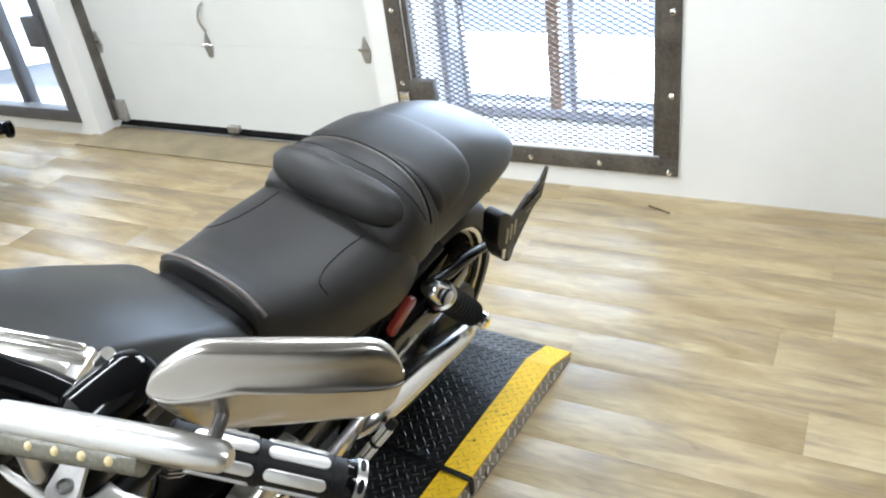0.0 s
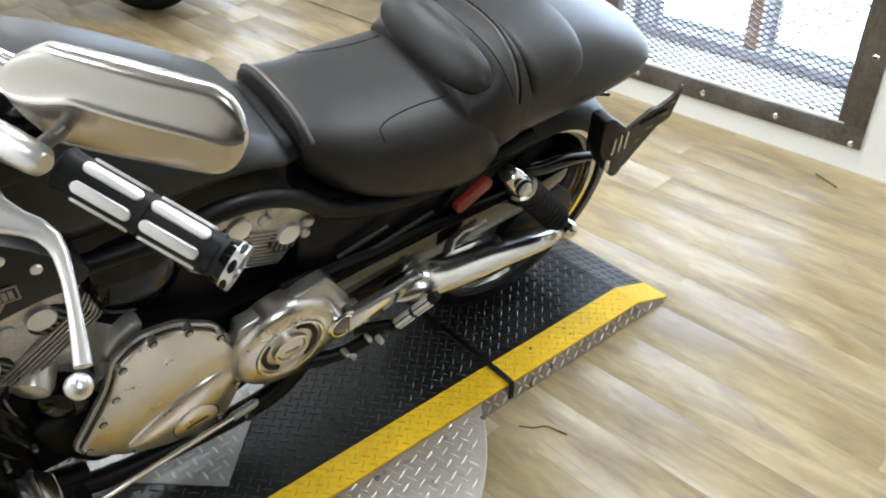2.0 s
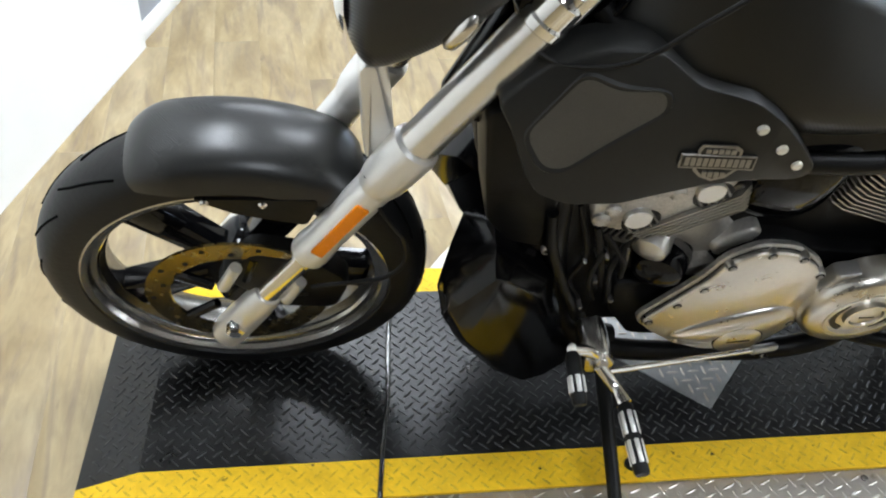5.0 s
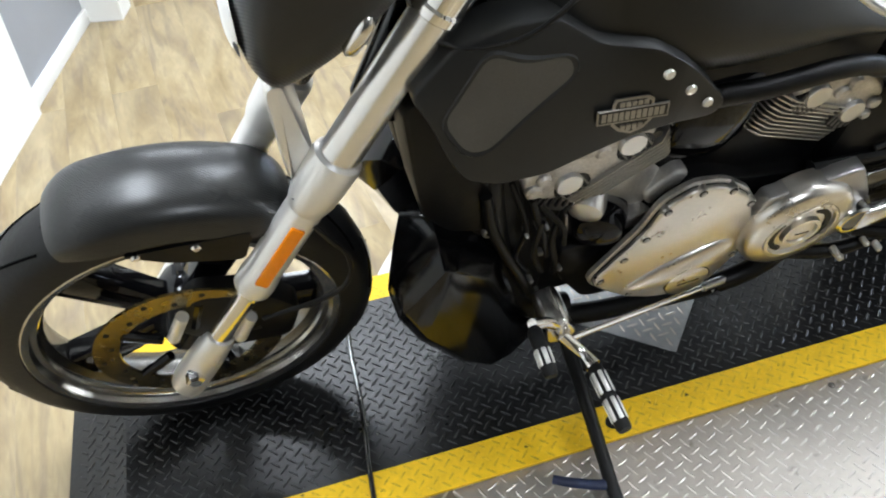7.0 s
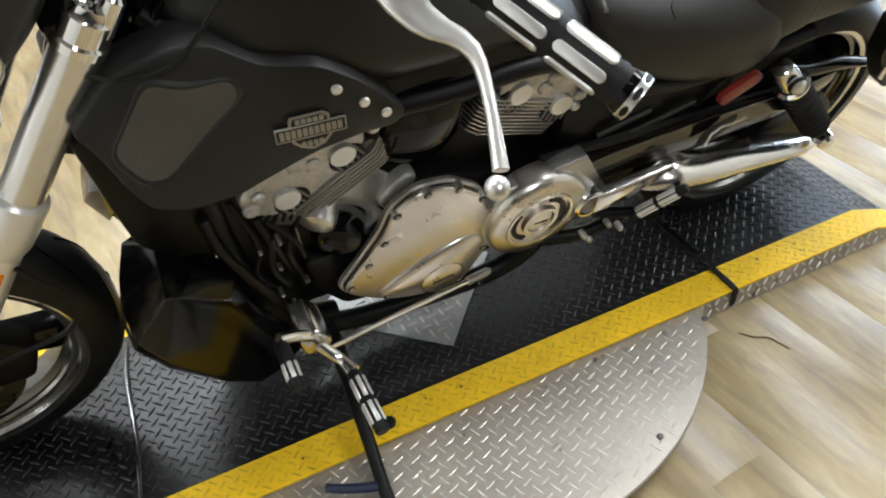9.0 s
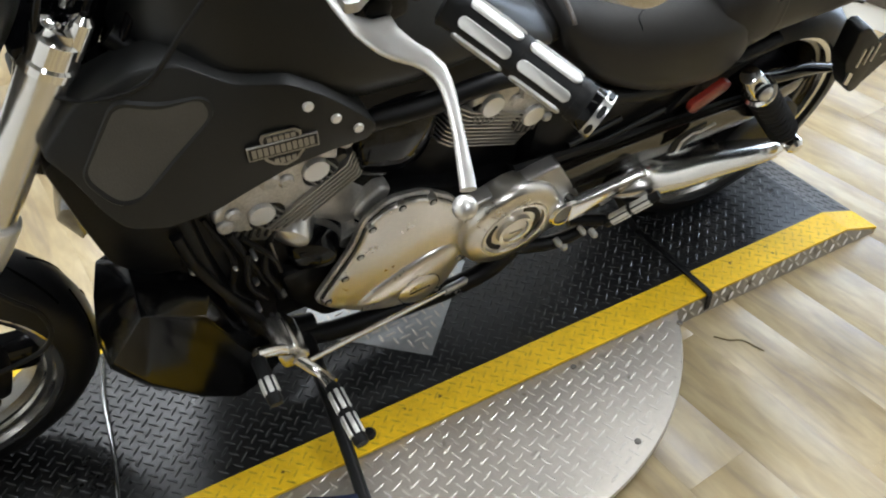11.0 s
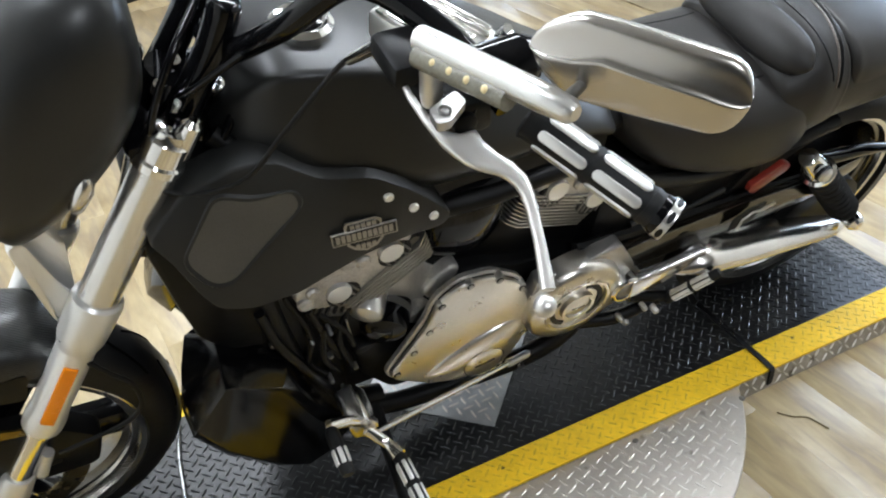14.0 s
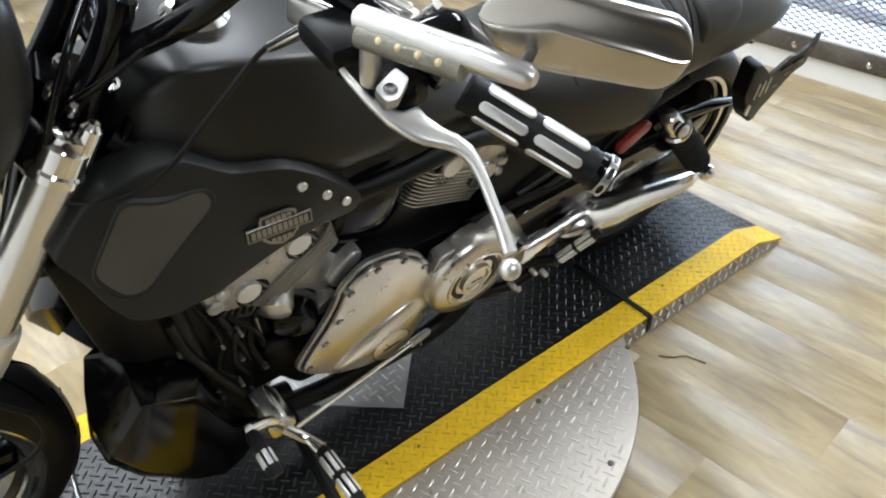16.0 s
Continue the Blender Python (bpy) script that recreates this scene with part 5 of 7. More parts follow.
for x, y, z in ((0.471, -0.104, 0.488), (0.488, -0.100, 0.449)):
    put("frame_bolt", disc((x, y, z), [(0.0095, -0.03), (0.0095, 0.004), (0.008, 0.006), (0.0055, 0.006), (0.005, 0.002)], 18), M_SILVER, "pale hollow bolt head")

# frame
def frame_tube(pts, r, label=""):
    return put("frame_tube", tube(bmesh.new(), pts, r, 14, 5), M_DARK, label)


for s in (-1, 1):
    frame_tube([(0.44, s * 0.05, 0.90), (0.46, s * 0.085, 0.70), (0.49, s * 0.095, 0.46), (0.55, s * 0.10, 0.24), (0.65, s * 0.12, 0.165), (0.85, s * 0.13, 0.15), (1.05, s * 0.14, 0.19), (1.14, s * 0.14, 0.36)], 0.021, "black frame tube")
    frame_tube([(0.45, s * 0.06, 0.93), (0.60, s * 0.150, 0.80), (0.78, s * 0.168, 0.775), (0.95, s * 0.165, 0.778), (1.05, s * 0.155, 0.735), (1.15, s * 0.145, 0.65), (1.35, s * 0.135, 0.59), (1.62, s * 0.135, 0.62)], 0.0155, "black upper frame rail")
# solid dark block stands in for the shade inside the engine
put("engine_shade_block", boxed((0.56, -0.09, 0.2), (1.12, 0.09, 0.62), 0.03), M_DARK)
put("battery_box", boxed((1.08, -0.125, 0.43), (1.50, 0.125, 0.66), 0.03), M_DARK, "dark side cover under the seat")
put("airbox", boxed((0.52, -0.11, 0.66), (1.08, 0.11, 0.80), 0.03), M_DARK)

# engine: cases, cylinders, covers
eng = holder("engine", Matrix(), "polished V-twin engine", "")
eng.parent = bike


def ep(name, bm, mat, label="", sharp=38):
    return part(name, bm, mat, eng, label, sharp)


ep("crankcase", slab(bmesh.new(), rounded([(0.60, 0.40), (0.62, 0.30), (0.68, 0.21), (0.90, 0.185), (1.05, 0.24), (1.11, 0.40), (1.06, 0.47), (0.93, 0.49), (0.86, 0.52), (0.79, 0.53), (0.755, 0.50), (0.73, 0.44), (0.68, 0.40)], 0.02), -0.120, 0.128, 0.012), M_DARK, "black cast crankcase")
COVER = [(0.655, 0.352), (0.668, 0.325), (0.735, 0.268), (0.80, 0.236), (0.88, 0.225), (0.915, 0.25), (0.945, 0.32), (0.943, 0.40), (0.928, 0.45), (0.905, 0.505), (0.845, 0.552), (0.785, 0.562), (0.742, 0.53), (0.725, 0.47), (0.70, 0.425)]
M_COVER = material("worn_polished_cover", (0.72, 0.69, 0.64), 0.29, 1.0, tone=0.08, scale=16, fine=120, bump=0.0, rough_var=0.07)
cov = ep("alternator_cover", slab(bmesh.new(), rounded(COVER, 0.02), -0.168, -0.147, 0.005, 3), M_COVER, "polished alternator cover with bolts round its rim")
part("cover_gasket", slab(bmesh.new(), rounded(grow(COVER, 0.008), 0.02), -0.157, -0.146, 0.003, 1), M_HEAD, cov, "dull flange edge")
part("gasket_line", slab(bmesh.new(), rounded(grow(COVER, 0.0015), 0.02), -0.1585, -0.15), M_DARK, cov, "thin dark gasket line")
bulge = bmesh.new()
rings = []
for k in range(9):
    t = k / 8
    r = max(0.02, math.cos(t * math.pi / 2))
    rings.append([Vector((0.836 + r * 0.098 * math.cos(a) * (1.0 if math.cos(a) > 0 else 1.15), -0.166 - 0.018 * math.sin(t * math.pi / 2), 0.326 + max(r, 0.02) * (0.058 if math.sin(a) < 0 else 0.05) * math.sin(a) * (1 + 0.35 * math.cos(a)) + 0.028 * r * math.cos(a))) for a in [2 * math.pi * j / 32 for j in range(32)]])
part("cover_bulge", fix(skin(bulge, rings)), M_COVER, cov)
part("inspection_cap", disc((0.846, -0.178, 0.298), [(0.042, -0.02), (0.042, 0.0055), (0.040, 0.007), (0.01, 0.007)], 36), M_COVER, cov, "round inspection cap")
part("cap_ring", disc((0.846, -0.178, 0.298), [(0.0438, -0.02), (0.0438, 0.0052), (0.0425, 0.0052)], 36), M_DARK, cov, "dark groove round the cap")
part("cap_line", slab(bmesh.new(), [(0.826, 0.292), (0.868, 0.298), (0.868, 0.302), (0.826, 0.296)], -0.1860, -0.183), M_DARK, cov)
for x, z in ((0.668, 0.35), (0.70, 0.405), (0.728, 0.455), (0.748, 0.522), (0.80, 0.553), (0.858, 0.54), (0.91, 0.49), (0.935, 0.42), (0.935, 0.33), (0.895, 0.245), (0.74, 0.28)):
    part("bolt_boss", disc((x, -0.158, z), [(0.0098, -0.01), (0.0098, 0.007), (0.0085, 0.0112), (0.006, 0.0112)], 16), M_COVER, cov)
    part("bolt_recess", disc((x, -0.1585, z), [(0.0072, 0.0), (0.0072, 0.0118)], 14), M_DARK, cov)
    part("cover_bolt", disc((x, -0.160, z), [(0.0048, -0.01), (0.0048, 0.0115), (0.0035, 0.0125)], 12), M_CAST, cov)

# pulley cover and its arm
pc = ep("pulley_cover", disc((1.03, -0.14, 0.400), [(0.106, 0), (0.106, 0.035), (0.103, 0.045), (0.094, 0.053), (0.072, 0.056), (0.068, 0.050), (0.02, 0.050)], 64), M_COVER, "round polished pulley cover with curved slots")
for a0, sweep, r0, r1 in ((15, 130, 0.047, 0.0580), (205, 100, 0.048, 0.0580)):
    part("slot", arc_band(1.03, 0.400, r0, r1, a0, a0 + sweep, -0.1935, -0.1895, 18), M_DARK, pc, "dark curved slot")
part("outer_ridge", lathe(bmesh.new(), [(0.062, 0.049), (0.070, 0.049), (0.069, 0.0575), (0.064, 0.0575)], Matrix.Translation((1.03, -0.14, 0.400)) @ pose(0, 0, 0, 90), 48, True), M_COVER, pc)
part("hub_ring", lathe(bmesh.new(), [(0.027, 0.049), (0.037, 0.049), (0.036, 0.060), (0.029, 0.060)], Matrix.Translation((1.03, -0.14, 0.400)) @ pose(0, 0, 0, 90), 36, True), M_COVER, pc)
part("hub_recess", disc((1.03, -0.188, 0.400), [(0.028, 0), (0.028, 0.004)], 28), M_DARK, pc)
part("hub_cap", disc((1.03, -0.190, 0.400), [(0.0262, 0), (0.0262, 0.006), (0.018, 0.009), (0.008, 0.0095)], 28), M_COVER, pc)
part("hub_slit", boxed((1.016, -0.2005, 0.3985), (1.044, -0.197, 0.4015), 0.0006), M_DARK, pc, "dark slit")
ep("pulley_housing", slab(bmesh.new(), rounded([(0.93, 0.42), (0.944, 0.489), (1.042, 0.503), (1.119, 0.515), (1.166, 0.440), (1.203, 0.382), (1.185, 0.32), (1.10, 0.29), (0.98, 0.30)], 0.008), -0.172, -0.142, 0.005, 3), M_HOUSING, "satin grey pulley housing")


def cylinder_head(outline, fins, plugs, bolts, axis, label):
    """A cylinder head seen from its end: polished cover with two ringed plugs, and fins along its lower edge."""
    ch = holder("cylinder", Matrix(), label, "")
    ch.parent = eng
    part("barrel", tube(bmesh.new(), axis, 0.068, 28), M_HEAD, ch)
    part("head", slab(bmesh.new(), rounded(grow(outline, -0.006), 0.03, 5), -0.10, 0.10, 0.01, 2), M_CAST_DARK, ch, "dark cast cylinder head")
    part("rocker_cover", slab(bmesh.new(), rounded(outline, 0.035, 6), -0.122, -0.095, 0.012, 3), M_HEAD, ch, "brushed metal rocker cover")
    cx = sum(p[0] for p in outline) / len(outline)
    cz = sum(p[1] for p in outline) / len(outline)
    a, b = Vector(fins[0]), Vector(fins[1])
    ax = (b - a).normalized()
    side = ax.cross(Vector((0, 1, 0))).normalized()
    count = round((b - a).length / 0.0098) + 1
    for n in range(count):
        c = a + (b - a) * (n / (count - 1))
        f = 1 - 0.012 * n
        ring = [(1.0, 0.7), (0.94, 0.9), (0.76, 1.0), (-0.76, 1.0), (-0.94, 0.9), (-1.0, 0.7), (-1.0, -0.7), (-0.94, -0.9), (-0.76, -1.0), (0.76, -1.0), (0.94, -0.9), (1.0, -0.7)]
        lo = [c + side * (fins[2] * f * u) + Vector((0, 1, 0)) * (0.127 * f * v) for u, v in ring]
        hi = [p + ax * 0.0028 for p in lo]
        part("fin", fix(skin(bmesh.new(), [lo, hi])), M_CAST, ch)
    out = Vector((ax.x, ax.z))
    along = Vector((out.y, -out.x))
    for px, pz in plugs:
        c = Vector((px, pz)) + out * 0.016
        pocket = [c + along * (0.030 * math.cos(q)) + out * (0.027 * math.sin(q)) for q in [2 * math.pi * j / 24 for j in range(24)]]
        # flat dark patch puts the pocket's shade onto the cover
        part("fin_pocket_shade", slab(bmesh.new(), [tuple(q) for q in pocket], -0.1232, -0.116), M_DARK, ch, "ribbed pocket, its shade a flat dark patch")
        for j in range(-2, 3):
            a0 = c + along * (0.0105 * j - 0.0016)
            h = 0.023 - 0.003 * abs(j)
            rib = [a0 - out * h, a0 + along * 0.0032 - out * h, a0 + along * 0.0032 + out * h, a0 + out * h]
            part("pocket_rib", slab(bmesh.new(), [tuple(q) for q in rib], -0.1256, -0.118), M_CAST_DARK, ch)
        part("plug", disc((px, -0.118, pz), [(0.0215, 0), (0.0215, 0.010), (0.020, 0.0125), (0.012, 0.013)], 28), M_SILVER, ch, "round pale plug")
    for px, pz, pr in bolts:
        part("cover_bolt", disc((px, -0.120, pz), [(pr, 0), (pr, 0.006), (pr * 0.7, 0.010)], 14), M_HEAD, ch)


cylinder_head([(0.505, 0.615), (0.525, 0.568), (0.584, 0.550), (0.643, 0.590), (0.70, 0.636), (0.716, 0.68), (0.69, 0.72), (0.60, 0.70)], ((0.655, 0, 0.606), (0.684, 0, 0.564), 0.104), ((0.582, 0.599), (0.671, 0.661)),
              ((0.527, 0.595, 0.014), (0.54, 0.618, 0.012), (0.625, 0.655, 0.013), (0.60, 0.665, 0.016), (0.72, 0.70, 0.012)), [(0.80, 0, 0.42), (0.64, 0, 0.60)], "front cylinder with polished rocker cover")
cylinder_head([(0.935, 0.665), (0.945, 0.71), (0.99, 0.735), (1.07, 0.705), (1.12, 0.65), (1.105, 0.60), (1.06, 0.59), (0.98, 0.64)], ((1.012, 0, 0.648), (0.982, 0, 0.570), 0.108), ((1.062, 0.622), (0.973, 0.678)),
              ((1.02, 0.672, 0.013), (1.035, 0.69, 0.012), (1.10, 0.63, 0.012), (1.095, 0.605, 0.010)), [(0.92, 0, 0.42), (1.01, 0, 0.64)], "rear cylinder with polished rocker cover")
ep("head_skirt", slab(bmesh.new(), rounded([(0.513, 0.60), (0.520, 0.571), (0.543, 0.536), (0.596, 0.510), (0.636, 0.512), (0.678, 0.547), (0.741, 0.595), (0.752, 0.627), (0.72, 0.668), (0.643, 0.60), (0.584, 0.56)], 0.012, 4), -0.116, -0.02, 0.006, 2), M_CAST_DARK, "dark finned skirt of the front head")
for k in range(7):
    ep("skirt_fin", slab(bmesh.new(), [(0.532 + 0.013 * k, 0.553 - 0.0045 * k), (0.5355 + 0.013 * k, 0.5515 - 0.0045 * k), (0.5455 + 0.0135 * k, 0.574 - 0.001 * k), (0.542 + 0.0135 * k, 0.5755 - 0.001 * k)], -0.121, -0.110), M_DARK)
ep("front_head_tower", tube(bmesh.new(), [(0.655, -0.022, 0.583), (0.69, -0.022, 0.546), (0.80, -0.022, 0.428)], [0.078, 0.084, 0.084], 40), M_BARREL_CAST, "smooth cast front cylinder barrel")
ep("cylinder_base", slab(bmesh.new(), rounded([(0.752, 0.470), (0.735, 0.500), (0.762, 0.532), (0.79, 0.552), (0.81, 0.54), (0.79, 0.49)], 0.012, 5), -0.118, -0.03, 0.010, 4), M_BARREL_CAST, "cast cylinder base")
ep("base_lug", slab(bmesh.new(), rounded([(0.700, 0.452), (0.728, 0.470), (0.752, 0.476), (0.745, 0.440), (0.715, 0.432)], 0.006, 3), -0.128, -0.09, 0.004, 2), M_HEAD, "pale machined lug")
ep("starter", tube(bmesh.new(), [(0.665, -0.06, 0.520), (0.632, -0.116, 0.512), (0.626, -0.126, 0.510), (0.623, -0.130, 0.509)], [0.030, 0.031, 0.027, 0.016], 28), M_SILVER, "chrome starter end")
st_case = ep("starter_case", tube(bmesh.new(), [(0.70, -0.05, 0.46), (0.664, -0.115, 0.455), (0.655, -0.134, 0.453), (0.652, -0.141, 0.452), (0.651, -0.143, 0.452)], [0.046, 0.046, 0.040, 0.028, 0.012], 32), M_GLOSS, "gloss black round starter case")
part("case_band", tube(bmesh.new(), [(0.678, -0.09, 0.457), (0.671, -0.102, 0.4562)], 0.0475, 32), M_CAST_DARK, st_case)
horn = ep("horn_cover", loft([(0.735, 0.02, 0.60, 0.68, 0.74, 2.2, 2.2), (0.755, 0.05, 0.57, 0.67, 0.752, 2.4, 2.2), (0.82, 0.06, 0.552, 0.66, 0.757, 2.4, 2.2), (0.872, 0.045, 0.575, 0.67, 0.757, 2.3, 2.2), (0.892, 0.018, 0.62, 0.69, 0.75, 2, 2)], 24, 4), M_GLOSS, "gloss black cover between the cylinders")
horn.location = (0, -0.075, 0)
ep("cover_screw", disc((0.868, -0.132, 0.725), [(0.007, -0.01), (0.007, 0.004)], 10), M_CHROME)

# hoses and cables beside the engine
for pts, r in (([(0.50, -0.1, 0.60), (0.53, -0.12, 0.50), (0.52, -0.12, 0.42), (0.55, -0.12, 0.36)], 0.005), ([(0.53, -0.12, 0.57), (0.56, -0.13, 0.47), (0.58, -0.12, 0.40)], 0.006), ([(0.55, -0.13, 0.52), (0.545, -0.135, 0.44), (0.57, -0.13, 0.37)], 0.005)):
    put("hose", tube(bmesh.new(), pts, r, 10, 5), M_DARK)
for pts, r in (([(0.455, -0.115, 0.60), (0.47, -0.12, 0.52), (0.50, -0.125, 0.44), (0.535, -0.13, 0.36), (0.555, -0.13, 0.31)], 0.009), ([(0.60, -0.11, 0.53), (0.575, -0.13, 0.47), (0.59, -0.13, 0.40), (0.60, -0.12, 0.34)], 0.006), ([(0.545, -0.115, 0.55), (0.585, -0.135, 0.50), (0.60, -0.13, 0.44)], 0.005)):
    put("hose", tube(bmesh.new(), pts, r, 12, 5), M_DARK)
for x, z in ((0.556, 0.44), (0.60, 0.375)):
    put("hose_clip", disc((x, -0.137, z), [(0.005, -0.01), (0.005, 0.002), (0.003, 0.004)], 10), M_CAST_DARK, "small hose clip")
# small bright fittings among the hoses; discs and strip stand in for glints
put("bracket_strip", tube(bmesh.new(), [(0.590, -0.130, 0.522), (0.593, -0.134, 0.495), (0.599, -0.131, 0.455)], 0.0038, 10, 3, 0.5), M_SILVER, "narrow bright bracket strip")
for x, z, r in ((0.548, 0.496, 0.0034), (0.562, 0.498, 0.004), (0.529, 0.488, 0.0034), (0.578, 0.443, 0.004), (0.556, 0.341, 0.0045), (0.580, 0.282, 0.0042)):
    put("fitting_bolt", disc((x, -0.130, z), [(r, -0.02), (r, 0.001), (r * 0.6, 0.003)], 10), M_CAST, "small dull fitting bolt")
put("washer", disc((0.588, -0.128, 0.234), [(0.0085, -0.02), (0.0085, 0.002), (0.007, 0.003), (0.004, 0.003), (0.0035, 0.0)], 16), M_SILVER, "pale washer")
put("clutch_cable", tube(bmesh.new(), [(0.588, -0.245, 1.15), (0.575, -0.215, 1.118), (0.545, -0.20, 1.07), (0.511, -0.185, 1.015), (0.467, -0.152, 0.93), (0.407, -0.12, 0.895), (0.36, -0.10, 0.905)], 0.0032, 8, 8), M_RUBBER, "black clutch cable")
put("cable_ferrule", tube(bmesh.new(), [(0.598, -0.262, 1.168), (0.579, -0.222, 1.125)], [0.0075, 0.0055], 10), M_CHROME)

# foot controls
fc = holder("foot_control", Matrix(), "forward foot control with peg and shifter", "")
fc.parent = bike
part("bracket", slab(bmesh.new(), rounded([(0.548, 0.335), (0.585, 0.35), (0.612, 0.30), (0.60, 0.265), (0.56, 0.275)], 0.012), -0.226, -0.15, 0.008), M_POLISHED, fc, "polished bracket")


def rubber_peg(parent, a, b, r):
    a, b = Vector(a), Vector(b)
    d = (b - a).normalized()
    p = part("peg", tube(bmesh.new(), [a, a + d * 0.008, b - d * 0.006, b], [r * 0.7, r, r, r * 0.85], 20), M_RUBBER, parent, "black rubber foot peg with chrome inlays")
    s = d.cross(Vector((0, 0, 1))).normalized()
    u = s.cross(d)
    L = (b - a).length
    return p, d, s, u, L


def inlays(parent, a, d, s, u, L, r, rows):
    for t in rows:
        for k in range(6):
            ang = math.pi * (k + 0.5) / 3
            n = s * math.cos(ang) + u * math.sin(ang)
            bm = boxed((-L * 0.16, -0.0040, -0.003), (L * 0.16, 0.0040, 0.0016), 0.0015)
            mm = Matrix((d, d.cross(n), n)).transposed().to_4x4()
            mm.translation = Vector(a) + d * (L * t) + n * r
            bmesh.ops.transform(bm, matrix=mm, verts=bm.verts)
            new_ob = new("chrome_inlay", mesh_of("chrome_inlay", bm, M_FORK))
            new_ob.parent = parent


for a, b, r, rows in (((0.623, -0.28, 0.272), (0.626, -0.406, 0.274), 0.0135, (0.3, 0.7)), ((0.515, -0.232, 0.378), (0.515, -0.318, 0.366), 0.0125, (0.62,))):
    p, d, s, u, L = rubber_peg(fc, a, b, r)
    inlays(fc, a, d, s, u, L, r, rows)
part("peg_arm", tube(bmesh.new(), [(0.585, -0.22, 0.295), (0.602, -0.238, 0.28), (0.615, -0.256, 0.273), (0.623, -0.282, 0.272)], [0.012, 0.011, 0.0105, 0.0145], 16, 4), M_CHROME, fc, "chrome peg arm")
part("shift_arm", tube(bmesh.new(), [(0.575, -0.215, 0.325), (0.545, -0.222, 0.36), (0.515, -0.228, 0.380)], 0.0105, 14, 3), M_CHROME, fc)
put("shift_rod", tube(bmesh.new(), [(0.607, -0.22, 0.268), (0.95, -0.15, 0.186)], 0.0052, 10), M_CHROME, "thin chrome shift linkage rod")
sl_arm = put("shift_rod_end", tube(bmesh.new(), [(0.93, -0.153, 0.19), (0.995, -0.14, 0.176)], 0.009, 12), M_CAST)
part("clevis_bolt", disc((0.96, -0.158, 0.172), [(0.009, 0), (0.009, 0.006)], 10), M_CHROME, sl_arm)

# side stand
st = holder("side_stand", Matrix(), "black side stand, swung out", "")
st.parent = bike
part("leg", tube(bmesh.new(), [(0.64, -0.11, 0.175), (0.630, -0.25, 0.155), (0.618, -0.38, 0.148), (0.610, -0.45, 0.147), (0.604, -0.532, 0.149), (0.603, -0.541, 0.151)], [0.016, 0.0135, 0.0125, 0.0125, 0.0130, 0.008], 14, 4), M_DARK, st)
part("foot", tube(bmesh.new(), [(0.612, -0.452, 0.150), (0.585, -0.445, 0.147), (0.545, -0.427, 0.141), (0.517, -0.411, 0.136)], [0.010, 0.0095, 0.0090, 0.0085], 12, 3, 0.6), M_BLUE, st, "dark blue coated foot tab")
part("pivot", tube(bmesh.new(), [(0.60, -0.10, 0.19), (0.66, -0.10, 0.17)], 0.024, 14), M_DARK, st)

# swingarm, belt guard, shock
put("swingarm", tube(bmesh.new(), [(1.245, -0.178, 0.385), (1.285, -0.18, 0.390), (1.335, -0.182, 0.398), (1.42, -0.184, 0.378), (1.52, -0.188, 0.366), (1.62, -0.194, 0.350), (1.70, -0.20, 0.340), (1.755, -0.197, 0.336)], [0.010, 0.034, 0.052, 0.048, 0.044, 0.037, 0.028, 0.012], 28, 5, 0.62), M_POLISHED, "polished aluminium swingarm")
put("swingarm_link", slab(bmesh.new(), rounded([(1.150, 0.420), (1.19, 0.423), (1.25, 0.430), (1.318, 0.438), (1.326, 0.432), (1.285, 0.405), (1.235, 0.380), (1.185, 0.370), (1.150, 0.368)], 0.006, 4), -0.206, -0.186, 0.006, 3), M_POLISHED, "flat polished swingarm link", None, 50)
put("swingarm_boss", disc((1.142, -0.186, 0.395), [(0.034, -0.02), (0.034, 0.012), (0.030, 0.016), (0.026, 0.016), (0.024, 0.006)], 32), M_CHROME, "round chrome pivot boss")
put("boss_plug", disc((1.142, -0.190, 0.395), [(0.023, 0), (0.023, 0.009), (0.018, 0.011)], 28), M_CAST_DARK)
put("inner_guard", boxed((1.10, -0.13, 0.30), (1.44, 0.13, 0.50), 0.03), M_DARK)
put("swingarm_right", tube(bmesh.new(), [(1.12, 0.175, 0.405), (1.46, 0.205, 0.375), (1.74, 0.20, 0.345)], [0.034, 0.046, 0.02], 20, 5, 0.55), M_POLISHED)
guard_bm = slab(bmesh.new(), rounded([(1.12, 0.475), (1.15, 0.422), (1.40, 0.425), (1.62, 0.43), (1.74, 0.47), (1.75, 0.50), (1.62, 0.482), (1.40, 0.488), (1.20, 0.482)], 0.012), -0.168, -0.15, 0.004)
for v in guard_bm.verts:
    v.co.y += (v.co.z - 0.45) * 0.17
put("belt_guard", guard_bm, M_GUARD, "gloss black belt guard")
put("drive_belt", tube(bmesh.new(), [(1.04, -0.135, 0.50), (1.66, -0.135, 0.455)], 0.012, 8), M_RUBBER)
put("drive_pulley", disc((RA[0], -0.135, RA[1]), [(0.105, 0), (0.115, 0.003), (0.115, 0.025), (0.105, 0.028), (0.07, 0.022)], 48), M_DARK)
shock_a, shock_b = Vector((1.53, -0.19, 0.586)), Vector((1.725, -0.215, 0.375))
sd = (shock_b - shock_a).normalized()
SL = (shock_b - shock_a).length
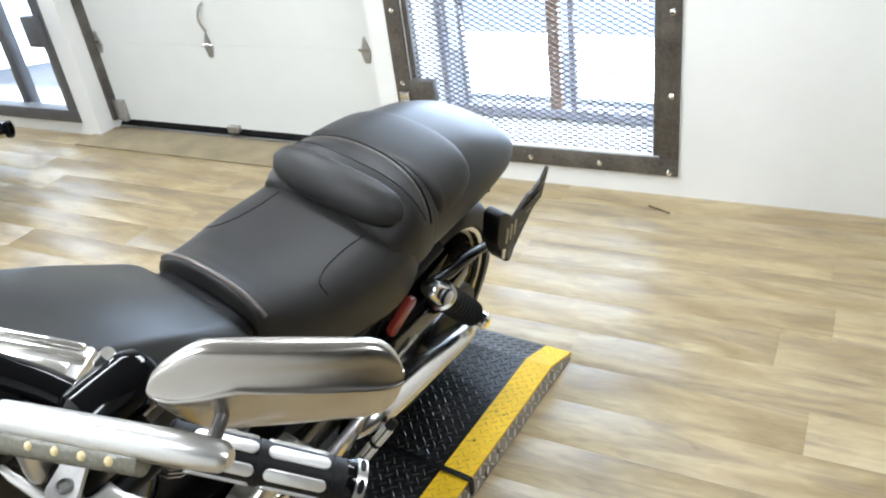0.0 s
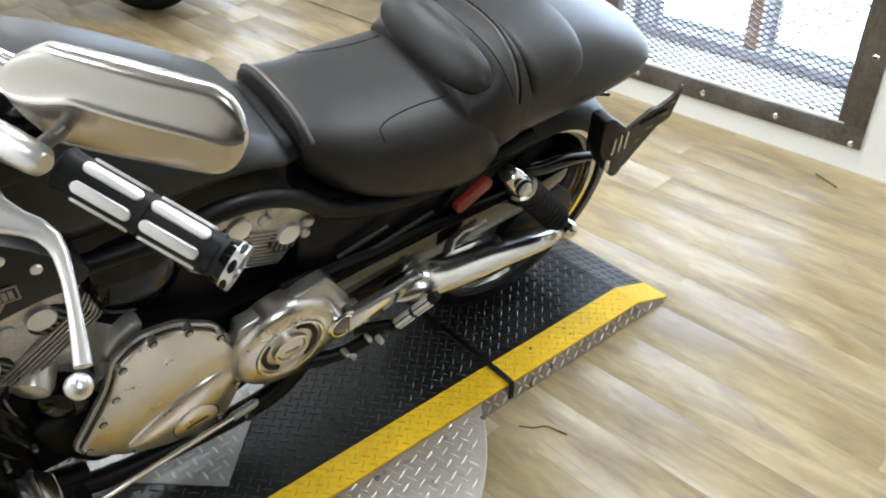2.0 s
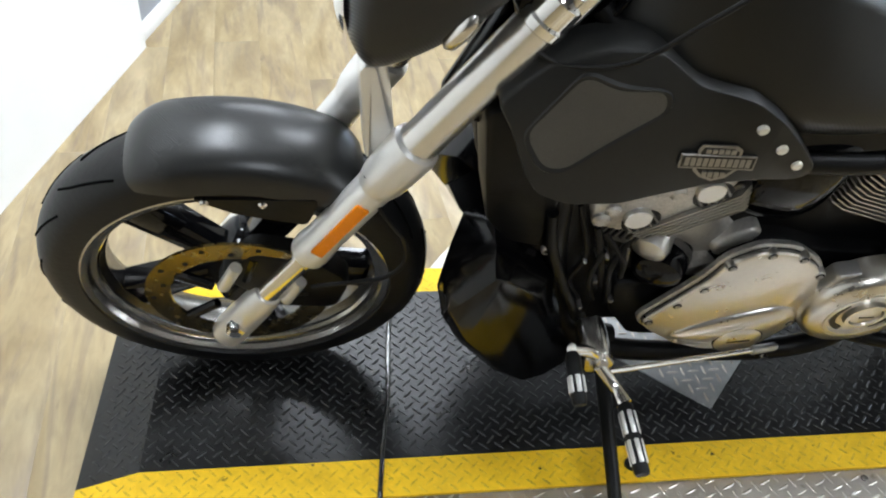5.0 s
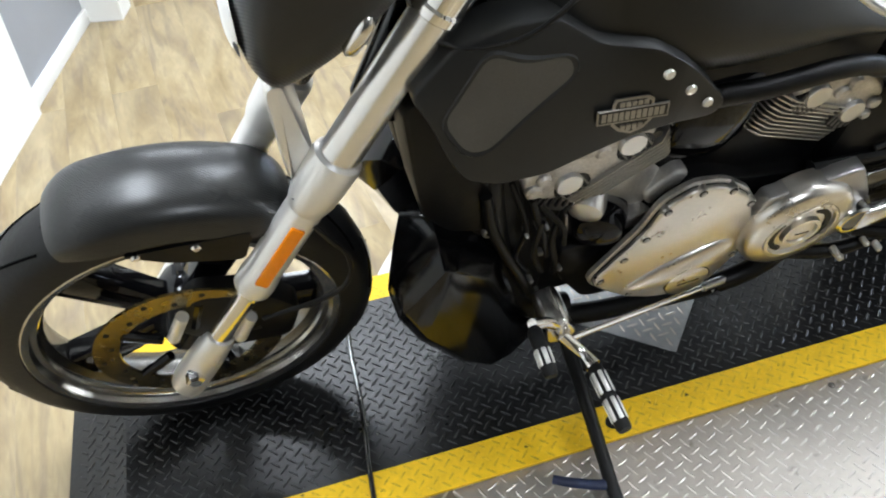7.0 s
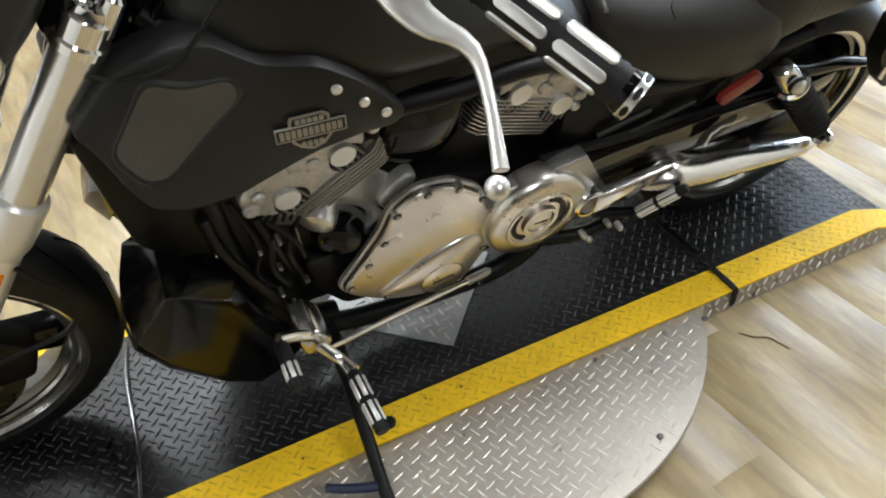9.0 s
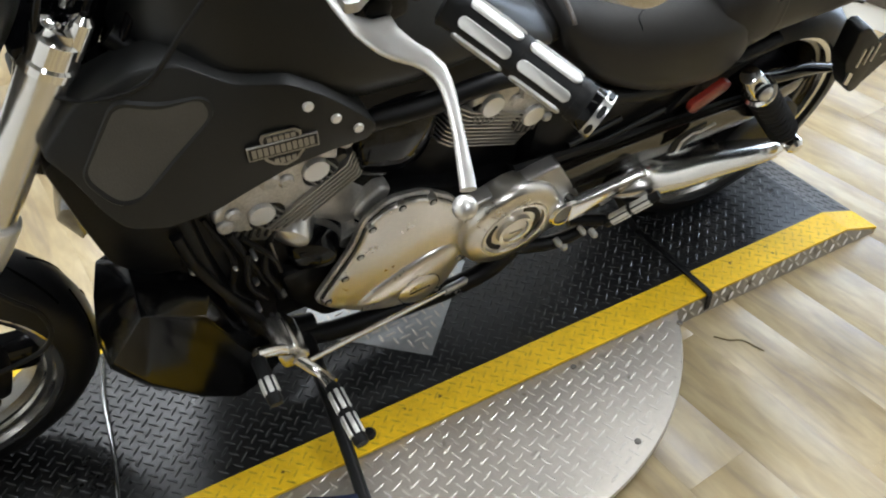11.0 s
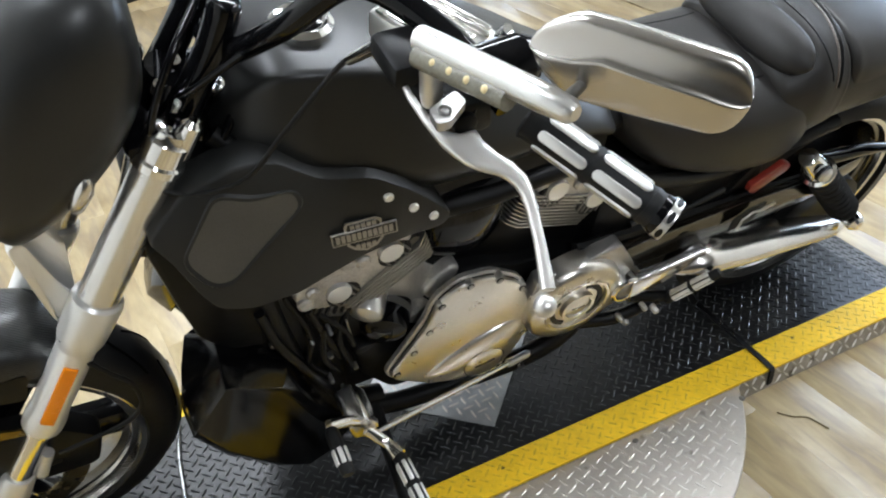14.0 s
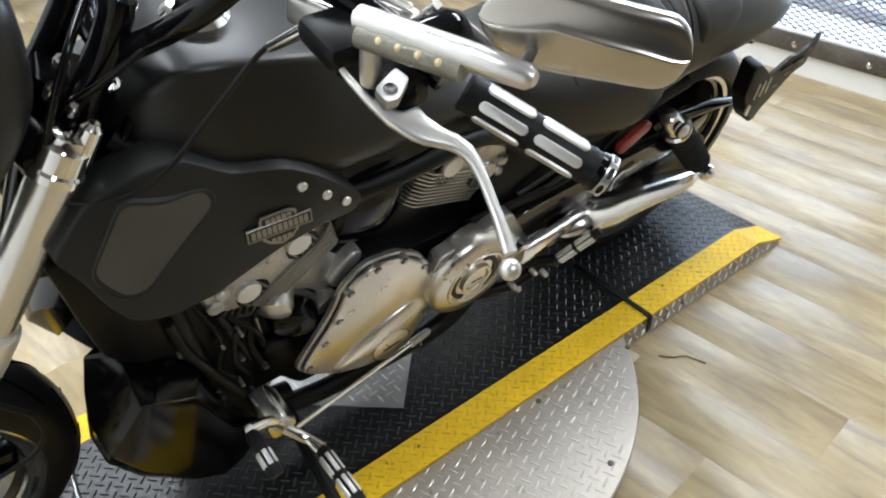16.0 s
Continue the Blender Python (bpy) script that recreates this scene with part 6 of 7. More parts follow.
for s in (-1, 1):
    flip = (lambda v: v) if s < 0 else mirror_y
    sh = holder("shock_absorber", Matrix(), "shock absorber with chrome cap", "")
    sh.parent = bike
    part("body", tube(bmesh.new(), [flip(shock_a + sd * (SL * t)) for t in (0.1, 0.12, 0.86, 0.9)], [0.026, 0.029, 0.026, 0.02], 24), M_DARK, sh)
    for k in range(9):
        c = shock_a + sd * (SL * (0.2 + 0.075 * k))
        bm = bmesh.new()
        part("coil", tube(bm, [flip(c - sd * 0.0045), flip(c), flip(c + sd * 0.0045)], [0.028, 0.0325, 0.028], 22), M_RUBBER, sh)
    part("cap", tube(bmesh.new(), [flip(shock_a + sd * x) for x in (-0.036, -0.034, -0.012, 0.012, 0.03, 0.034, 0.04)], [0.012, 0.019, 0.0225, 0.0235, 0.025, 0.034, 0.033], 28), M_CHROME, sh, "chrome shock cap")
    part("cap_bolt", disc((shock_a.x, s * 0.222, shock_a.z), [(0.014, -0.012), (0.0155, 0.002), (0.010, 0.007)], 20), M_SILVER, sh)
    part("cap_groove", disc((shock_a.x, s * 0.222, shock_a.z), [(0.0178, -0.008), (0.0178, -0.001), (0.0150, -0.001)], 20), M_DARK, sh, "dark groove round the bolt")
    part("lower_eye", disc((shock_b.x, s * 0.225, shock_b.z), [(0.02, -0.02), (0.02, 0.014), (0.012, 0.022)], 20), M_CHROME, sh, "chrome lower eye")

# seat
from mathutils.bvhtree import BVHTree


def seam(body, pts, r, name="seam", mat=M_DARK, lift=0.0, parent=None):
    """A stitched line laid on top of a body along (x, y) points."""
    tree = BVHTree.FromPolygons([v.co for v in body.data.vertices], [p.vertices for p in body.data.polygons])
    line = []
    for p in smooth_path([(x, y, 0) for x, y in pts], 8):
        hit = tree.ray_cast(Vector((p.x, p.y, 2)), Vector((0, 0, -1)))
        if hit[0] is not None:
            line.append(hit[0] + hit[1] * lift)
    return part(name, tube(bmesh.new(), line, r, 8), mat, body if parent is None else parent)


seat_st = [(1.094, 0.080, 0.765, 0.780, 0.796, 2, 2), (1.099, 0.106, 0.735, 0.770, 0.817, 2.1, 2.6), (1.112, 0.118, 0.705, 0.760, 0.822, 2.2, 2.8), (1.14, 0.131, 0.672, 0.740, 0.810, 2.3, 3.0), (1.19, 0.149, 0.632, 0.715, 0.795, 2.5, 3.2), (1.28, 0.167, 0.590, 0.70, 0.785, 2.7, 3.4), (1.38, 0.175, 0.565, 0.69, 0.782, 2.7, 3.6), (1.45, 0.174, 0.560, 0.69, 0.785, 2.6, 3.6), (1.49, 0.165, 0.575, 0.68, 0.775, 2.4, 3.2)]
seat = put("seat", loft(seat_st, 40, 5), M_VINYL, "black vinyl rider seat, scuffed and stitched")
for s in (-1, 1):
    seam(seat, [(1.235, s * 0.138), (1.238, s * 0.118), (1.27, s * 0.104), (1.33, s * 0.098), (1.39, s * 0.10)], 0.0015)
seam(seat, [(1.112, -0.110), (1.109, -0.08), (1.107, 0), (1.109, 0.08), (1.112, 0.110)], 0.0042, "front_piping", M_LIP)
# dark body fills the gap before the seat in place of its shade
put("seat_gap_shade", loft([(1.03, 0.08, 0.75, 0.775, 0.806, 2.2, 2.2), (1.055, 0.105, 0.73, 0.765, 0.802, 2.3, 2.3), (1.10, 0.10, 0.73, 0.76, 0.793, 2.3, 2.3)], 24, 3), M_DARK)
pil_st = [(1.398, 0.120, 0.735, 0.765, 0.785, 2.4, 2.2), (1.404, 0.148, 0.66, 0.75, 0.797, 2.5, 2.2), (1.42, 0.160, 0.60, 0.74, 0.810, 2.6, 2.3), (1.445, 0.168, 0.590, 0.735, 0.830, 2.7, 2.3), (1.475, 0.174, 0.590, 0.73, 0.850, 2.7, 2.4), (1.505, 0.174, 0.60, 0.72, 0.852, 2.6, 2.4), (1.525, 0.172, 0.61, 0.715, 0.851, 2.6, 2.4), (1.537, 0.171, 0.62, 0.715, 0.8485, 2.6, 2.4), (1.543, 0.164, 0.64, 0.715, 0.838, 2.5, 2.4)]
pil = put("pillion_seat", loft(pil_st, 40, 5), M_VINYL, "black vinyl stepped pillion seat with a crossing strap")
# plump bolster across the front of the pillion seat
rings = []
for k in range(25):
    u = -1 + 2 * k / 24
    shut = max(0.02, 1 - abs(u) ** 4.0) ** 0.5
    cx, cz = 1.4235 + 0.012 * u * u, 0.8195 - 0.008 * u * u
    rings.append([Vector((cx + 0.043 * shut * math.cos(a) * math.cos(0.80) - 0.026 * shut * math.sin(a) * math.sin(0.80), 0.150 * u, cz + 0.043 * shut * math.cos(a) * math.sin(0.80) + 0.026 * shut * math.sin(a) * math.cos(0.80))) for a in [2 * math.pi * n / 24 for n in range(24)]])
part("front_bolster", fix(skin(bmesh.new(), rings)), M_VINYL, pil, "plump stitched bolster")
seam(pil, [(1.490, -0.166), (1.482, -0.14), (1.478, -0.06), (1.477, 0), (1.478, 0.06), (1.484, 0.14)], 0.0016, "pad_seam", M_DARK)
tail_st = [(1.43, 0.14, 0.635, 0.70, 0.80, 2.4, 2.4), (1.47, 0.158, 0.62, 0.71, 0.838, 2.5, 2.4), (1.51, 0.166, 0.62, 0.715, 0.842, 2.5, 2.4), (1.57, 0.169, 0.625, 0.715, 0.841, 2.5, 2.4), (1.64, 0.170, 0.64, 0.715, 0.8365, 2.4, 2.4), (1.72, 0.169, 0.642, 0.715, 0.826, 2.4, 2.4), (1.80, 0.164, 0.645, 0.715, 0.810, 2.3, 2.3), (1.88, 0.152, 0.655, 0.71, 0.782, 2.3, 2.3), (1.94, 0.130, 0.665, 0.705, 0.757, 2.3, 2.2), (1.968, 0.098, 0.675, 0.70, 0.733, 2.2, 2.2), (1.98, 0.05, 0.685, 0.698, 0.715, 2, 2)]
tail = put("tail_cowl", loft(tail_st, 40, 5), M_TAIL, "satin black tail cowl")
part("pillion_pad", loft([(1.538, 0.10, 0.77, 0.79, 0.830, 2.4, 2.3), (1.545, 0.158, 0.75, 0.775, 0.842, 2.5, 2.4), (1.57, 0.166, 0.70, 0.76, 0.8445, 2.6, 2.5), (1.61, 0.166, 0.70, 0.755, 0.8425, 2.6, 2.5), (1.655, 0.162, 0.70, 0.755, 0.838, 2.6, 2.5), (1.69, 0.148, 0.71, 0.76, 0.832, 2.6, 2.4), (1.712, 0.110, 0.73, 0.765, 0.826, 2.5, 2.3), (1.722, 0.06, 0.75, 0.775, 0.819, 2.4, 2.2)], 40, 4), M_VINYL, tail, "flat padded vinyl pillion panel")
seam(pil, [(1.508, -0.169), (1.514, -0.15), (1.522, -0.12), (1.531, -0.06), (1.534, 0), (1.529, 0.06), (1.512, 0.15)], 0.0034, "strap_piping", M_DARK)
seam(pil, [(1.499, -0.1695), (1.505, -0.15), (1.513, -0.12), (1.522, -0.06), (1.525, 0), (1.520, 0.06), (1.503, 0.15)], 0.0022, "strap_edge", M_LIP)
put("rear_fender", arc_band(RA[0], RA[1], 0.345, 0.352, -60, 24, -0.135, 0.135, 28), M_DARK, "dark rear fender")
put("fender_strut", tube(bmesh.new(), [(1.58, -0.15, 0.545), (1.66, -0.15, 0.523), (1.75, -0.15, 0.512), (1.85, -0.15, 0.482)], [0.012, 0.015, 0.015, 0.010], 16, 4), M_GLOSS, "gloss black fender strut")
put("red_reflector", slab(bmesh.new(), rounded([(1.413, 0.530), (1.411, 0.550), (1.478, 0.588), (1.498, 0.577), (1.496, 0.560), (1.430, 0.521)], 0.006), -0.168, -0.155, 0.003), M_RED, "dull red side reflector")
# passenger peg
pp = holder("passenger_peg", Matrix(), "folding passenger peg", "")
pp.parent = bike
p, d, s, u, L = rubber_peg(pp, (1.252, -0.212, 0.318), (1.327, -0.247, 0.417), 0.0105)
inlays(pp, (1.252, -0.212, 0.318), d, s, u, L, 0.0105, (0.3, 0.68))
part("peg_bracket", tube(bmesh.new(), [(1.18, -0.18, 0.33), (1.255, -0.205, 0.322)], 0.012, 12), M_DARK, pp)
for a, b in (((1.16, -0.135, 0.515), (1.265, -0.14, 0.548)), ((1.235, -0.135, 0.49), (1.375, -0.14, 0.53))):
    put("side_rod", tube(bmesh.new(), [a, b], 0.006, 12), M_BLACK, "dull black rod under the seat")
tab = put("guard_tab", slab(bmesh.new(), rounded([(1.385, 0.44), (1.388, 0.478), (1.41, 0.492), (1.462, 0.503), (1.455, 0.472), (1.43, 0.45)], 0.006), -0.184, -0.180, 0.001), M_DARK, "small dark guard tab")
part("tab_edge", tube(bmesh.new(), [(1.408, -0.185, 0.440), (1.409, -0.185, 0.469), (1.431, -0.185, 0.484), (1.45, -0.185, 0.481), (1.485, -0.185, 0.489)], 0.0028, 8), M_SILVER, tab, "thin bright edge")
for x, y, z, r in ((1.17, -0.203, 0.274, 0.008), (1.155, -0.20, 0.29, 0.007), (1.219, -0.223, 0.315, 0.007), (1.20, -0.21, 0.318, 0.006)):
    put("mount_bolt", disc((x, y, z), [(r, -0.012), (r, 0.004), (r * 0.6, 0.008)], 12), M_CAST, "small dull bolt")
put("peg_mount", tube(bmesh.new(), [(1.08, -0.16, 0.27), (1.16, -0.185, 0.275), (1.24, -0.20, 0.315)], [0.016, 0.015, 0.012], 12, 4), M_DARK, "black peg mount")
# licence bracket, left of the rear wheel
lb = holder("plate_bracket", Matrix(), "black side-mounted plate bracket without a plate", "")
lb.parent = bike
part("bracket_arm", slab(bmesh.new(), rounded([(1.735, 0.668), (1.765, 0.665), (1.832, 0.612), (1.852, 0.560), (1.872, 0.486), (1.862, 0.466), (1.845, 0.466), (1.805, 0.51), (1.755, 0.58)], 0.012), -0.215, -0.175, 0.006), M_DARK, lb)
for k in range(3):
    part("bracket_rib", slab(bmesh.new(), [(1.799 + 0.019 * k, 0.556 + 0.002 * k), (1.805 + 0.019 * k, 0.552 + 0.002 * k), (1.796 + 0.019 * k, 0.602 + 0.002 * k), (1.790 + 0.019 * k, 0.606 + 0.002 * k)], -0.2175, -0.214), M_SILVER, lb, "pale slot")
part("bracket_tab", slab(bmesh.new(), [(1.795, 0.512), (1.812, 0.502), (1.806, 0.535), (1.789, 0.545)], -0.2175, -0.214), M_SILVER, lb, "pale tab")
pf = part("plate_frame", slab(bmesh.new(), rounded([(1.835, 0.598), (1.905, 0.633), (1.930, 0.628), (1.972, 0.642), (1.990, 0.668), (1.998, 0.665), (1.996, 0.578), (1.955, 0.566), (1.885, 0.478), (1.855, 0.500)], 0.004, 3), -0.207, -0.200), M_BLACK, lb)
for x, z, w, h in ((1.965, 0.600, 0.010, 0.004), (1.978, 0.628, 0.007, 0.004), (1.925, 0.578, 0.012, 0.0035), (1.895, 0.552, 0.010, 0.0035)):
    part("frame_slot", boxed((x - w, -0.2082, z - h), (x + w, -0.207, z + h)), M_CAST_DARK, pf)
for x, z in ((1.90, 0.605), (1.945, 0.610)):
    part("frame_rib", boxed((x - 0.02, -0.211, z - 0.004), (x + 0.02, -0.2065, z + 0.004), 0.001), M_DARK, pf)

# ---- tie-down strap over the platform edge, and the cable at the front ----
M_CABLE = material("glossy_cable_jacket", (0.012, 0.012, 0.012), 0.14, tone=0.2, bump=0.0, spec=1.0, coat=1.0, rough_var=0.04)
strap = bmesh.new()
def ribbon(bm, pts, w, t):
    """A flat band along points, lying flat."""
    rings = []
    P3 = [Vector(p) for p in pts]
    for i, p in enumerate(P3):
        d = (P3[min(i + 1, len(P3) - 1)] - P3[max(i - 1, 0)]).normalized()
        s = Vector((1, 0, 0)) - d * d.x
        s.normalize()
        n = d.cross(s)
        rings.append([p + s * w / 2 - n * t / 2, p + s * w / 2 + n * t / 2, p - s * w / 2 + n * t / 2, p - s * w / 2 - n * t / 2])
    return fix(skin(bm, rings))


thing("tie_strap", ribbon(strap, [(-0.19, 0.15, 0.33), (-0.10, 0.20, 0.20), (-0.02, 0.24, 0.085), (0.004, 0.255, 0.058), (0.006, 0.15, 0.0555), (0.004, 0.03, 0.0555), (0.003, -0.002, 0.0545), (0.002, -0.006, 0.05), (0.001, -0.006, 0.012), (0.001, -0.004, 0.003)], 0.014, 0.003), M_RUBBER, "flat black strap laid over the yellow platform edge", "strap")
thing("cable", tube(bmesh.new(), [(-1.238, 0.50, 0.056), (-1.256, 0.39, 0.056), (-1.268, 0.22, 0.056), (-1.286, 0.08, 0.056), (-1.294, 0.004, 0.056), (-1.295, -0.008, 0.045), (-1.296, -0.01, 0.006)], 0.0052, 14, 4), M_CABLE, "glossy black cable across the tread plate", "cable")
thing("rubber_bumper", lathe(bmesh.new(), [(0.014, 0.0), (0.014, 0.006), (0.010, 0.010)], pose(-0.825, 0.035, TOP), 18), M_RUBBER, "small black rubber stop on the yellow edge", "bumper")
# debris on the floor
leafm = material("dry_leaf", (0.12, 0.09, 0.04), 0.8)
thing("twig", tube(bmesh.new(), [(1.44, 0.0, 0.003), (1.455, 0.05, 0.006), (1.47, 0.09, 0.004)], 0.003, 6, 3), leafm, "dry twig lying on the floor by the wall", "twig")
thing("cord", tube(bmesh.new(), [(-0.04, -0.075, 0.002), (-0.02, -0.10, 0.002), (0.005, -0.115, 0.002), (0.015, -0.14, 0.002), (0.022, -0.162, 0.002)], 0.0016, 6, 5), leafm, "thin dark thread lying on the floor", "thread")

# ---- second motorcycle, far side of the room ----
tour = holder("motorcycle", pose(0.558, 3.269, 0, 0, 0, -48.8), "dark blue touring motorcycle with hard bags and chrome exhausts", "motorcycle")


def tp(name, bm, mat, label="", parent=None):
    return part(name, bm, mat, tour if parent is None else parent, label)


def plain_wheel(cx, name):
    w = holder(name, Matrix(), "black spoked wheel", "")
    w.parent = tour
    prof = []
    for n in range(13):
        a = math.pi * n / 12
        prof.append((0.32 - 0.09 * (1 - math.sin(a) ** 0.6), 0.075 * math.cos(a)))
    prof = [(0.22, 0.06)] + prof + [(0.22, -0.06)]
    part("tyre", lathe(bmesh.new(), prof, pose(cx, 0, 0.32, 90), 48, True), M_RUBBER, w)
    part("rim", lathe(bmesh.new(), [(0.225, 0.06), (0.205, 0.05), (0.205, -0.05), (0.225, -0.06)], pose(cx, 0, 0.32, 90), 48, True), M_CHROME, w)
    for n in range(7):
        a = 2 * math.pi * n / 7
        part("spoke", tube(bmesh.new(), [(cx, 0, 0.32), (cx + 0.21 * math.cos(a), 0, 0.32 + 0.21 * math.sin(a))], 0.016, 8), M_CHROME, w)


plain_wheel(-0.05, "rear_wheel")
plain_wheel(-1.62, "front_wheel")
tp("rear_fender", loft([(-0.36, 0.06, 0.50, 0.60, 0.66, 2.2, 2.2), (-0.15, 0.10, 0.50, 0.66, 0.76, 2.4, 2.4), (0.1, 0.11, 0.42, 0.62, 0.75, 2.4, 2.4), (0.3, 0.10, 0.36, 0.50, 0.64, 2.4, 2.4), (0.36, 0.06, 0.36, 0.44, 0.52, 2, 2)], 24, 4), M_NAVY, "dark blue rear fender").location = (-0.17, 0, -0.06)
for s in (-1, 1):
    bag = tp("saddlebag", loft([(-0.32, 0.09, 0.38, 0.52, 0.64, 3, 3), (-0.25, 0.105, 0.33, 0.52, 0.70, 3.2, 3), (0.10, 0.115, 0.30, 0.50, 0.69, 3.2, 3), (0.33, 0.11, 0.29, 0.48, 0.65, 3.2, 3), (0.40, 0.07, 0.34, 0.46, 0.58, 2.6, 2.6)], 28, 4), M_NAVY, "dark blue hard saddlebag")
    bag.location = (-0.17, s * 0.235, -0.09)
    ex = tp("exhaust_pipe", tube(bmesh.new(), [(-0.75, s * 0.22, 0.27), (-0.55, s * 0.25, 0.20), (0.20, s * 0.238, 0.185), (0.26, s * 0.238, 0.185)], [0.026, 0.036, 0.038, 0.042], 24), M_CHROME, "chrome exhaust pipe")
    part("exhaust_tip", lathe(bmesh.new(), [(0.043, 0.0), (0.044, 0.02), (0.037, 0.022), (0.034, -0.04)], pose(0.26, s * 0.238, 0.185, 0, 90, 0), 28), M_DARK, ex)
tp("gearbox", slab(bmesh.new(), rounded([(-0.62, 0.17), (-0.36, 0.19), (-0.32, 0.36), (-0.40, 0.52), (-0.60, 0.56)], 0.05), -0.17, 0.17, 0.02), M_GLOSS, "gloss black gearbox")
tp("primary_cover", slab(bmesh.new(), rounded([(-0.95, 0.24), (-0.55, 0.22), (-0.46, 0.30), (-0.52, 0.40), (-0.95, 0.42)], 0.06), -0.215, -0.165, 0.014), M_CHROME, "chrome primary cover")
tp("crankcase", slab(bmesh.new(), rounded([(-1.05, 0.25), (-0.55, 0.25), (-0.5, 0.42), (-0.7, 0.55), (-1.05, 0.5)], 0.06), -0.16, 0.16, 0.02), M_CHROME, "chrome engine cases")
for cx, lean in ((-0.95, -22), (-0.72, 22)):
    for n in range(6):
        bm = boxed((-0.08, -0.11, 0.02 * n), (0.08, 0.11, 0.02 * n + 0.008), 0.002)
        bmesh.ops.transform(bm, matrix=pose(cx, 0, 0.52, 0, lean, 0), verts=bm.verts)
        tp("cooling_fin", bm, M_CAST)
tp("tank", loft([(-1.15, 0.06, 0.72, 0.80, 0.88, 2.3, 2.3), (-1.0, 0.15, 0.68, 0.80, 0.93, 2.4, 2.4), (-0.75, 0.16, 0.70, 0.80, 0.90, 2.4, 2.4), (-0.5, 0.07, 0.70, 0.75, 0.80, 2.2, 2.2)], 24, 4), M_NAVY, "dark blue fuel tank")
tp("seat", loft([(-0.62, 0.09, 0.66, 0.71, 0.75, 2.4, 2.4), (-0.35, 0.16, 0.64, 0.70, 0.75, 2.6, 2.4), (0.0, 0.15, 0.70, 0.77, 0.83, 2.6, 2.4), (0.22, 0.10, 0.72, 0.78, 0.83, 2.3, 2.3)], 24, 4), M_VINYL, "black vinyl seat")
for s in (-1, 1):
    tp("fork_leg", tube(bmesh.new(), [(-1.62, s * 0.11, 0.32), (-1.27, s * 0.11, 0.98)], 0.028, 16), M_CHROME)
tp("front_fender", arc_band(-1.62, 0.32, 0.345, 0.352, -60, 75, -0.09, 0.09, 24), M_NAVY)
tp("fairing", loft([(-1.62, 0.05, 0.95, 1.02, 1.10, 2, 2), (-1.5, 0.24, 0.90, 1.04, 1.20, 2.6, 2.6), (-1.3, 0.30, 0.90, 1.05, 1.2, 2.6, 2.6), (-1.22, 0.2, 0.95, 1.05, 1.15, 2.2, 2.2)], 24, 4), M_NAVY, "dark blue fairing")
tp("side_stand", tube(bmesh.new(), [(-0.80, -0.16, 0.22), (-0.92, -0.34, 0.015)], 0.013, 10), M_CHROME)
tp("floorboard", boxed((-1.05, -0.36, 0.26), (-0.75, -0.22, 0.285), 0.006), M_CHROME)
tp("crash_bar", tube(bmesh.new(), [(-1.2, -0.1, 0.25), (-1.22, -0.34, 0.35), (-1.2, -0.34, 0.55), (-1.15, -0.1, 0.62)], 0.016, 10, 4), M_CHROME)
tp("fender_trim", tube(bmesh.new(), [(-0.70, -0.22, 0.30), (-0.5, -0.25, 0.42), (-0.46, -0.22, 0.50)], 0.012, 10, 3), M_CHROME)
bar = tp("light_bar", tube(bmesh.new(), [(0.36, -0.14, 0.56), (0.375, -0.06, 0.57), (0.375, 0.06, 0.57), (0.36, 0.14, 0.56)], 0.02, 14, 4), M_CHROME, "chrome rear light bar with red lenses")
for y in (-0.15, 0.15):
    part("red_lens", lathe(bmesh.new(), [(0.034, -0.02), (0.036, 0.0), (0.03, 0.02), (0.015, 0.028)], pose(0.375, y, 0.56, 0, 90, 0), 24), M_RED, bar, "round red lens")
bar.location = (-0.20, 0, -0.15)
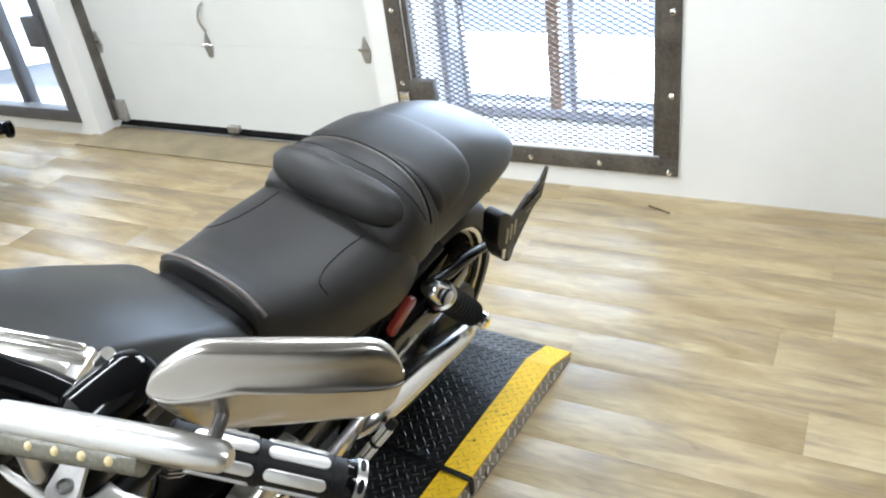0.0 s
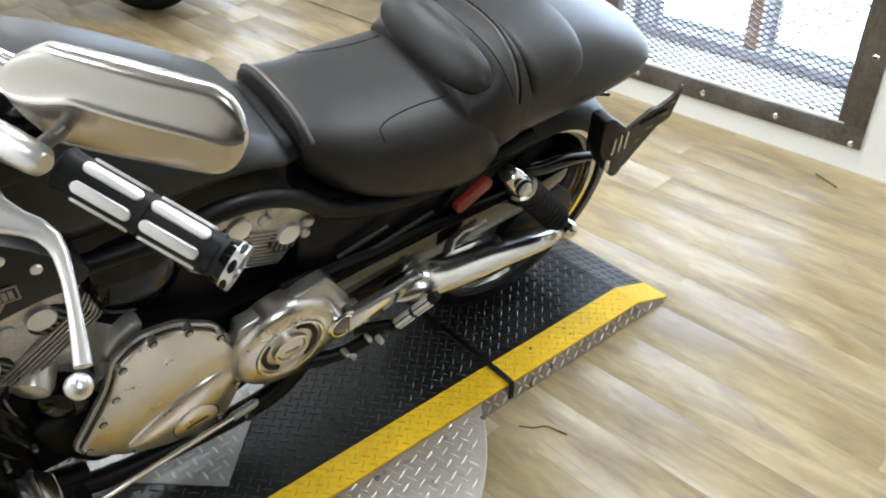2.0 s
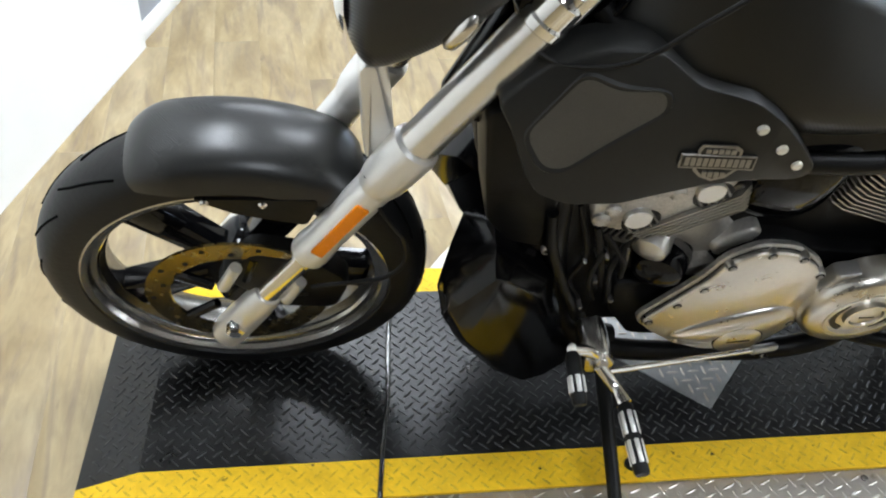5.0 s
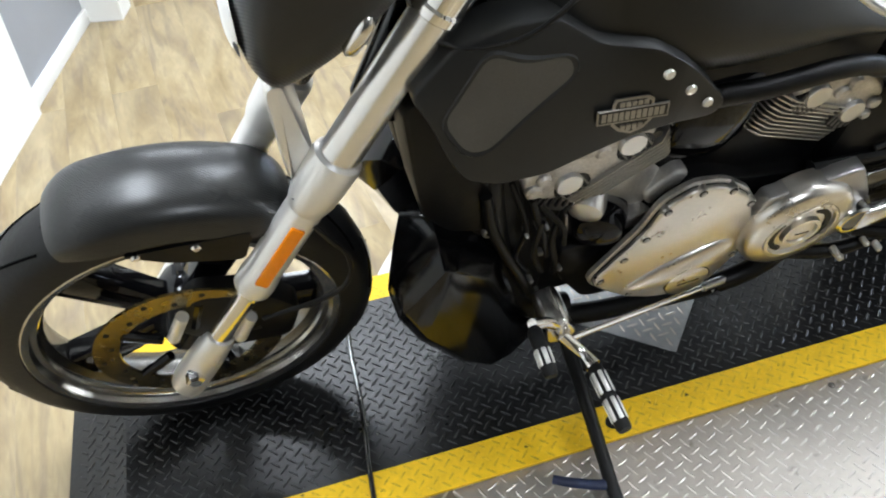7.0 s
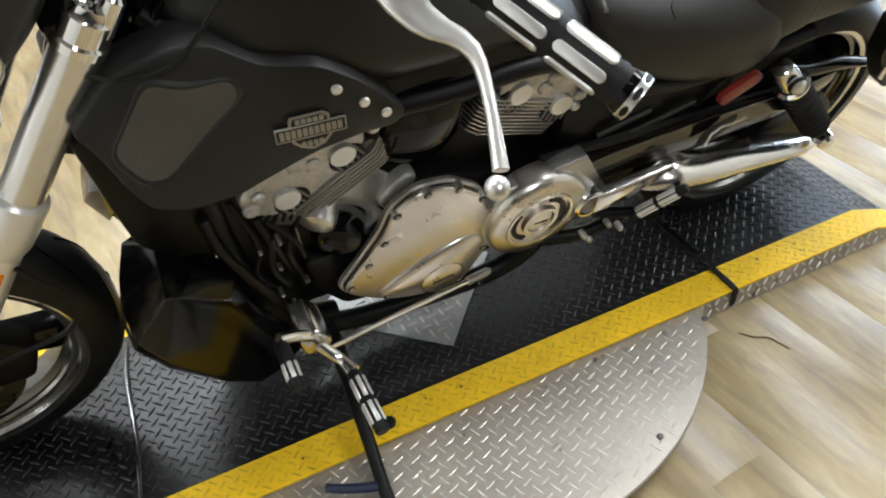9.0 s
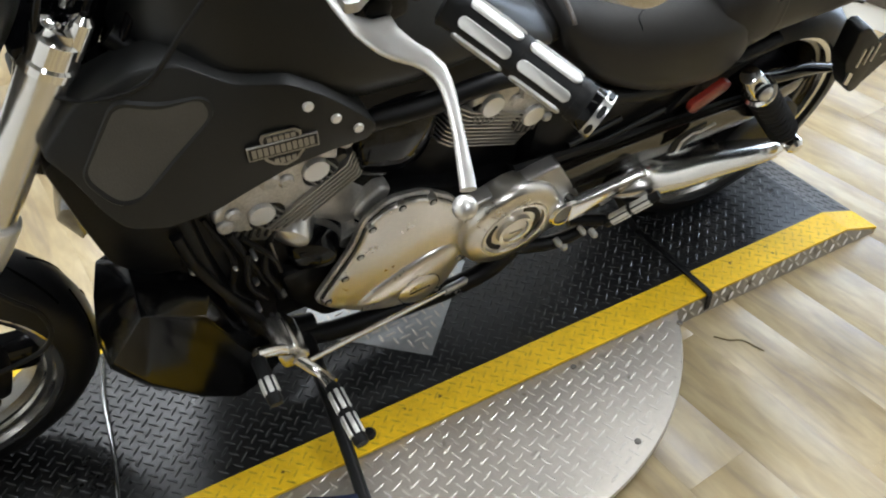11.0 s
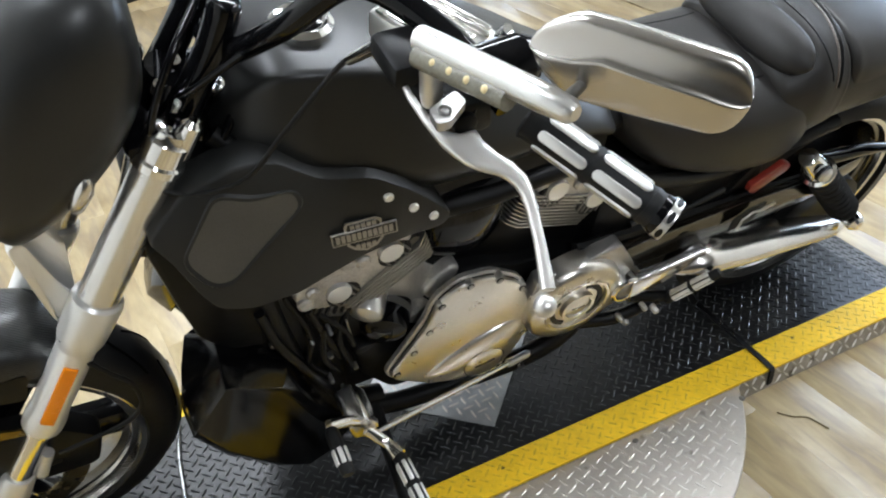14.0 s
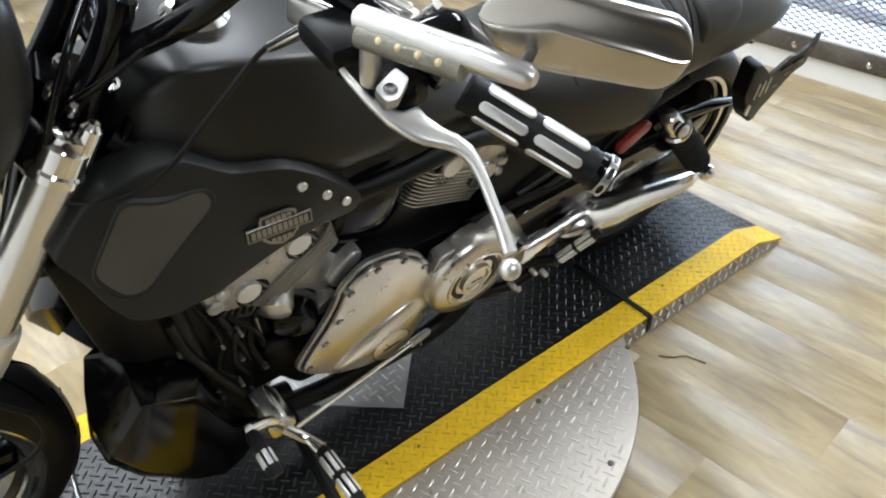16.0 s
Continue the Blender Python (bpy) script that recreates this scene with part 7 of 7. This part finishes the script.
part("tail_lamp", boxed((0.36, -0.05, 0.50), (0.40, 0.05, 0.545), 0.012), M_CHROME, bar)
tp("plate_holder", boxed((0.385, -0.09, 0.36), (0.395, 0.09, 0.47), 0.004), M_DARK, "dark empty plate holder").location = (-0.20, 0, -0.10)
# low platform with yellow edges at the far end of the room
fp = holder("display_platform", pose(-1.2, 4.05, 0, 0, 0, 20), "low dark platform with worn yellow edges, far off", "platform")
part("deck", boxed((-0.6, -0.3, 0.0), (0.4, 0.3, 0.05), 0.004), M_BLACK_PLATE, fp)
for y0 in (-0.304, 0.224):
    part("edge_strip", boxed((-0.6, y0, 0.03), (0.4, y0 + 0.08, 0.054), 0.003), M_YELLOW, fp)

# ---- floor planks ----
PL, PW = 1.22, 0.152
bm = box(bmesh.new(), (-PW / 2 + 0.0001, -PL / 2 + 0.0001, -0.006), (PW / 2 - 0.0001, PL / 2 - 0.0001, 0), None, 0.0003)
plank_mesh = mesh_of("plank", bm, M_PLANK)
rnd = random.Random(5)
far_verts, far_faces = [], []
for i in range(57):
    shift_y = rnd.random() * PL
    x = 0.1 - i * PW
    for j in range(-6, 7):
        y = -2.3 + shift_y + j * PL
        if i < 31 and -2.4 <= y <= 5.3:
            ob = new("plank", plank_mesh)
            ob.parent = floor
            ob.matrix_basis = pose(x, y, 0)
        elif y - PL / 2 > -8.6 and y + PL / 2 < 5.2:
            k = len(far_verts)
            hw, hl = PW / 2 - 0.0002, PL / 2 - 0.0002
            far_verts += [(x + sx * hw, y + sy * hl, z) for z in (-0.005, 0.0) for sx, sy in ((-1, -1), (1, -1), (1, 1), (-1, 1))]
            far_faces += [(k + 4, k + 5, k + 6, k + 7)] + [(k + a, k + (a + 1) % 4, k + 4 + (a + 1) % 4, k + 4 + a) for a in range(4)]
# the stretches of floor away from the display, as one sheet of planks
far_mesh = bpy.data.meshes.new("plank_field")
far_mesh.from_pydata(far_verts, [], far_faces)
far_mesh.materials.append(M_PLANK_FAR)
far_floor = new("plank_field", far_mesh)
far_floor.parent = floor
far_floor["kind"] = "stuff"
